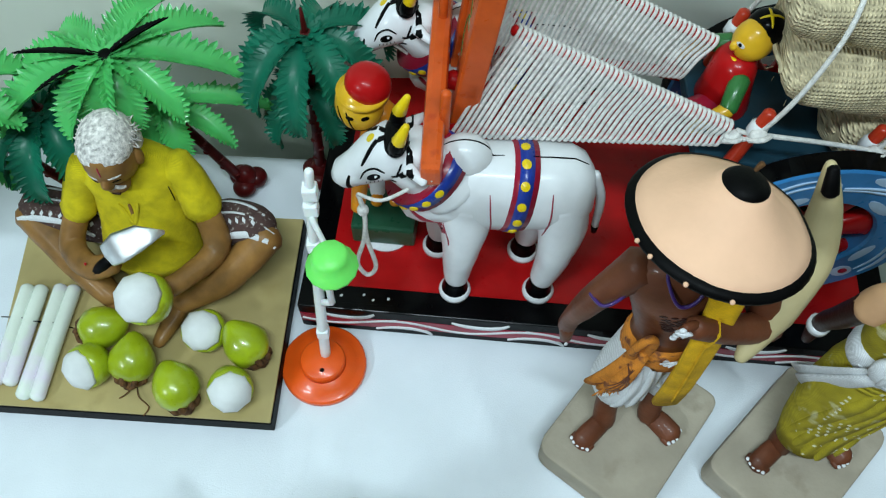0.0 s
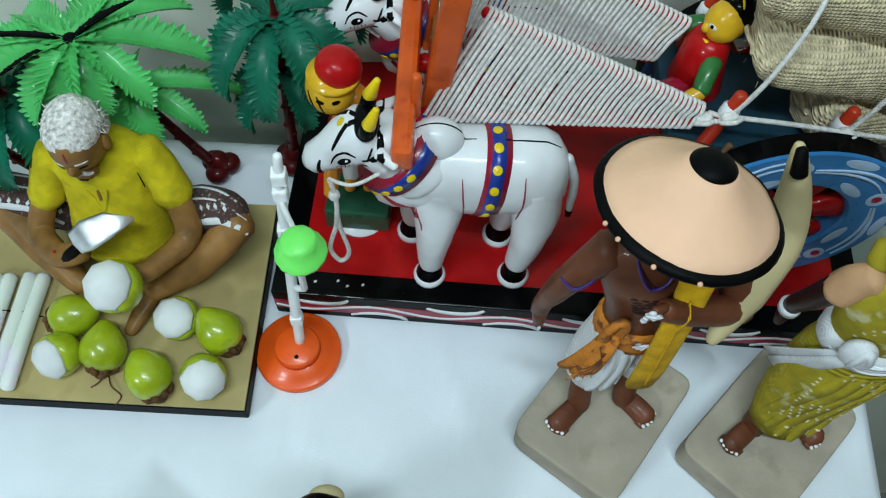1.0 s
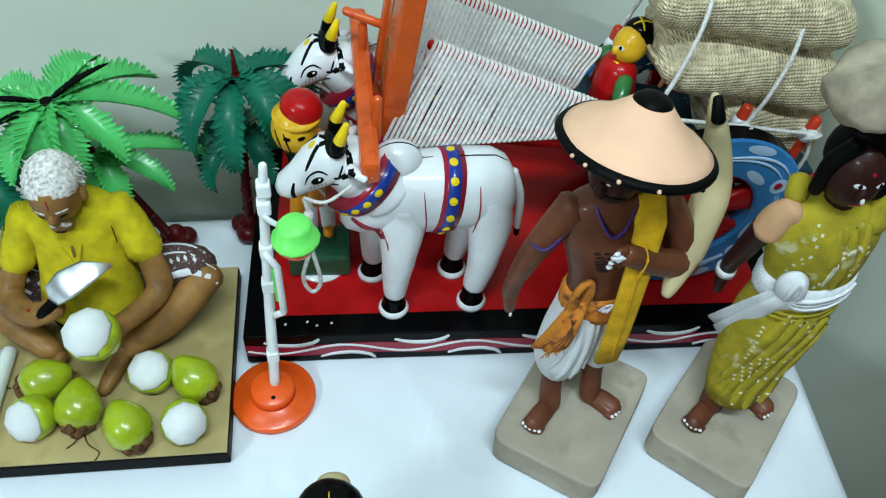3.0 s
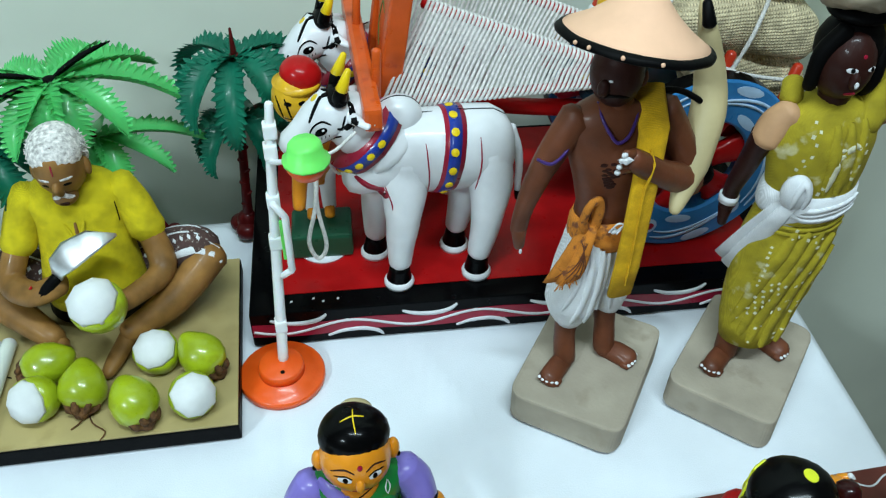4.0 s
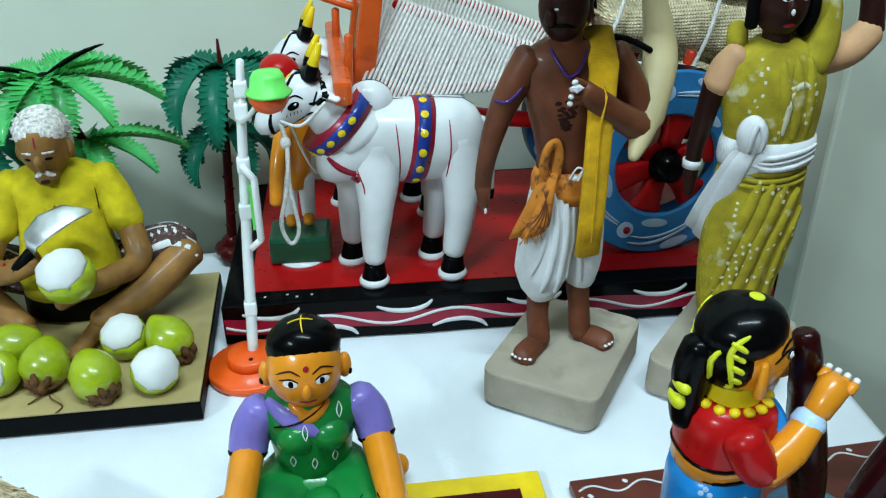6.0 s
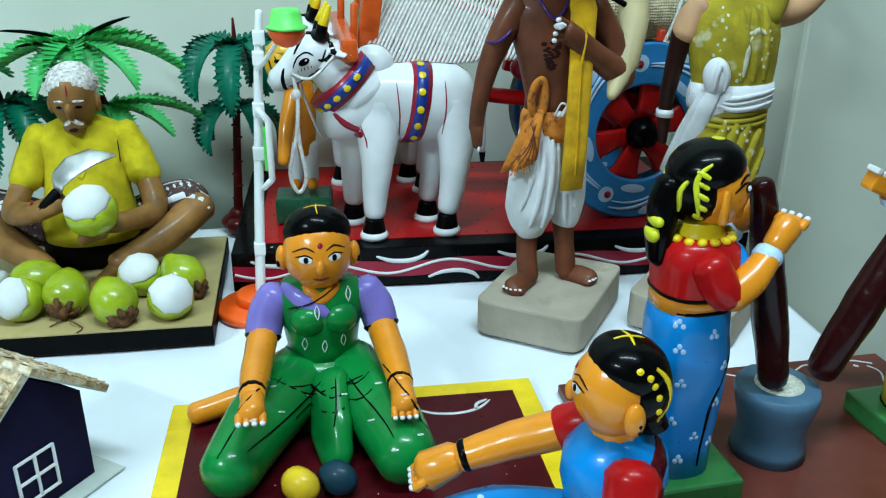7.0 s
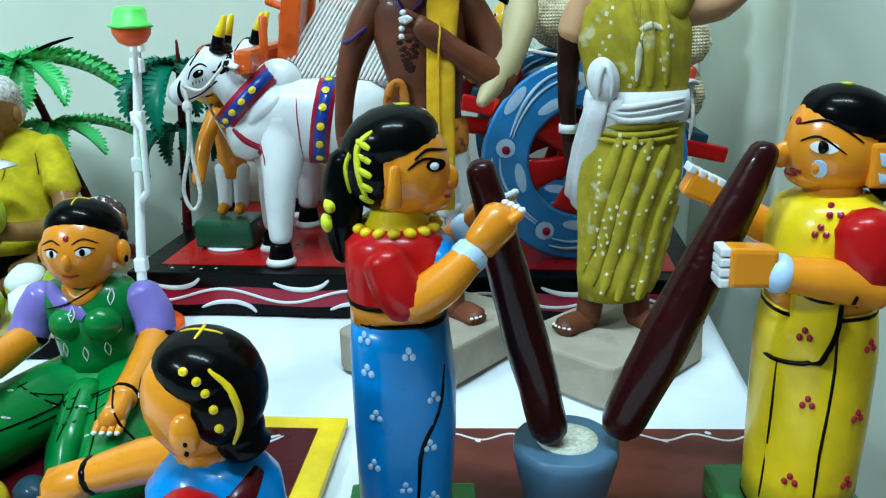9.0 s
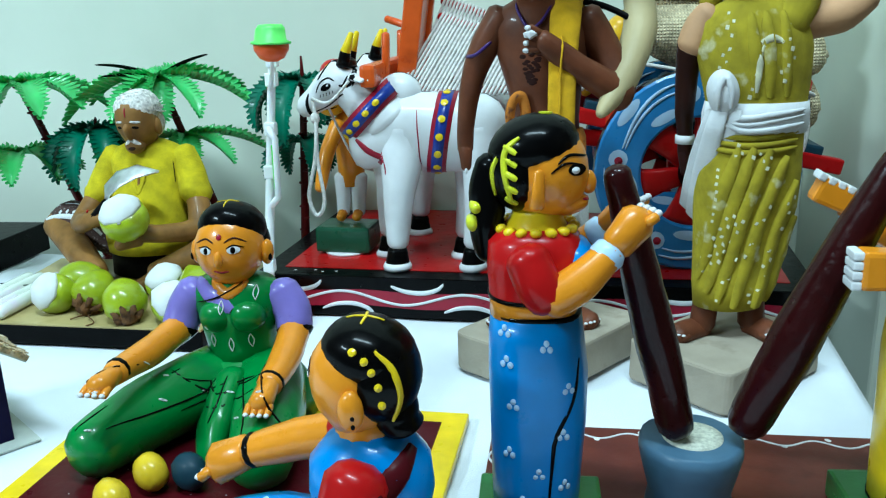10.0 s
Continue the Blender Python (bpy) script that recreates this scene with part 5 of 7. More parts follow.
        for i in range(5):
            s.stroke([(-0.0495 + 0.0026 * i, y, 0.2005), (-0.05 + 0.0028 * i, y, 0.1975)], d, 0.0007, BLACK)
        s.stroke([(-0.061, y, 0.205), (-0.0625, y, 0.197), (-0.061, y, 0.186), (-0.058, y, 0.182)], d, 0.0035, BLACKM)
        s.stroke([(-0.058, y, 0.186), (-0.044, y, 0.188), (-0.03, y, 0.196)], d, 0.0026, BLACKM)
        s.stroke([(-0.03, y, 0.226), (-0.0225, y, 0.219), (-0.0215, y, 0.21), (-0.027, y, 0.2035), (-0.033, y, 0.204)], d, 0.005, BLACKM)
        for i in range(3):
            s.stroke([(-0.0265 + 0.004 * i, y, 0.2125), (-0.03 + 0.004 * i, y, 0.203)], d, 0.0018, BLACK)
    s.stroke([(-0.052, Y - 0.018, 0.3), (-0.042, Y - 0.009, 0.3), (-0.03, Y - 0.004, 0.3)], (0, 0, -1), 0.004, BLACKM)
    s.stroke([(-0.052, Y + 0.01, 0.3), (-0.042, Y + 0.002, 0.3), (-0.03, Y - 0.004, 0.3)], (0, 0, -1), 0.004, BLACKM)
    s.dabs([((-0.046, Y - 0.004, 0.3), 0.003, 0.003)], (0, 0, -1), YELLOW)
    s.ball((-0.03, Y - 0.004, 0.2225), (0.0085, 0.0165, 0.006), BLACK)
    s.stroke([(0.0, Y, 0.3), (0.014, Y, 0.3), (0.03, Y, 0.3), (0.041, Y, 0.3)], (0, 0, -1), 0.0013, BLACK)
    s.stroke([(0.06, Y - 0.001, 0.3), (0.08, Y - 0.001, 0.3), (0.098, Y - 0.001, 0.3)], (0, 0, -1), 0.0013, BLACK)
    s.wobble(0.0004, 60)
    for v in s.bm.verts:
        x, z = v.co.x, v.co.z
        v.co.z = 0.0165 + 0.879 * z + 0.1 * max(0, z - 0.222)
        if x < -0.035 and z > 0.16:
            v.co.z += 0.3 * (x + 0.035)
        v.co += Vector((dx, dy, dz))
    return part("bull", s, CART, "white toy bull with blue and yellow painted bands")


build_bull(0, 0, 0)
build_bull(0.004, 0.121, -0.0005)


def build_reins():
    s = Sculpt()
    s.tube([(-0.055, 0.304, 0.184), (-0.052, 0.299, 0.165), (-0.055, 0.299, 0.135), (-0.062, 0.298, 0.105), (-0.056, 0.297, 0.088), (-0.049, 0.298, 0.1), (-0.053, 0.3, 0.135), (-0.052, 0.3, 0.168)], 0.0017, COTTON, seg=8)
    s.tube([(-0.055, 0.303, 0.186), (-0.04, 0.3, 0.183), (-0.022, 0.297, 0.2)], 0.0013, COTTON, seg=8)
    s.ball((-0.053, 0.301, 0.17), (0.004, 0.004, 0.005), COTTON)
    part("nose_rope", s, CART, "looped white string")
    s = Sculpt()
    s.tube([(-0.05, 0.33, 0.18), (-0.03, 0.36, 0.12), (-0.01, 0.4, 0.115), (-0.015, 0.44, 0.15), (-0.045, 0.447, 0.18)], 0.0012, COTTON, seg=8)
    part("nose_rope", s, CART, "looped white string")


build_reins()


def build_yoke():
    s = Sculpt()
    s.box((-0.003, 0.398, 0.203), (0.014, 0.19, 0.019), ORANGE, turn=(0, 0, -3), bevel=0.004)
    s.ball((-0.0072, 0.305, 0.2), (0.0022, 0.0022, 0.0022), STEEL, seg=8, rows=6)
    part("yoke", s, CART, "orange painted yoke beam")
    for x, y in ((0.0, 0.345), (-0.001, 0.435)):
        s = Sculpt()
        s.tube([(x, y, 0.18), (x + 0.002, y, 0.235)], 0.0035, ORANGE, seg=10)
        part("yoke_pin", s, CART)
    # upright pole board that joins the yoke to the string sides
    s = Sculpt()
    rings = []
    for f, w in ((0, 0.014), (0.25, 0.02), (0.5, 0.026), (0.75, 0.03), (1, 0.03)):
        p = Vector((0.012, 0.395, 0.165)) + (Vector((0.033, 0.4, 0.315)) - Vector((0.012, 0.395, 0.165))) * f
        rings.append((p, Vector((0.006, 0, -0.001)), Vector((0, w, 0))))
    s.loft(rings, ORANGE, seg=16, power=0.45)
    s.box((0.022, 0.369, 0.245), (0.017, 0.012, 0.15), ORANGE, turn=(0, 8, 0), bevel=0.002)
    s.box((0.024, 0.43, 0.245), (0.017, 0.012, 0.15), ORANGE, turn=(0, 8, 0), bevel=0.002)
    D = (1, 0, 0)
    s.stroke([(-0.2, 0.4, 0.21), (-0.2, 0.408, 0.225), (-0.2, 0.402, 0.245), (-0.2, 0.392, 0.24)], D, 0.002, BASEGREEN)
    s.stroke([(-0.2, 0.395, 0.25), (-0.2, 0.405, 0.265), (-0.2, 0.398, 0.285)], D, 0.002, BASEGREEN)
    part("pole_board", s, CART, "orange painted board with leaf strokes")
    s = Sculpt()
    s.tube([(-0.012, 0.436, 0.247), (0.025, 0.425, 0.235)], 0.0035, ORANGE, seg=10)
    part("peg", s, CART)
    s = Sculpt()
    s.tube([(0.005, 0.397, 0.19), (0.1, 0.395, 0.15), (0.2, 0.392, 0.135)], [0.007, 0.007, 0.008], RED, seg=10)
    part("draw_pole", s, CART, "red painted draw pole")


build_yoke()


def build_string_side(top0, top1, low0, low1, n, label):
    """A tapering side frame wound with white string."""
    t0, t1, l0, l1 = (Vector(p) for p in (top0, top1, low0, low1))
    s = Sculpt()
    s.tube([t0, t1], 0.0038, RED, seg=10)
    s.tube([l0, l1], 0.0034, RED, seg=10)
    side = part("string_side", s, CART, label)
    for i in range(n):
        f = (i + 0.5) / n
        a, b = t0 + (t1 - t0) * f, l0 + (l1 - l0) * f
        s = Sculpt()
        d = (b - a).normalized()
        o = Vector((0, 0.0042, 0))
        up = -d * 0.0045
        jig = Vector((random.uniform(-1, 1), random.uniform(-1, 1), 0)) * 0.0004
        s.tube([a + up * 0.2 + o, a + up - o * 0.2, a - o, (a + b) / 2 - o * 0.7 + jig, b - o, b - up], 0.0014, COTTON, seg=6)
        part("string", s, side)
    return side


build_string_side((0.045, 0.386, 0.248), (0.188, 0.345, 0.202), (0.004, 0.36, 0.182), (0.184, 0.344, 0.19), 46, "red side rail wound with white string")
build_string_side((0.041, 0.452, 0.262), (0.186, 0.41, 0.212), (0.012, 0.428, 0.19), (0.17, 0.405, 0.188), 44, "red side rail wound with white string")


def build_wheel(y):
    cx, cz, R = 0.2605, 0.1195, 0.083
    s = Sculpt()
    k, kk = s.slot(WHEELBLUE), s.slot(BLACK)
    prof = [(R, -0.0075), (R - 0.002, -0.009), (R - 0.036, -0.009), (R - 0.038, -0.007), (R - 0.038, 0.007), (R - 0.036, 0.009), (R - 0.002, 0.009), (R, 0.0075)]
    n = 56
    rows = [[s.bm.verts.new((cx + r * math.cos(2 * math.pi * i / n), y + o, cz + r * math.sin(2 * math.pi * i / n))) for r, o in prof] for i in range(n)]
    for i in range(n):
        a, b = rows[i], rows[(i + 1) % n]
        for j in range(8):
            f = s.bm.faces.new((a[j], a[(j + 1) % 8], b[(j + 1) % 8], b[j]))
            f.material_index = kk if j == 7 else k
    D = (0, 1, 0)
    def at(r, a):
        return (cx + r * math.cos(a), y - 0.05, cz + r * math.sin(a))
    for j in range(5):
        a0 = 2 * math.pi * (j + 0.35) / 5
        for o, w in ((0.0, 0.0034), (0.0065, 0.0026)):
            s.stroke([at(R - 0.008 - o - 0.011 * (0.5 - 0.5 * math.cos(i * 0.52)) * (1 - o * 60), a0 + 0.12 + i * 0.165) for i in range(7)], D, w, LIGHTBLUE, lift=0.0008)
        s.dabs([(at(R - 0.0075, a0 + 0.72), 0.0045, 0.0135)], D, LIGHTBLUE, up=(-math.sin(a0 + 0.8), 0, math.cos(a0 + 0.8)))
        s.dabs([(at(R - 0.03, a0 + 0.42), 0.0042, 0.0125)], D, LIGHTBLUE, up=(-math.sin(a0 + 0.4), 0, math.cos(a0 + 0.4)))
        s.dabs([(at(R - 0.018, a0), 0.0078, 0.0078)], D, LIGHTBLUE)
        s.dabs([(at(R - 0.0185, a0 + 0.02), 0.0034, 0.0034)], D, CRIMSON, lift=0.0011)
    wheel = part("wheel", s, CART, "blue cart wheel with white swirls and red spokes")
    for j in range(6):
        a = 2 * math.pi * (j + 0.25) / 6
        e, q = Vector((math.cos(a), 0, math.sin(a))), Vector((-math.sin(a), 0, math.cos(a)))
        c = Vector((cx, y, cz))
        s = Sculpt()
        s.loft([(c + e * r, q * w, Vector((0, 0.0055, 0))) for r, w in ((0.011, 0.0085), (0.026, 0.0095), (0.04, 0.013), (R - 0.036, 0.0185))], RED, seg=12, power=0.5)
        part("spoke", s, wheel, "flat red painted spoke")
    s = Sculpt()
    s.loft([((cx, y + o, cz), (r, 0, 0), (0, 0, r)) for r, o in ((0.006, -0.022), (0.0105, -0.021), (0.0125, -0.012), (0.015, -0.008), (0.015, 0.009))], BLACK, seg=20)
    part("hub", s, wheel, "black wheel hub")


build_wheel(0.318)
build_wheel(0.452)


def build_cart_bed():
    s = Sculpt()
    s.box((0.27, 0.383, 0.152), (0.2, 0.092, 0.009), TEAL, turn=(0, 12, -2), bevel=0.002)
    part("bed", s, CART, "dark teal cart bed")
    for y in (0.339, 0.427):
        s = Sculpt()
        s.box((0.272, y, 0.142), (0.225, 0.011, 0.013), RED, turn=(0, 12, -2), bevel=0.002)
        part("bed_rail", s, CART, "red painted bed rail")
        for x, z in ((0.206, 0.223), (0.285, 0.207), (0.35, 0.189)):
            s = Sculpt()
            p = Vector((x - 0.014, y, z - 0.066))
            q = Vector((x, y, z))
            s.tube([p, q], [0.0052, 0.0044], VERMIL, seg=12)
            s.tube([p.lerp(q, 0.72), p.lerp(q, 0.82)], 0.0062, WHITE, seg=12)
            part("stake", s, CART, "red-orange stake with a white cord ring")
    s = Sculpt()
    s.tube([(0.2605, 0.3, 0.1195), (0.2605, 0.47, 0.1195)], 0.006, RED, seg=12)
    part("axle", s, CART)
    for y in (0.352, 0.414):
        s = Sculpt()
        s.box((0.2605, y, 0.126), (0.016, 0.012, 0.046), RED, bevel=0.002)
        part("axle_block", s, CART, "red painted axle block")


build_cart_bed()


def build_sack(c, length, ry, rz, turn, seed):
    s = Sculpt()
    c = Vector(c)
    e = Vector((math.cos(radians(turn)), math.sin(radians(turn)), -0.17)).normalized()
    q = Vector((-e.y, e.x, 0)).normalized()
    w_up = e.cross(q)
    rows = []
    for f, wq, wz in ((-1.0, 0.62, 0.3), (-0.985, 0.78, 0.42), (-0.93, 0.93, 0.62), (-0.8, 1.02, 0.85), (-0.5, 1.03, 1.02), (0, 0.98, 1.05), (0.5, 1.03, 1.02), (0.8, 1.02, 0.85), (0.93, 0.93, 0.62), (0.985, 0.78, 0.42), (1.0, 0.62, 0.3)):
        rows.append((c + e * length / 2 * f, q * ry * wq, w_up * rz * wz))
    s.loft(rows, JUTE, seg=32, power=0.8)
    # stitched seam round the closed ends
    for f in (-1, 1):
        s.tube([c + e * length / 2 * f - q * ry * 0.6, c + e * (length / 2 + 0.003) * f, c + e * length / 2 * f + q * ry * 0.6], 0.0022, JUTE, seg=6)
    s.wobble(0.0055, 30, seed)
    s.wobble(0.0014, 130, seed)
    for i in range(90):
        f = random.uniform(-0.95, 0.95)
        a = random.uniform(0, 6.283)
        p = c + e * length / 2 * f + q * ry * math.cos(a) * 0.95 + w_up * rz * math.sin(a) * 0.95
        d = (q * math.cos(a) + w_up * math.sin(a)) * 0.004 + e * random.uniform(-0.005, 0.005)
        s.tube([p, p + d], 0.00025, JUTE, seg=4)
    part("sack", s, CART, "stuffed jute burlap sack")


build_sack((0.318, 0.38, 0.171), 0.095, 0.039, 0.026, -4, 1)
build_sack((0.294, 0.384, 0.222), 0.155, 0.043, 0.029, -3, 7)
build_sack((0.281, 0.388, 0.273), 0.16, 0.041, 0.025, -5, 11)


def build_ropes():
    lines = [
        [(0.193, 0.344, 0.2), (0.203, 0.335, 0.21), (0.218, 0.337, 0.245), (0.232, 0.348, 0.287), (0.24, 0.372, 0.308), (0.238, 0.405, 0.307), (0.228, 0.427, 0.27), (0.207, 0.43, 0.215)],
        [(0.203, 0.333, 0.209), (0.245, 0.333, 0.201), (0.282, 0.331, 0.195), (0.318, 0.333, 0.185), (0.347, 0.335, 0.178)],
        [(0.283, 0.331, 0.196), (0.296, 0.334, 0.225), (0.305, 0.34, 0.262), (0.312, 0.362, 0.294), (0.312, 0.4, 0.295), (0.303, 0.43, 0.26), (0.288, 0.432, 0.197)],
        [(0.347, 0.335, 0.178), (0.352, 0.334, 0.155), (0.35, 0.336, 0.128)],
        [(0.203, 0.333, 0.209), (0.196, 0.337, 0.199), (0.184, 0.341, 0.192)],
    ]
    for q in lines:
        s = Sculpt()
        s.tube(q, 0.0017, COTTON, seg=8)
        part("rope", s, CART, "taut white cotton cord")
    for p in ((0.202, 0.333, 0.209), (0.282, 0.33, 0.195), (0.347, 0.334, 0.178), (0.19, 0.341, 0.198)):
        s = Sculpt()
        s.ball(p, (0.006, 0.005, 0.004), COTTON, seg=10, rows=8)
        s.tube([(p[0] - 0.006, p[1] - 0.003, p[2] - 0.002), (p[0], p[1] - 0.007, p[2] + 0.003), (p[0] + 0.007, p[1] - 0.002, p[2])], 0.0017, COTTON, seg=8)
        part("knot", s, CART, "knotted white cord")


build_ropes()


def build_passenger():
    s = Sculpt()
    s.stack(0.195, 0.41, [(0.138, 0.02, 0.02), (0.15, 0.0215, 0.022), (0.17, 0.018, 0.02), (0.19, 0.0155, 0.0185), (0.2, 0.01, 0.012)], RED)
    s.tube([(0.19, 0.4, 0.15), (0.165, 0.39, 0.152), (0.152, 0.387, 0.148)], [0.016, 0.013, 0.01], CRIMSON)
    s.tube([(0.196, 0.395, 0.188), (0.188, 0.378, 0.176)], [0.0075, 0.0065], BASEGREEN)
    s.tube([(0.188, 0.378, 0.176), (0.166, 0.372, 0.161)], [0.006, 0.005], SKINY)
    s.tube([(0.194, 0.427, 0.192), (0.18, 0.432, 0.186)], [0.0072, 0.0062], BASEGREEN)
    s.tube([(0.18, 0.432, 0.186), (0.16, 0.43, 0.176)], [0.006, 0.005], SKINY)
    s.ball((0.201, 0.41, 0.212), (0.0145, 0.014, 0.0165), SKINY, turn=(0, 15, 0))
    s.ball((0.187, 0.406, 0.21), (0.003, 0.003, 0.004), SKINY)
    s.ball((0.208, 0.414, 0.218), (0.014, 0.0145, 0.0145), BLACK)
    s.stroke([(0.2, 0.412, 0.3), (0.208, 0.412, 0.3), (0.216, 0.412, 0.3)], (0, 0, -1), 0.0022, YELLOW)
    s.stroke([(0.207, 0.404, 0.3), (0.207, 0.412, 0.3), (0.207, 0.42, 0.3)], (0, 0, -1), 0.0022, YELLOW)
    D = (0.8, 0.6, 0)
    s.dabs([((0.14, 0.365, 0.2145), 0.0035, 0.0018), ((0.13, 0.375, 0.2145), 0.003, 0.0018)], D, WHITE)
    s.dabs([((0.14, 0.365, 0.2147), 0.0014, 0.0015), ((0.13, 0.375, 0.2147), 0.0014, 0.0015)], D, BLACK, lift=0.0008)
    s.dabs([((0.138, 0.37, 0.2045), 0.0028, 0.001)], D, CRIMSON)
    s.tube([(0.19, 0.402, 0.199), (0.187, 0.41, 0.1975), (0.192, 0.419, 0.199)], 0.002, YELLOW, seg=6)
    for v in s.bm.verts:
        v.co = Vector((0.203, 0.395, 0.162)) + (v.co - Vector((0.2, 0.41, 0.14))) * 0.95
    part("rider_doll", s, CART, "small painted wooden rider doll in red")


build_passenger()


def build_driver():
    s = Sculpt()
    s.stack(-0.047, 0.366, [(TOP + 0.0006, 0.021, 0.02), (TOP + 0.0026, 0.021, 0.02)], WHITE)
    s.box((-0.047, 0.372, TOP + 0.0145), (0.052, 0.04, 0.024), DGREEN, turn=(0, 0, -6), bevel=0.003)
    part("driver_block", s, CART, "dark green painted wooden block")
    s = Sculpt()
    s.stack(-0.045, 0.392, [(0.095, 0.0115, 0.011), (0.115, 0.013, 0.0125), (0.14, 0.0145, 0.0135), (0.16, 0.0125, 0.0115), (0.168, 0.008, 0.008)], SKIN)
    s.ball((-0.058, 0.381, 0.183), (0.0175, 0.0175, 0.021), SKINY)
    s.ball((-0.051, 0.384, 0.2), (0.0165, 0.0165, 0.0135), RED, turn=(0, 20, 0))
    s.stack(-0.055, 0.383, [(0.191, 0.0185, 0.0185), (0.196, 0.0187, 0.0187)], SKINY)
    s.tube([(-0.052, 0.378, 0.155), (-0.06, 0.36, 0.13), (-0.065, 0.348, 0.1)], [0.0075, 0.0068, 0.0052], SKIN)
    for i in range(3):
        s.stroke([(-0.078 + 0.006 * i, 0.3, 0.19), (-0.074 + 0.006 * i, 0.3, 0.172)], (0, 1, 0), 0.0018, BLACK)
    s.dabs([((-0.064, 0.3, 0.186), 0.003, 0.0018), ((-0.053, 0.3, 0.186), 0.003, 0.0018)], (0, 1, 0), BLACK)
    s.stroke([(-0.067, 0.3, 0.172), (-0.058, 0.3, 0.17), (-0.05, 0.3, 0.172)], (0, 1, 0), 0.0018, BLACK)
    for x in (-0.053, -0.038):
        s.tube([(x, 0.39, 0.104), (x, 0.387, 0.084), (x, 0.383, 0.07)], [0.0085, 0.0068, 0.006], WHITE)
        s.tube([(x, 0.382, 0.071), (x - 0.001, 0.374, 0.067)], [0.0048, 0.0045], SKIN)
    part("driver_doll", s, CART, "small painted wooden driver doll with red cap")


build_driver()


# ---- mat with two seated painted dolls ----
def build_mat():
    c = plan_rect((-0.172, -0.125), -3.9, 0.243, 0.243)
    s = Sculpt()
    s.slab(c, 0.0, 0.0055, YELLOW, bevel=0.0008)
    inner = plan_rect((-0.1563, -0.1112), -3.9, 0.213, 0.213)
    s.slab(inner, 0.0052, 0.0062, MAROON, bevel=0)
    W = [(0.0, 0.078, 0.1), (0.012, 0.07, 0.1), (0.028, 0.067, 0.1), (0.042, 0.07, 0.1), (0.052, 0.078, 0.1)]
    s.stroke(W, (0, 0, -1), 0.003, WHITE)
    s.stroke([(0.05, 0.079, 0.1), (0.042, 0.075, 0.1), (0.04, 0.068, 0.1)], (0, 0, -1), 0.003, WHITE)
    s.stroke([(-0.13, -0.06, 0.1), (-0.12, -0.07, 0.1), (-0.1, -0.066, 0.1), (-0.085, -0.075, 0.1)], (0, 0, -1), 0.003, WHITE)
    for _ in range(26):
        p = (random.uniform(-0.15, 0.05), random.uniform(-0.1, 0.09), 0.1)
        s.dabs([(p, 0.0004, 0.0004)], (0, 0, -1), WHITE, seg=5, lift=0.0001)
    return s.done("toy_mat", None, "maroon wooden mat board with yellow border", "board")


build_mat()


def fist(s, wrist, tip, m, r=0.0085):
    w, t = Vector(wrist), Vector(tip)
    s.tube([w, t], [r * 0.85, r], m, seg=10, flat=0.8)
    d = (t - w).normalized()
    side = d.cross(Vector((0, 0, 1))).normalized()
    for i in range(4):
        p = t + side * (i - 1.5) * r * 0.48 + d * r * 0.45
        s.tube([p - d * 0.003, p + d * 0.002 + Vector((0, 0, -0.0015))], r * 0.26, m, seg=6)
        s.ball(p + d * 0.0035 + Vector((0, 0, -0.001)), (r * 0.2, r * 0.2, r * 0.16), WHITE, seg=6, rows=5)


def face(s, c, yaw, rx, rz, eye=1.0):
    """Painted brows, almond eyes and mouth, on the side that looks along yaw."""
    f = Vector((math.cos(radians(yaw)), math.sin(radians(yaw)), 0))
    r = Vector((-f.y, f.x, 0))
    c = Vector(c)

    def at(u, v):
        return c + f * 0.08 + r * u * rx + Vector((0, 0, v * rz))
    d = -f
    for sg in (-1, 1):
        s.dabs([(at(sg * 0.42, 0.08), rx * 0.2 * eye, rz * 0.095)], d, WHITE)
        s.dabs([(at(sg * 0.4, 0.08), rx * 0.075, rz * 0.085)], d, BLACK, lift=0.0007)
        s.stroke([at(sg * 0.22, 0.13), at(sg * 0.42, 0.2), at(sg * 0.68, 0.12)], d, rz * 0.045, BLACK)
        s.stroke([at(sg * 0.16, 0.28), at(sg * 0.42, 0.38), at(sg * 0.74, 0.24)], d, rz * 0.05, DARKERSKIN)
    s.stroke([at(-0.22, -0.46), at(0, -0.5), at(0.22, -0.46)], d, rz * 0.08, CRIMSON)
    s.dabs([(at(0, 0.42), rx * 0.075, rz * 0.075)], d, CRIMSON)


def lower_head(s, neck, k, axis, drop):
    """Shrink all above the neck toward the neck's centre."""
    for v in s.bm.verts:
        near = (v.co.x - axis[0]) ** 2 + (v.co.y - axis[1]) ** 2 < 0.034 ** 2
        if v.co.z > neck and near:
            v.co = Vector((axis[0], axis[1], neck)) + (v.co - Vector((axis[0], axis[1], neck))) * k
            v.co.z -= drop * min(1, (v.co.z - neck) / 0.01)


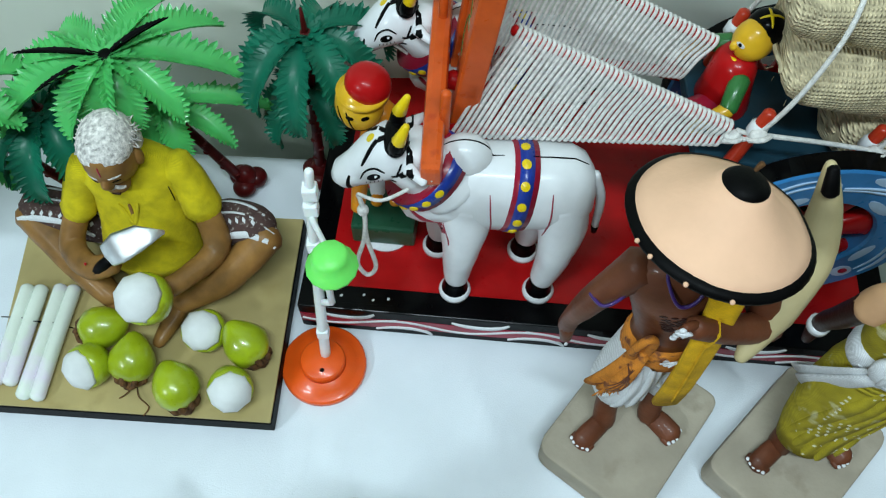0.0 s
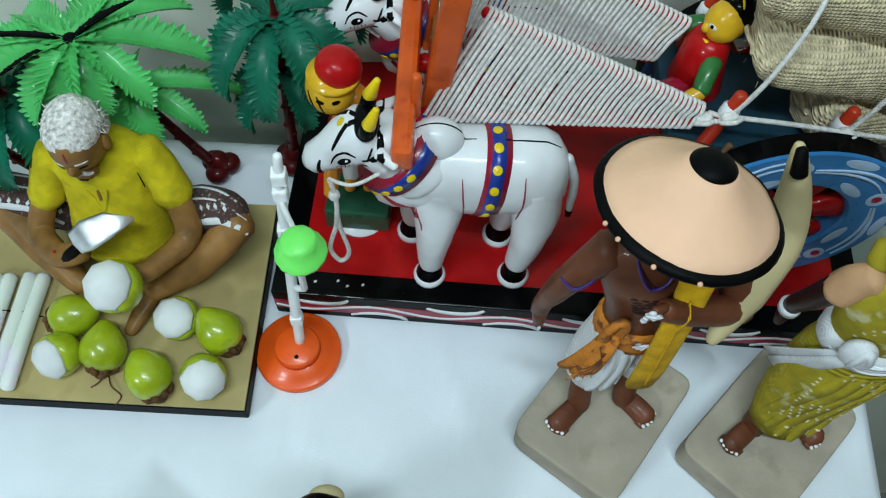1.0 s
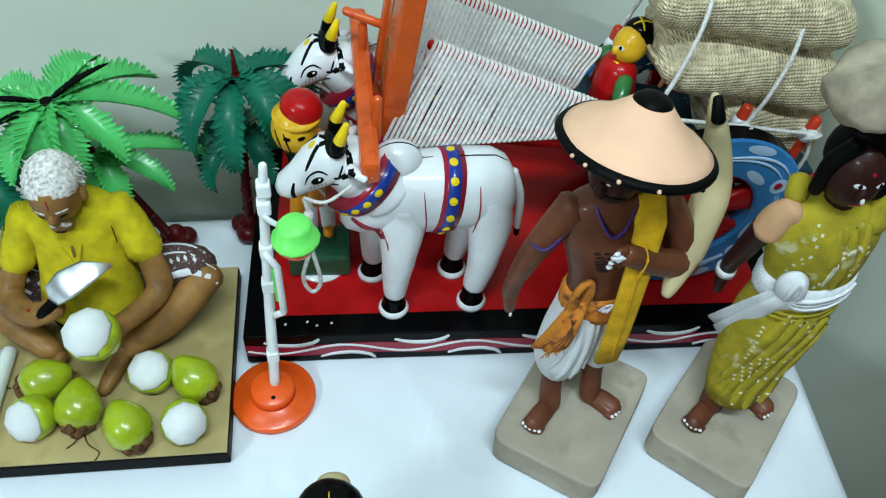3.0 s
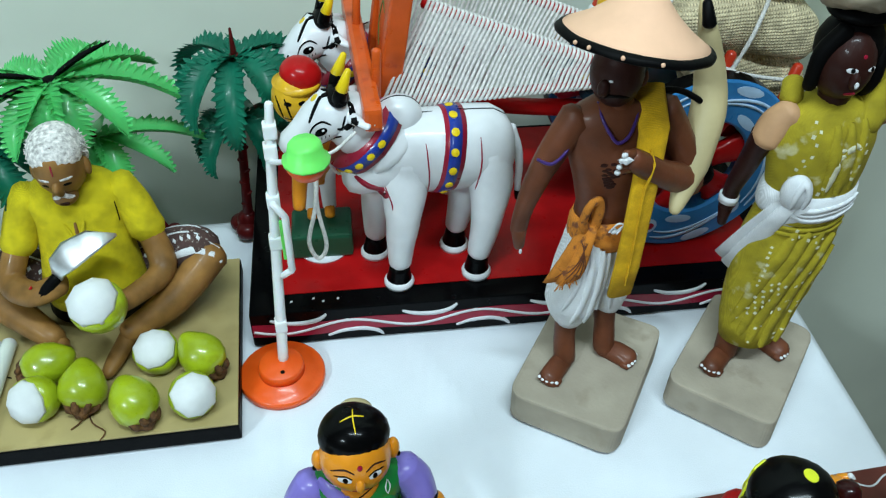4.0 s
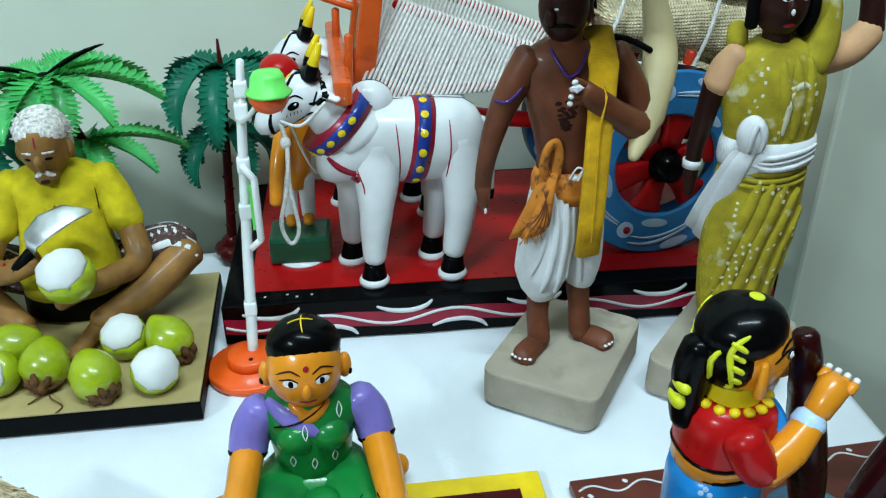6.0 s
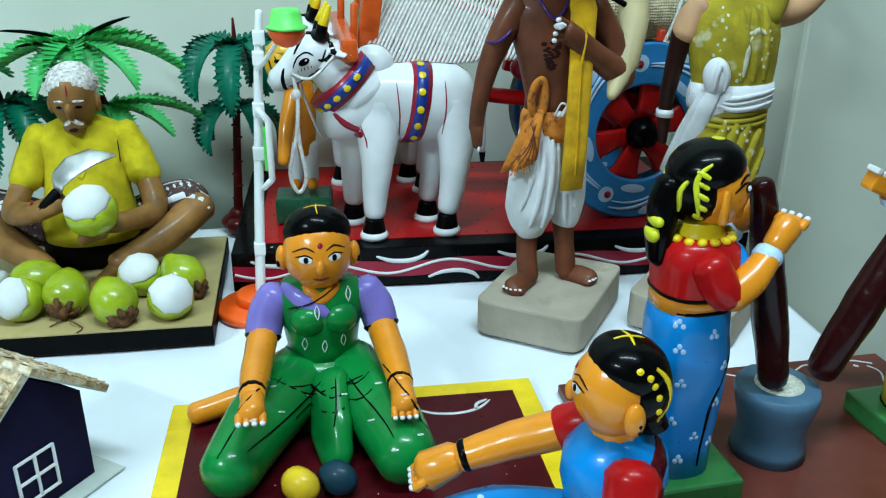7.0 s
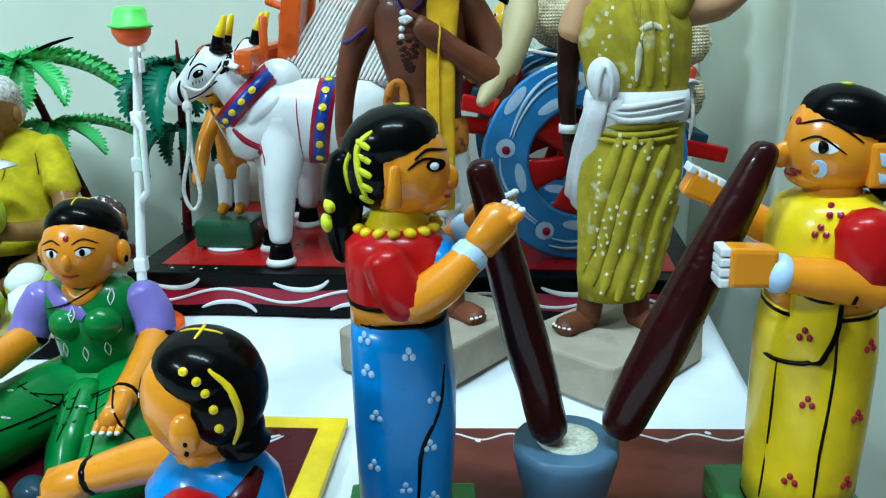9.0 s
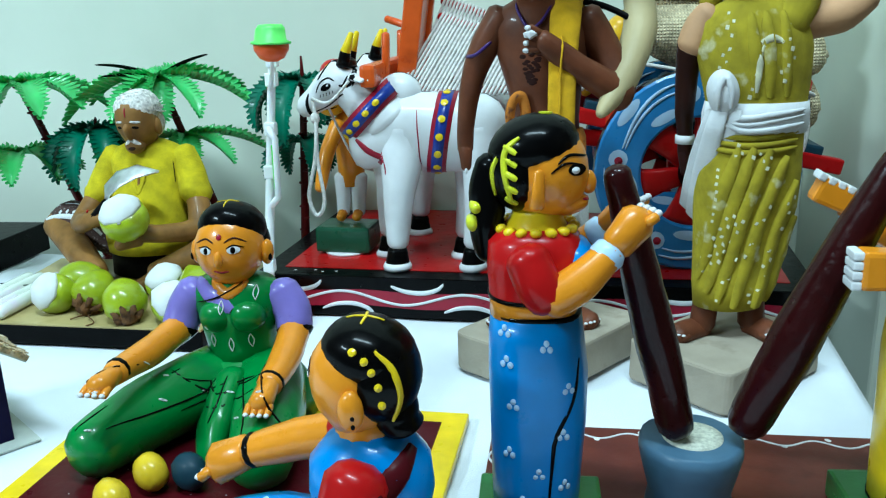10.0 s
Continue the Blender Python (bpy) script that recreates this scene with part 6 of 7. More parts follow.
def build_green_doll():
    s = Sculpt()
    X, Y = -0.056, 0.098
    # lap and knees
    s.stack(X, Y, [(0.0065, 0.045, 0.034), (0.02, 0.047, 0.035), (0.036, 0.036, 0.028), (0.048, 0.0255, 0.021)], GREEN)
    s.tube([(X - 0.015, Y - 0.005, 0.03), (X - 0.042, Y - 0.045, 0.028), (X - 0.062, Y - 0.088, 0.023)], [0.024, 0.0215, 0.0165], GREEN, seg=18)
    s.tube([(X + 0.015, Y - 0.005, 0.03), (X + 0.03, Y - 0.05, 0.028), (X + 0.038, Y - 0.096, 0.024)], [0.024, 0.0215, 0.0175], GREEN, seg=18)
    s.tube([(X - 0.03, Y + 0.005, 0.017), (X - 0.058, Y + 0.0, 0.0155), (X - 0.084, Y - 0.008, 0.0145)], [0.01, 0.0085, 0.007], SKIN)
    s.tube([(X + 0.03, Y + 0.012, 0.016), (X + 0.055, Y + 0.018, 0.0145)], [0.009, 0.007], SKIN)
    # pleats hang between the knees
    s.tube([(X, Y - 0.03, 0.04), (X - 0.001, Y - 0.055, 0.024), (X, Y - 0.07, 0.012)], [0.015, 0.016, 0.012], GREEN, flat=0.6)
    # torso
    s.stack(X, Y, [(0.04, 0.0245, 0.02), (0.055, 0.0225, 0.0185), (0.068, 0.0245, 0.0205, 0, -0.001), (0.08, 0.0275, 0.021, 0, -0.001), (0.09, 0.0285, 0.0185), (0.097, 0.0235, 0.015), (0.1, 0.014, 0.011)], GREEN)
    s.ball((X - 0.009, Y - 0.015, 0.077), (0.0115, 0.0105, 0.0105), GREEN)
    s.ball((X + 0.01, Y - 0.015, 0.077), (0.0115, 0.0105, 0.0105), GREEN)
    D = (0, 1, -0.1)
    s.stroke([(X - 0.023, 0.0, 0.106), (X - 0.01, 0.0, 0.098), (X + 0.003, 0.0, 0.09)], D, 0.011, VIOLET, lift=0.0006)
    s.stroke([(X - 0.01, 0.0, 0.107), (X - 0.001, 0.0, 0.1), (X + 0.01, 0.0, 0.107)], D, 0.008, SKIN, lift=0.001)
    s.stroke([(X - 0.02, 0.0, 0.094), (X - 0.006, 0.0, 0.098), (X + 0.008, 0.0, 0.106)], D, 0.001, BLACK, lift=0.0014)
    for sg in (-1, 1):
        s.tube([(X + sg * 0.0265, Y, 0.089), (X + sg * 0.034, Y - 0.003, 0.077), (X + sg * 0.037, Y - 0.008, 0.067)], [0.0115, 0.012, 0.0112], VIOLET, seg=14)
        s.tube([(X + sg * 0.037, Y - 0.0085, 0.0665), (X + sg * 0.0372, Y - 0.009, 0.0655)], 0.0114, BLACK, seg=14)
    s.tube([(X - 0.037, Y - 0.009, 0.066), (X - 0.042, Y - 0.043, 0.064), (X - 0.045, Y - 0.08, 0.067)], [0.0098, 0.009, 0.0072], SKIN)
    s.tube([(X + 0.037, Y - 0.009, 0.066), (X + 0.039, Y - 0.038, 0.06), (X + 0.039, Y - 0.07, 0.057)], [0.0098, 0.009, 0.0072], SKIN)
    for p, q in (((X - 0.0448, Y - 0.075, 0.067), (X - 0.045, Y - 0.077, 0.067)), ((X + 0.039, Y - 0.066, 0.0572), (X + 0.039, Y - 0.068, 0.057))):
        s.tube([p, q], 0.0078, BLACK, seg=12)
    fist(s, (X - 0.0452, Y - 0.082, 0.067), (X - 0.046, Y - 0.095, 0.066), SKIN)
    fist(s, (X + 0.039, Y - 0.072, 0.057), (X + 0.038, Y - 0.085, 0.053), SKIN)
    # neck, head, hair with a bun
    s.tube([(X, Y - 0.001, 0.095), (X, Y - 0.003, 0.108)], [0.011, 0.0105], SKIN)
    s.ball((X - 0.0005, Y - 0.006, 0.1205), (0.0228, 0.0215, 0.0255), SKIN)
    s.ball((X - 0.001, Y - 0.0275, 0.118), (0.003, 0.0032, 0.0055), SKIN)
    s.ball((X, Y + 0.001, 0.1335), (0.0226, 0.0222, 0.0175), BLACK, turn=(-20, 0, 0))
    s.ball((X, Y + 0.008, 0.122), (0.0222, 0.0165, 0.019), BLACK)
    s.ball((X + 0.003, Y + 0.02, 0.13), (0.0115, 0.0075, 0.009), HORN)
    for sg in (-1, 1):
        s.ball((X + sg * 0.0235, Y - 0.003, 0.117), (0.0042, 0.0052, 0.0088), SKIN)
        s.ball((X + sg * 0.0265, Y - 0.006, 0.1145), (0.0015, 0.0015, 0.0026), BLACK, seg=8, rows=6)
    face(s, (X - 0.0005, Y - 0.006, 0.1215), -90, 0.0228, 0.0255)
    s.stroke([(X - 0.008, Y - 0.002, 0.2), (X, Y, 0.2), (X + 0.007, Y - 0.001, 0.2)], (0, 0, -1), 0.0013, YELLOW)
    s.stroke([(X, Y - 0.012, 0.2), (X, Y - 0.003, 0.2), (X + 0.001, Y + 0.006, 0.2)], (0, 0, -1), 0.0011, YELLOW)
    # black fold lines and white leaf motifs
    s.stroke([(X - 0.024, 0.0, 0.052), (X, 0.0, 0.046), (X + 0.024, 0.0, 0.056)], D, 0.0012, BLACK)
    s.stroke([(X + 0.024, 0.0, 0.052), (X + 0.006, 0.0, 0.042), (X - 0.022, 0.0, 0.036)], D, 0.0012, BLACK)
    DD = (0, 0.75, -0.65)
    for q in ([(-0.005, -0.02), (-0.026, -0.05), (-0.05, -0.08)], [(-0.028, -0.012), (-0.052, -0.05), (-0.066, -0.082)], [(0.004, -0.02), (0.002, -0.045), (-0.001, -0.065)], [(0.012, -0.02), (0.022, -0.05), (0.03, -0.085)], [(0.03, -0.01), (0.04, -0.05), (0.052, -0.08)], [(-0.036, -0.01), (-0.01, -0.03), (0.02, -0.02)]):
        s.stroke([(X + u, Y + v - 0.12, 0.03 + 0.104) for u, v in q], DD, 0.0012, BLACK)
    for u, v in ((-0.034, -0.02), (-0.045, -0.06), (-0.058, -0.082), (-0.03, -0.046), (-0.012, -0.03), (0.008, -0.035), (0.02, -0.065), (0.038, -0.05), (0.028, -0.03), (0.045, -0.085), (0.03, -0.095)):
        p = Vector((X + u, Y + v - 0.12, 0.134))
        s.stroke([p + Vector((0, -0.004, 0.004)), p + Vector((0.0018, 0, 0)), p + Vector((0, 0.004, -0.004))], DD, 0.0008, WHITE)
        s.stroke([p + Vector((0, -0.004, 0.004)), p + Vector((-0.0018, 0, 0)), p + Vector((0, 0.004, -0.004))], DD, 0.0008, WHITE)
    for u, z in ((-0.012, 0.06), (0.0, 0.058), (0.012, 0.06), (0.016, 0.09), (-0.004, 0.082)):
        p = Vector((X + u, 0.0, z + 0.01))
        for sg in (-1, 1):
            s.stroke([p + Vector((0, 0, 0.0045)), p + Vector((sg * 0.0015, 0, 0)), p - Vector((0, 0, 0.0045))], D, 0.0008, WHITE)
    lower_head(s, 0.1, 0.92, (X, Y), 0.001)
    s.wobble(0.0008, 48)
    return s.done("seated_doll", None, "painted wooden doll in green sari seated on the mat", "doll")


build_green_doll()


def build_blue_doll():
    s = Sculpt()
    X, Y = 0.065, -0.088
    s.stack(X - 0.002, Y, [(0.0065, 0.04, 0.034), (0.02, 0.039, 0.033), (0.035, 0.028, 0.024), (0.055, 0.022, 0.0205), (0.07, 0.0255, 0.024), (0.083, 0.0245, 0.0225), (0.091, 0.018, 0.0165), (0.096, 0.0115, 0.011)], BLUE)
    s.tube([(X - 0.01, Y + 0.01, 0.025), (X - 0.05, Y + 0.028, 0.026), (X - 0.09, Y + 0.03, 0.02)], [0.022, 0.018, 0.014], BLUE, seg=16)
    s.tube([(X - 0.01, Y - 0.015, 0.022), (X - 0.045, Y - 0.022, 0.022), (X - 0.075, Y - 0.01, 0.018)], [0.02, 0.017, 0.013], BLUE, seg=16)
    s.tube([(X + 0.012, Y + 0.025, 0.018), (X + 0.028, Y + 0.03, 0.018)], [0.011, 0.009], SKIN)
    # sleeves and arms
    s.tube([(X - 0.004, Y + 0.02, 0.086), (X - 0.018, Y + 0.026, 0.079)], [0.012, 0.0115], RED)
    s.tube([(X - 0.018, Y + 0.026, 0.079), (X - 0.04, Y + 0.033, 0.071), (X - 0.066, Y + 0.038, 0.061)], [0.01, 0.0098, 0.0078], SKIN)
    s.tube([(X - 0.063, Y + 0.0375, 0.0622), (X - 0.0648, Y + 0.0378, 0.0616)], 0.0086, BLACK, seg=12)
    fist(s, (X - 0.069, Y + 0.039, 0.06), (X - 0.083, Y + 0.041, 0.053), SKIN, r=0.0105)
    s.tube([(X - 0.003, Y - 0.021, 0.084), (X - 0.008, Y - 0.029, 0.068), (X - 0.014, Y - 0.03, 0.055)], [0.013, 0.0125, 0.0115], RED)
    s.tube([(X - 0.014, Y - 0.03, 0.055), (X - 0.03, Y - 0.022, 0.046), (X - 0.044, Y - 0.004, 0.045)], [0.0098, 0.0085, 0.0072], SKIN)
    fist(s, (X - 0.044, Y - 0.004, 0.045), (X - 0.052, Y + 0.006, 0.043), SKIN)
    # head looks along -x
    s.tube([(X - 0.003, Y, 0.092), (X - 0.004, Y, 0.105)], [0.012, 0.0115], SKIN)
    s.ball((X - 0.006, Y, 0.1195), (0.0215, 0.0215, 0.0245), SKIN)
    s.ball((X - 0.0255, Y + 0.0085, 0.115), (0.0033, 0.003, 0.0055), SKIN)
    s.ball((X + 0.0005, Y, 0.1315), (0.0215, 0.0222, 0.0165), BLACK, turn=(0, 18, 0))
    s.ball((X + 0.0055, Y, 0.1215), (0.018, 0.0228, 0.0215), BLACK)
    s.ball((X + 0.011, Y - 0.002, 0.105), (0.0105, 0.0135, 0.011), BLACK)
    for sg in (-1, 1):
        s.ball((X - 0.0045, Y + sg * 0.0225, 0.1135), (0.0058, 0.0042, 0.0092), SKIN)
        s.ball((X - 0.003, Y + sg * 0.0262, 0.112), (0.001, 0.001, 0.0012), BLACK, seg=6, rows=5)
        s.ball((X - 0.003, Y + sg * 0.026, 0.108), (0.001, 0.001, 0.0012), BLACK, seg=6, rows=5)
    face(s, (X - 0.006, Y, 0.1195), 157, 0.0215, 0.0245)
    # yellow flower line and buds in the hair
    D = (0, 1, 0)
    s.stroke([(X + 0.006, -0.3, 0.139), (X + 0.014, -0.3, 0.13), (X + 0.0165, -0.3, 0.118), (X + 0.012, -0.3, 0.106)], D, 0.0034, YELLOW, lift=0.0008)
    s.dabs([((X + u, -0.3, z), 0.0018, 0.0018) for u, z in ((0.005, 0.1305), (0.002, 0.1355), (-0.003, 0.139), (0.008, 0.124), (0.009, 0.116))], D, YELLOW, lift=0.0007)
    s.stroke([(X - 0.009, Y, 0.3), (X, Y, 0.3), (X + 0.008, Y, 0.3)], (0, 0, -1), 0.0018, YELLOW)
    s.stroke([(X - 0.001, Y - 0.008, 0.3), (X, Y, 0.3), (X - 0.001, Y + 0.008, 0.3)], (0, 0, -1), 0.0018, YELLOW)
    lower_head(s, 0.1, 0.87, (X - 0.003, Y), 0.0)
    # sari edge and white flower dots
    s.stroke([(X + 0.016, -0.3, 0.09), (X + 0.005, -0.3, 0.075), (X - 0.004, -0.3, 0.055)], D, 0.012, MAROON, lift=0.001)
    s.dabs([((X + random.uniform(-0.02, 0.02), -0.3, random.uniform(0.02, 0.085)), 0.0022, 0.0018) for _ in range(16)], D, LIGHTBLUE)
    s.dabs([((X + random.uniform(-0.09, -0.036), Y + random.uniform(-0.02, 0.03), 0.045), 0.002, 0.0016) for _ in range(14)], (0, 0, -1), LIGHTBLUE)
    s.wobble(0.0008, 48)
    return s.done("seated_doll", None, "painted wooden doll in blue sari with yellow hair flowers", "doll")


build_blue_doll()


def build_gourd(at, r, m, label):
    s = Sculpt()
    rows = [(-0.95, 0.2), (-0.85, 0.55), (-0.5, 0.88), (0, 1), (0.5, 0.88), (0.82, 0.58), (0.92, 0.25), (0.86, 0.08)]
    s.loft([((at[0] + r * 0.3 * p, at[1] - r * p * 0.95, at[2]), (r * q, 0, 0), (0, 0, r * q)) for p, q in [(-a, b) for a, b in rows]], m, seg=18)
    c = Vector((at[0] - 0.3 * r * -0.86, at[1] - r * 0.86, at[2]))
    for i in range(6):
        a = 2 * math.pi * i / 6
        s.tube([c + Vector((0, 0.001, 0)), c + Vector((math.cos(a) * r * 0.3, 0.0008, math.sin(a) * r * 0.3))], [0.0006, 0.0003], BLACKM, seg=4)
    s.wobble(0.0006, 150)
    return s.done("toy_vegetable", None, label, "toy vegetable", "toy vegetables")


build_gourd((-0.079, 0.002, 0.0165), 0.0105, BRASSY, "small yellow painted toy gourd on the mat")
build_gourd((-0.058, 0.004, 0.0165), 0.0105, TEAL, "small dark teal painted toy vegetable on the mat")
build_gourd((-0.088, -0.024, 0.0165), 0.0105, BRASSY, "small yellow painted toy gourd on the mat")


# ---- pounding board ----
def build_pounding_board():
    s = Sculpt()
    c = plan_rect((0.096, -0.125), -2.0, 0.248, 0.211)
    s.slab(c, 0.0, 0.007, BROWNB, bevel=0.001)
    D = (0, 0, -1)
    wave = [(0.106 + 0.232 * i / 44, 0.075 - 0.008 * i / 44 + 0.0035 * math.sin(i * 0.95), 0.1) for i in range(45)]
    s.stroke(wave, D, 0.0016, WHITE, taper=False, steps=3)
    s.dabs([((0.112 + 0.0265 * i, 0.0745 - 0.0008 * i + 0.0045 * (1 if i % 2 else -1), 0.1), 0.002, 0.0014) for i in range(9)], D, WHITE)
    wave = [(0.106 + 0.0035 * math.sin(i * 0.95), 0.07 - 0.17 * i / 34, 0.1) for i in range(35)]
    s.stroke(wave, D, 0.0016, WHITE, taper=False, steps=3)
    s.dabs([((0.106 + 0.0045 * (1 if i % 2 else -1), 0.068 - 0.0265 * i, 0.1), 0.0014, 0.002) for i in range(7)], D, WHITE)
    wave = [(0.332 + 0.0035 * math.sin(i * 0.95), 0.062 - 0.17 * i / 34, 0.1) for i in range(35)]
    s.stroke(wave, D, 0.0016, WHITE, taper=False, steps=3)
    return s.done("toy_base_board", None, "brown wooden board with white wave border", "board")


build_pounding_board()
T = 0.0072


def build_red_doll():
    s = Sculpt()
    X, Y = 0.129, -0.025
    s.box((X + 0.002, Y, T + 0.0075), (0.06, 0.056, 0.015), BASEGREEN, bevel=0.002)
    s.stack(X, Y, [(T + 0.015, 0.0205, 0.02), (0.04, 0.021, 0.0205), (0.07, 0.022, 0.021, 0.001), (0.095, 0.0228, 0.0215, 0.001), (0.112, 0.0218, 0.021), (0.1225, 0.0208, 0.02)], BLUE, power=0.85)
    s.stack(X, Y, [(0.1215, 0.0205, 0.0198), (0.1235, 0.0209, 0.0202), (0.1245, 0.0205, 0.0198)], BLACK, power=0.85)
    s.stack(X - 0.001, Y, [(0.122, 0.0202, 0.0195), (0.1325, 0.0202, 0.0195)], SKIN, power=0.85)
    s.stack(X - 0.001, Y, [(0.131, 0.0208, 0.0202), (0.1325, 0.0206, 0.02), (0.145, 0.0222, 0.0222, 0.001), (0.157, 0.0205, 0.0222), (0.1625, 0.015, 0.016)], RED, power=0.85)
    s.stack(X - 0.001, Y, [(0.1305, 0.0212, 0.0206), (0.1322, 0.0212, 0.0206)], BLACK, power=0.85)
    s.ball((X + 0.0165, Y - 0.002, 0.147), (0.009, 0.016, 0.011), BLUE)
    # bead necklace, neck, head toward +x
    s.stack(X + 0.0, Y, [(0.16, 0.0145, 0.0145), (0.163, 0.0135, 0.0135), (0.168, 0.0115, 0.0115), (0.172, 0.0115, 0.0115)], YELLOW)
    for i in range(16):
        a = 2 * math.pi * i / 16
        s.ball((X + 0.0165 * math.cos(a), Y + 0.0168 * math.sin(a), 0.162), (0.0028, 0.0028, 0.0022), YELLOW, seg=8, rows=6)
    s.ball((X + 0.003, Y, 0.1885), (0.0205, 0.0192, 0.0232), SKIN)
    s.ball((X + 0.0235, Y, 0.1835), (0.0036, 0.003, 0.0055), SKIN)
    s.ball((X + 0.012, Y, 0.174), (0.0115, 0.0105, 0.0075), SKIN)
    s.ball((X - 0.0015, Y, 0.2), (0.0208, 0.0202, 0.0145), BLACK, turn=(0, -16, 0))
    s.ball((X - 0.0075, Y, 0.1885), (0.0145, 0.0188, 0.0195), BLACK)
    s.tube([(X - 0.019, Y, 0.192), (X - 0.0225, Y, 0.178), (X - 0.022, Y, 0.162), (X - 0.0215, Y, 0.148)], [0.0085, 0.0085, 0.008, 0.0055], BLACK)
    for z, r in ((0.172, 0.0075), (0.164, 0.006)):
        s.ball((X - 0.0275, Y - 0.002, z), (0.0035, r, 0.0045), HAIRY)
    for sg in (-1, 1):
        s.tube([(X + 0.001, Y + sg * 0.0195, 0.191), (X, Y + sg * 0.0205, 0.176)], [0.0026, 0.004], SKIN, flat=0.7)
    s.stroke([(X + 0.2, Y - 0.006, 0.1765), (X + 0.2, Y, 0.1755), (X + 0.2, Y + 0.006, 0.1765)], (-1, 0, 0), 0.0022, CRIMSON)
    for sg in (-1, 1):
        D = (0, -sg, 0)
        y = Y + sg * 0.1
        s.stroke([(X + 0.009, y, 0.1945), (X + 0.014, y, 0.198), (X + 0.0215, y, 0.1965)], D, 0.0015, BLACK)
        s.dabs([((X + 0.0172, y, 0.1915), 0.005, 0.0028)], D, BLACK)
        s.dabs([((X + 0.0162, y, 0.1913), 0.0022, 0.0016)], D, WHITE, lift=0.0008)
        s.stroke([(X + 0.0175, y, 0.194), (X + 0.012, y, 0.1945), (X + 0.006, y, 0.1905)], D, 0.0013, BLACK)
        s.stroke([(X - 0.0075, y, 0.206), (X - 0.0135, y, 0.2), (X - 0.014, y, 0.19), (X - 0.011, y, 0.178)], D, 0.0034, HAIRY, lift=0.0008)
        s.stroke([(X - 0.017, y, 0.197), (X - 0.0195, y, 0.19), (X - 0.0185, y, 0.18)], D, 0.0032, HAIRY, lift=0.0008)
        for i in range(5):
            s.stroke([(X - 0.014, y, 0.202 - 0.0055 * i), (X - 0.0085, y, 0.199 - 0.0055 * i)], D, 0.003, HAIRY, lift=0.0008)
    s.dabs([((X + 0.004, Y, 0.3), 0.004, 0.0032)], (0, 0, -1), HAIRY)
    # arms grasp the pestle
    for sg in (-1, 1):
        y = Y + sg * 0.021
        s.tube([(X - 0.004, y, 0.153), (X + 0.001, y + sg * 0.003, 0.142), (X + 0.006, y + sg * 0.004, 0.135)], [0.0098, 0.0096, 0.0088], RED)
        s.tube([(X + 0.006, y + sg * 0.004, 0.135), (X + 0.019, y + sg * 0.002, 0.1435), (X + 0.031, y - sg * 0.003, 0.1545)], [0.0088, 0.0085, 0.0066], SKIN)
        s.tube([(X + 0.027, y - sg * 0.002, 0.151), (X + 0.0305, y - sg * 0.003, 0.154)], 0.0077, LIGHTBLUE, seg=12)
        fist(s, (X + 0.033, y - sg * 0.004, 0.157), (X + 0.042, y - sg * 0.008, 0.1665), SKIN, r=0.0092)
    D = (0, 1, 0)
    spots = []
    for u, z in ((-0.013, 0.104), (0.004, 0.112), (0.014, 0.092), (-0.01, 0.084), (0.012, 0.07), (-0.012, 0.06), (0.001, 0.05), (0.013, 0.044), (-0.006, 0.036), (-0.014, 0.118)):
        spots += [((X + u, -0.2, z + 0.0017), 0.0013, 0.0015), ((X + u - 0.0016, -0.2, z - 0.001), 0.0013, 0.0015), ((X + u + 0.0016, -0.2, z - 0.001), 0.0013, 0.0015)]
    s.dabs(spots, D, LIGHTBLUE)
    s.dabs([((q[0][0], 0.2, q[0][2]), q[1], q[2]) for q in spots], (0, -1, 0), LIGHTBLUE)
    s.stroke([(X + 0.019, -0.2, 0.105), (X + 0.016, -0.2, 0.085), (X + 0.008, -0.2, 0.065), (X + 0.006, -0.2, 0.03)], D, 0.0022, BLACK)
    lower_head(s, 0.167, 0.95, (X, Y), 0.002)
    s.wobble(0.0008, 48)
    return s.done("standing_doll", None, "painted wooden doll in red blouse and blue skirt", "doll")


build_red_doll()


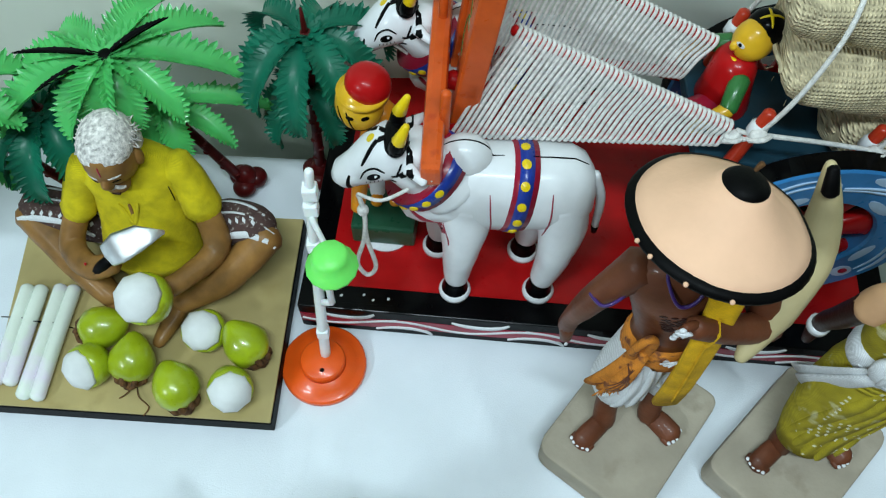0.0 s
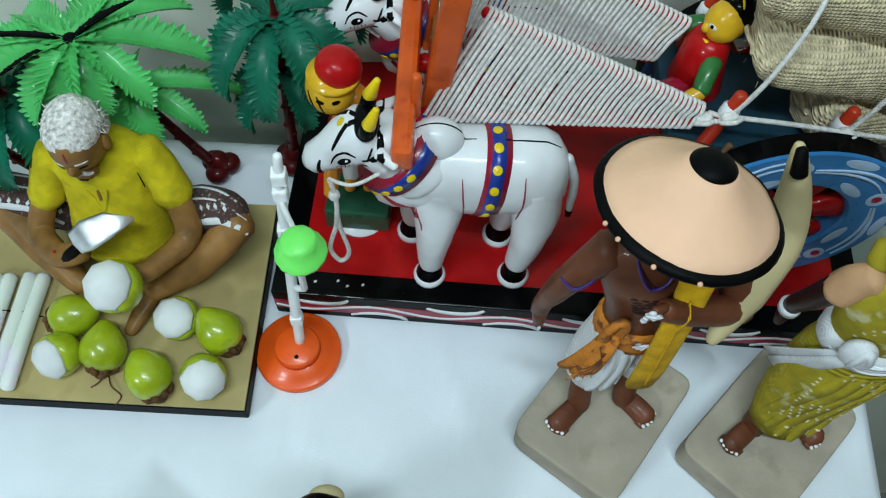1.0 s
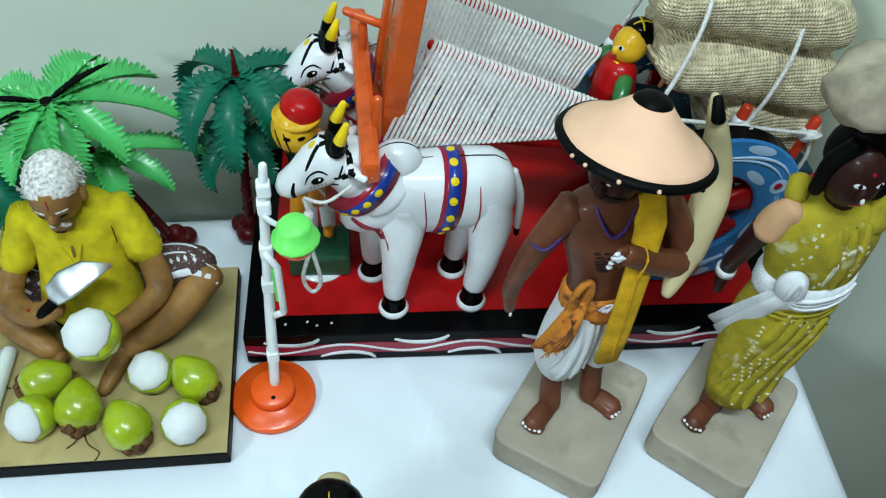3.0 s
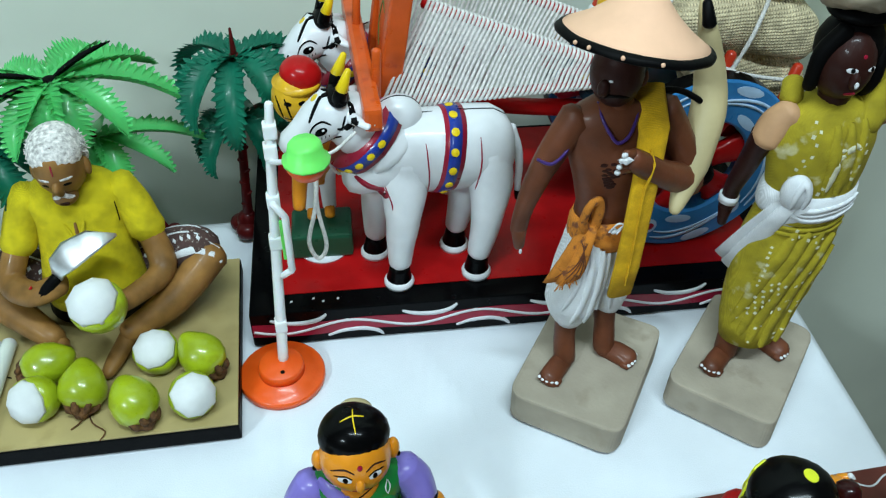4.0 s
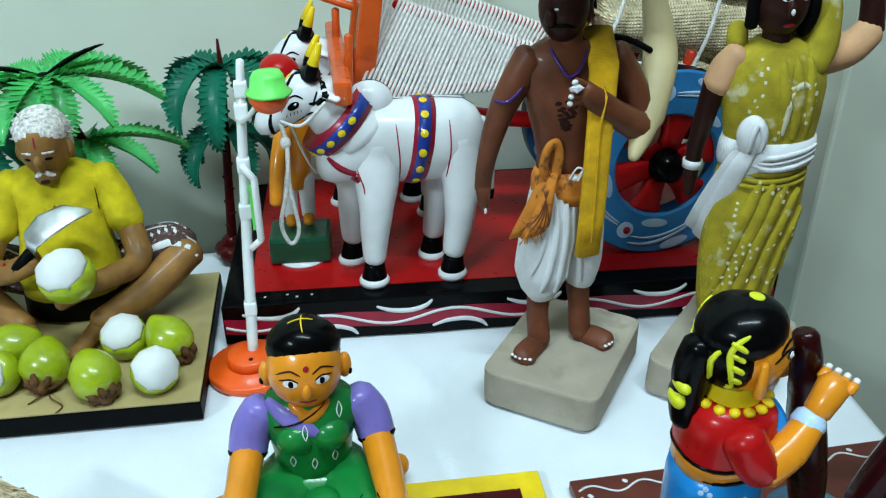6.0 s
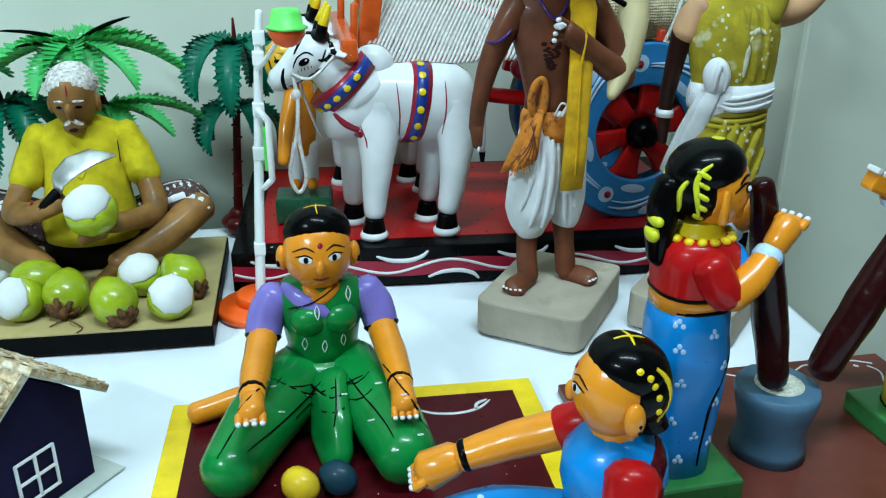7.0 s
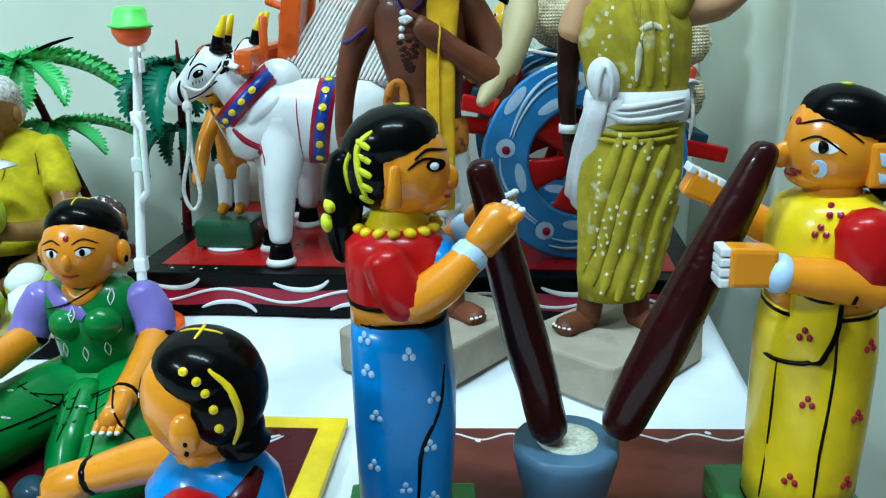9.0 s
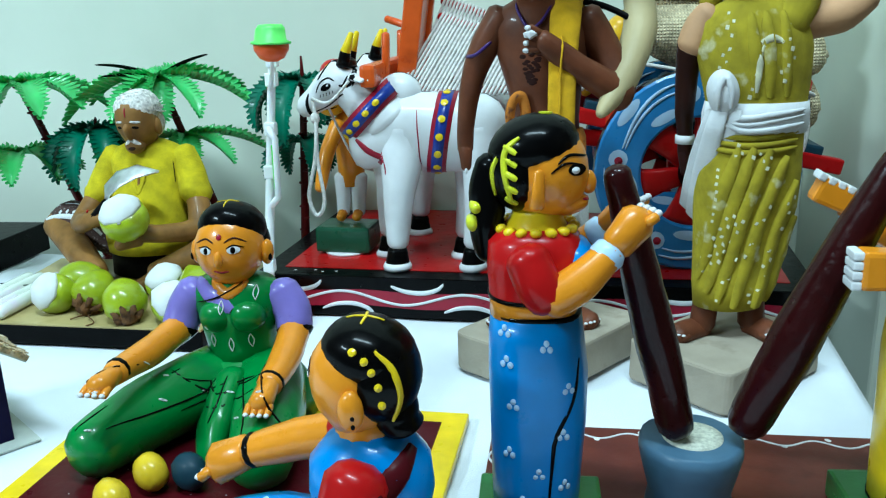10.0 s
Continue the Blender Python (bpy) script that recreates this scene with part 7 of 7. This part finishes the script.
def build_yellow_doll():
    s = Sculpt()
    X, Y = 0.313, -0.013
    s.box((X - 0.004, Y + 0.0, T + 0.0075), (0.064, 0.06, 0.015), BASEGREEN, bevel=0.002)
    B = T + 0.015
    s.stack(X, Y, [(B, 0.0252, 0.0245), (0.04, 0.0258, 0.025), (0.07, 0.0262, 0.0255), (0.1, 0.0265, 0.0255), (0.115, 0.0252, 0.0245), (0.122, 0.0242, 0.0238)], YELLOW, power=0.85)
    s.stack(X, Y, [(B - 0.0002, 0.0256, 0.0249), (B + 0.0014, 0.0256, 0.0249)], BLACK, power=0.85)
    s.stack(X, Y, [(0.119, 0.0236, 0.0232), (0.132, 0.0236, 0.0232)], SKIN, power=0.85)
    s.stack(X, Y, [(0.1195, 0.0246, 0.0241), (0.1212, 0.0246, 0.0241)], BLACK, power=0.85)
    s.stack(X, Y, [(0.13, 0.0242, 0.0238), (0.14, 0.0255, 0.025, -0.001), (0.155, 0.0252, 0.0255, -0.001), (0.165, 0.0225, 0.0235), (0.17, 0.015, 0.0155)], YELLOW, power=0.85)
    # drape panel that falls across the front of the waist
    s.stroke([(X - 0.012, -0.2, 0.133), (X - 0.011, -0.2, 0.12), (X - 0.016, -0.2, 0.105)], (0, 1, 0), 0.02, YELLOW, lift=0.0014, taper=False)
    s.tube([(X, Y, 0.166), (X, Y, 0.177)], [0.0125, 0.0118], SKIN)
    s.ball((X - 0.0005, Y, 0.1925), (0.0232, 0.0182, 0.0238), SKIN)
    s.ball((X - 0.0238, Y, 0.1885), (0.0048, 0.0032, 0.006), SKIN, turn=(0, 20, 0))
    s.ball((X - 0.009, Y, 0.179), (0.0125, 0.0115, 0.0078), SKIN)
    s.ball((X + 0.004, Y, 0.2035), (0.0218, 0.0188, 0.0138), BLACK, turn=(0, 14, 0))
    s.ball((X + 0.0125, Y, 0.1915), (0.0128, 0.0168, 0.0205), BLACK)
    s.ball((X + 0.022, Y, 0.176), (0.006, 0.009, 0.011), BLACK)
    for sg in (-1, 1):
        D = (0, -sg, 0)
        y = Y + sg * 0.1
        s.box((X + 0.0125, Y + sg * 0.0158, 0.1855), (0.0115, 0.006, 0.02), SKIN, bevel=0.0018)
        for z in (0.1888, 0.1808):
            s.dabs([((X + 0.0128, y, z), 0.0046, 0.0028)], D, LIGHTBLUE, seg=4, up=(0.7, 0, 0.7))
        s.dabs([((X - 0.0128, y, 0.1945), 0.0062, 0.0026)], D, WHITE)
        s.dabs([((X - 0.0135, y, 0.1946), 0.0026, 0.0026)], D, BLACK, lift=0.0008)
        s.stroke([(X - 0.0205, y, 0.196), (X - 0.0145, y, 0.1985), (X - 0.004, y, 0.192)], D, 0.0012, BLACK)
        s.stroke([(X - 0.0205, y, 0.2025), (X - 0.011, y, 0.2045), (X + 0.003, y, 0.196)], D, 0.0013, BLACK)
        s.dabs([((X - 0.0135, y, 0.1855), 0.0034, 0.004)], D, LIGHTBLUE)
        s.dabs([((X - 0.0148, y, 0.1855), 0.0018, 0.0024)], D, SKIN, lift=0.0008)
        s.stroke([(X - 0.0225, y, 0.1825), (X - 0.0185, y, 0.1828)], D, 0.0022, CRIMSON)
    s.stroke([(X - 0.2, Y - 0.006, 0.1805), (X - 0.2, Y, 0.1795), (X - 0.2, Y + 0.006, 0.1805)], (1, 0, 0), 0.0022, CRIMSON)
    s.dabs([((X + 0.001, Y, 0.3), 0.0036, 0.0028)], (0, 0, -1), HAIRY)
    s.dabs([((X - 0.2, Y - 0.004, 0.2035), 0.0016, 0.0016)], (1, 0, 0), CRIMSON)
    # sleeves, arms
    for sg in (-1, 1):
        y = Y + sg * 0.0225
        s.tube([(X + 0.004, y, 0.16), (X + 0.0055, y + sg * 0.003, 0.148), (X + 0.0065, y + sg * 0.003, 0.139)], [0.0128, 0.0132, 0.011], RED)
    y = Y - 0.028
    s.tube([(X + 0.0115, y, 0.1355), (X - 0.006, y - 0.001, 0.139), (X - 0.032, y + 0.001, 0.1425)], [0.0092, 0.0088, 0.0075], SKIN)
    s.tube([(X - 0.0295, y + 0.001, 0.1421), (X - 0.0325, y + 0.001, 0.1426)], 0.0086, LIGHTBLUE, seg=12)
    s.box((X - 0.0425, y + 0.003, 0.1455), (0.019, 0.013, 0.0165), SKIN, bevel=0.002)
    for i in range(4):
        s.box((X - 0.0535, y + 0.0035, 0.1392 + 0.0042 * i), (0.0042, 0.012, 0.0037), WHITE, bevel=0.0009)
    y = Y + 0.026
    s.tube([(X + 0.013, y, 0.139), (X - 0.015, y + 0.002, 0.146), (X - 0.04, y, 0.16)], [0.0092, 0.0088, 0.0072], SKIN)
    s.tube([(X - 0.0355, y, 0.1575), (X - 0.039, y, 0.1595)], 0.0084, LIGHTBLUE, seg=12)
    s.box((X - 0.048, y, 0.1665), (0.018, 0.012, 0.0125), SKIN, turn=(0, 25, 0), bevel=0.002)
    for i in range(4):
        s.box((X - 0.0543 + 0.0042 * i, y - 0.0005, 0.1755 - 0.002 * i), (0.0036, 0.0115, 0.0036), WHITE, turn=(0, 25, 0), bevel=0.0008)
    # lines and dot groups
    D = (0, 1, 0)
    s.stroke([(X - 0.002, -0.2, 0.136), (X - 0.003, -0.2, 0.115), (X - 0.01, -0.2, 0.103), (X - 0.021, -0.2, 0.1), (X - 0.0255, -0.2, 0.1)], D, 0.0018, BLACK, lift=0.0019)
    s.stroke([(X - 0.001, -0.2, 0.12), (X - 0.002, -0.2, 0.08), (X - 0.004, -0.2, 0.03)], D, 0.0016, BLACK)
    s.stroke([(X - 0.0225, -0.2, 0.1), (X - 0.0228, -0.2, 0.06), (X - 0.0232, -0.2, 0.03)], D, 0.0014, BLACK)
    s.stroke([(X - 0.0235, -0.2, 0.134), (X - 0.012, -0.2, 0.129), (X + 0.002, -0.2, 0.129)], D, 0.0014, BLACK)
    spots = []
    for u, z in ((-0.015, 0.114), (-0.013, 0.158), (-0.008, 0.166), (0.015, 0.108), (-0.011, 0.083), (0.013, 0.076), (-0.014, 0.045), (0.012, 0.044)):
        spots += [((X + u, -0.2, z + 0.0018), 0.0013, 0.0015), ((X + u - 0.0019, -0.2, z - 0.0012), 0.0013, 0.0015), ((X + u + 0.0019, -0.2, z - 0.0012), 0.0013, 0.0015)]
    s.dabs(spots, D, CRIMSON, lift=0.0008)
    for v in s.bm.verts:
        if v.co.z > T + 0.0149:
            if v.co.x > 0.287:
                v.co.x = 0.287 + (v.co.x - 0.287) * 0.94
            v.co.y = Y + (v.co.y - Y) * 0.95
    lower_head(s, 0.172, 0.99, (X - 0.006, Y), 0.003)
    s.wobble(0.0008, 48)
    return s.done("standing_doll", None, "painted wooden doll in yellow sari with red sleeves", "doll")


build_yellow_doll()


def build_mortar():
    t = thing("toy_mortar", (0.203, -0.012, T), "slate-blue painted wooden mortar with pale grain", "toy mortar")
    s = Sculpt()
    s.stack(0.203, -0.012, [(T, 0.0225, 0.0225), (0.014, 0.0215, 0.0215), (0.026, 0.0195, 0.0195), (0.038, 0.0225, 0.0225), (0.048, 0.0245, 0.0245), (0.053, 0.0242, 0.0242), (0.0535, 0.0225, 0.0225)], SLATE, seg=26)
    s.wobble(0.0008, 90)
    part("bowl", s, t)
    s = Sculpt()
    s.stack(0.2035, -0.012, [(0.05, 0.0145, 0.0145), (0.0542, 0.0142, 0.0142), (0.0546, 0.008, 0.008)], CREAMG, seg=26)
    part("grain", s, t, "pale ground grain")


build_mortar()


def build_pestle(a, b, radii, label):
    s = Sculpt()
    a, b = Vector(a), Vector(b)
    s.tube([a + (b - a) * f for f in (0, 0.3, 0.65, 1)], radii, PESTLE, seg=10)
    s.wobble(0.0007, 110, a.x * 20)
    s.done("toy_pestle", None, label, "toy pestle", "toy pestles")


build_pestle((0.1635, -0.022, 0.184), (0.195, -0.017, 0.0605), [0.0062, 0.0085, 0.01, 0.0085], "dark maroon wooden pestle standing in the mortar")
build_pestle((0.2785, -0.021, 0.189), (0.2265, -0.017, 0.063), [0.0062, 0.0095, 0.0115, 0.0095], "dark maroon wooden pestle leaning on the mortar rim")


# ---- toy house and the neighbouring black base ----
def build_house():
    t = thing("toy_house", (-0.24, 0.06, 0), "toy card house, indigo walls and straw thatch", "toy house")
    c = Vector((-0.197, 0.06, 0))
    g = Vector((-0.63, -0.77, 0))
    r = Vector((-0.77, 0.63, 0))
    W, L, H, A = 0.066, 0.075, 0.058, 0.084
    up = Vector((0, 0, 1))
    s = Sculpt()
    k = s.slot(INDIGO)
    q = [c, c + g * W, c + g * W + up * H, c + g * W / 2 + up * A, c + up * H]
    f0 = [s.bm.verts.new(p) for p in q]
    f1 = [s.bm.verts.new(p + r * L) for p in q]
    s.bm.faces.new(f0), s.bm.faces.new(f1[::-1])
    for i in range(5):
        s.bm.faces.new((f0[i], f1[i], f1[(i + 1) % 5], f0[(i + 1) % 5]))
    part("wall", s, t)
    for sg, e0, e1 in ((0, c + up * H, -g), (1, c + g * W + up * H, g)):
        s = Sculpt()
        ridge = c + g * W / 2 + up * (A + 0.002) - r * 0.006
        slope = ((e0 + up * 0.002 - r * 0.006) - ridge)
        tip = ridge + slope * 1.38
        n = slope.cross(r).normalized()
        if n.z < 0:
            n = -n
        for th, m in ((0.0012, CARD), (0.0035, THATCH)):
            off = n * (0.0 if m == CARD else 0.0013)
            a = [ridge + off, tip + off + up * (0.001 if m == CARD else 0.0006)]
            ln = L + 0.012
            v0 = [a[0], a[1], a[1] + r * ln, a[0] + r * ln]
            lo = [s.bm.verts.new(p) for p in v0]
            hi = [s.bm.verts.new(p + n * th) for p in v0]
            kk = s.slot(m)
            fs = [s.bm.faces.new(lo[::-1]), s.bm.faces.new(hi)] + [s.bm.faces.new((lo[i], lo[(i + 1) % 4], hi[(i + 1) % 4], hi[i])) for i in range(4)]
            for f in fs:
                f.material_index = kk
        for i in range(150):
            p = ridge + slope * random.uniform(0.02, 1.33) + r * random.uniform(0.0, L + 0.01) + n * 0.0052
            d = (slope.normalized() * random.uniform(-1, 1) + r * random.uniform(-1, 1)).normalized() * 0.006
            s.tube([p - d, p + d + n * 0.001], 0.0006, THATCH, seg=4)
        part("roof_slope", s, t, "straw thatch on grey card")
    n = g.cross(up).normalized()
    if n.dot(r) > 0:
        n = -n
    s = Sculpt()
    o = c + g * 0.036 + up * 0.024 + n * 0.0008
    for u in (-0.012, 0, 0.012):
        s.tube([o + g * u - up * 0.013, o + g * u + up * 0.013], 0.0011, WHITEP, seg=6)
    for v in (-0.013, 0.0, 0.013):
        s.tube([o - g * 0.012 + up * v, o + g * 0.012 + up * v], 0.0011, WHITEP, seg=6)
    part("window_frame", s, t, "white plastic window lattice")
    s = Sculpt()
    e = [c - r * -0.0 + g * -0.012 - r * 0.012, c + g * (W + 0.012) - r * 0.012, c + g * (W + 0.012) + r * (L + 0.01), c - g * 0.012 + r * (L + 0.01)]
    s.slab([(p.x, p.y) for p in e], 0.0, 0.0012, CARD, bevel=0)
    part("card_base", s, t, "pale card base")


build_house()

s = Sculpt()
s.slab([(-0.72, 0.415), (-0.436, 0.405), (-0.43, 0.5), (-0.715, 0.51)], 0.0, 0.032, BLACK, bevel=0.0015)
wv = [(-0.7 + 0.26 * i / 40, 0.2, 0.0155 + 0.004 * math.sin(i * 0.5)) for i in range(41)]
s.stroke(wv, (0, 1, 0), 0.003, WHITE, taper=False)
s.done("toy_base_board", None, "black painted toy base with white wave strokes", "board")
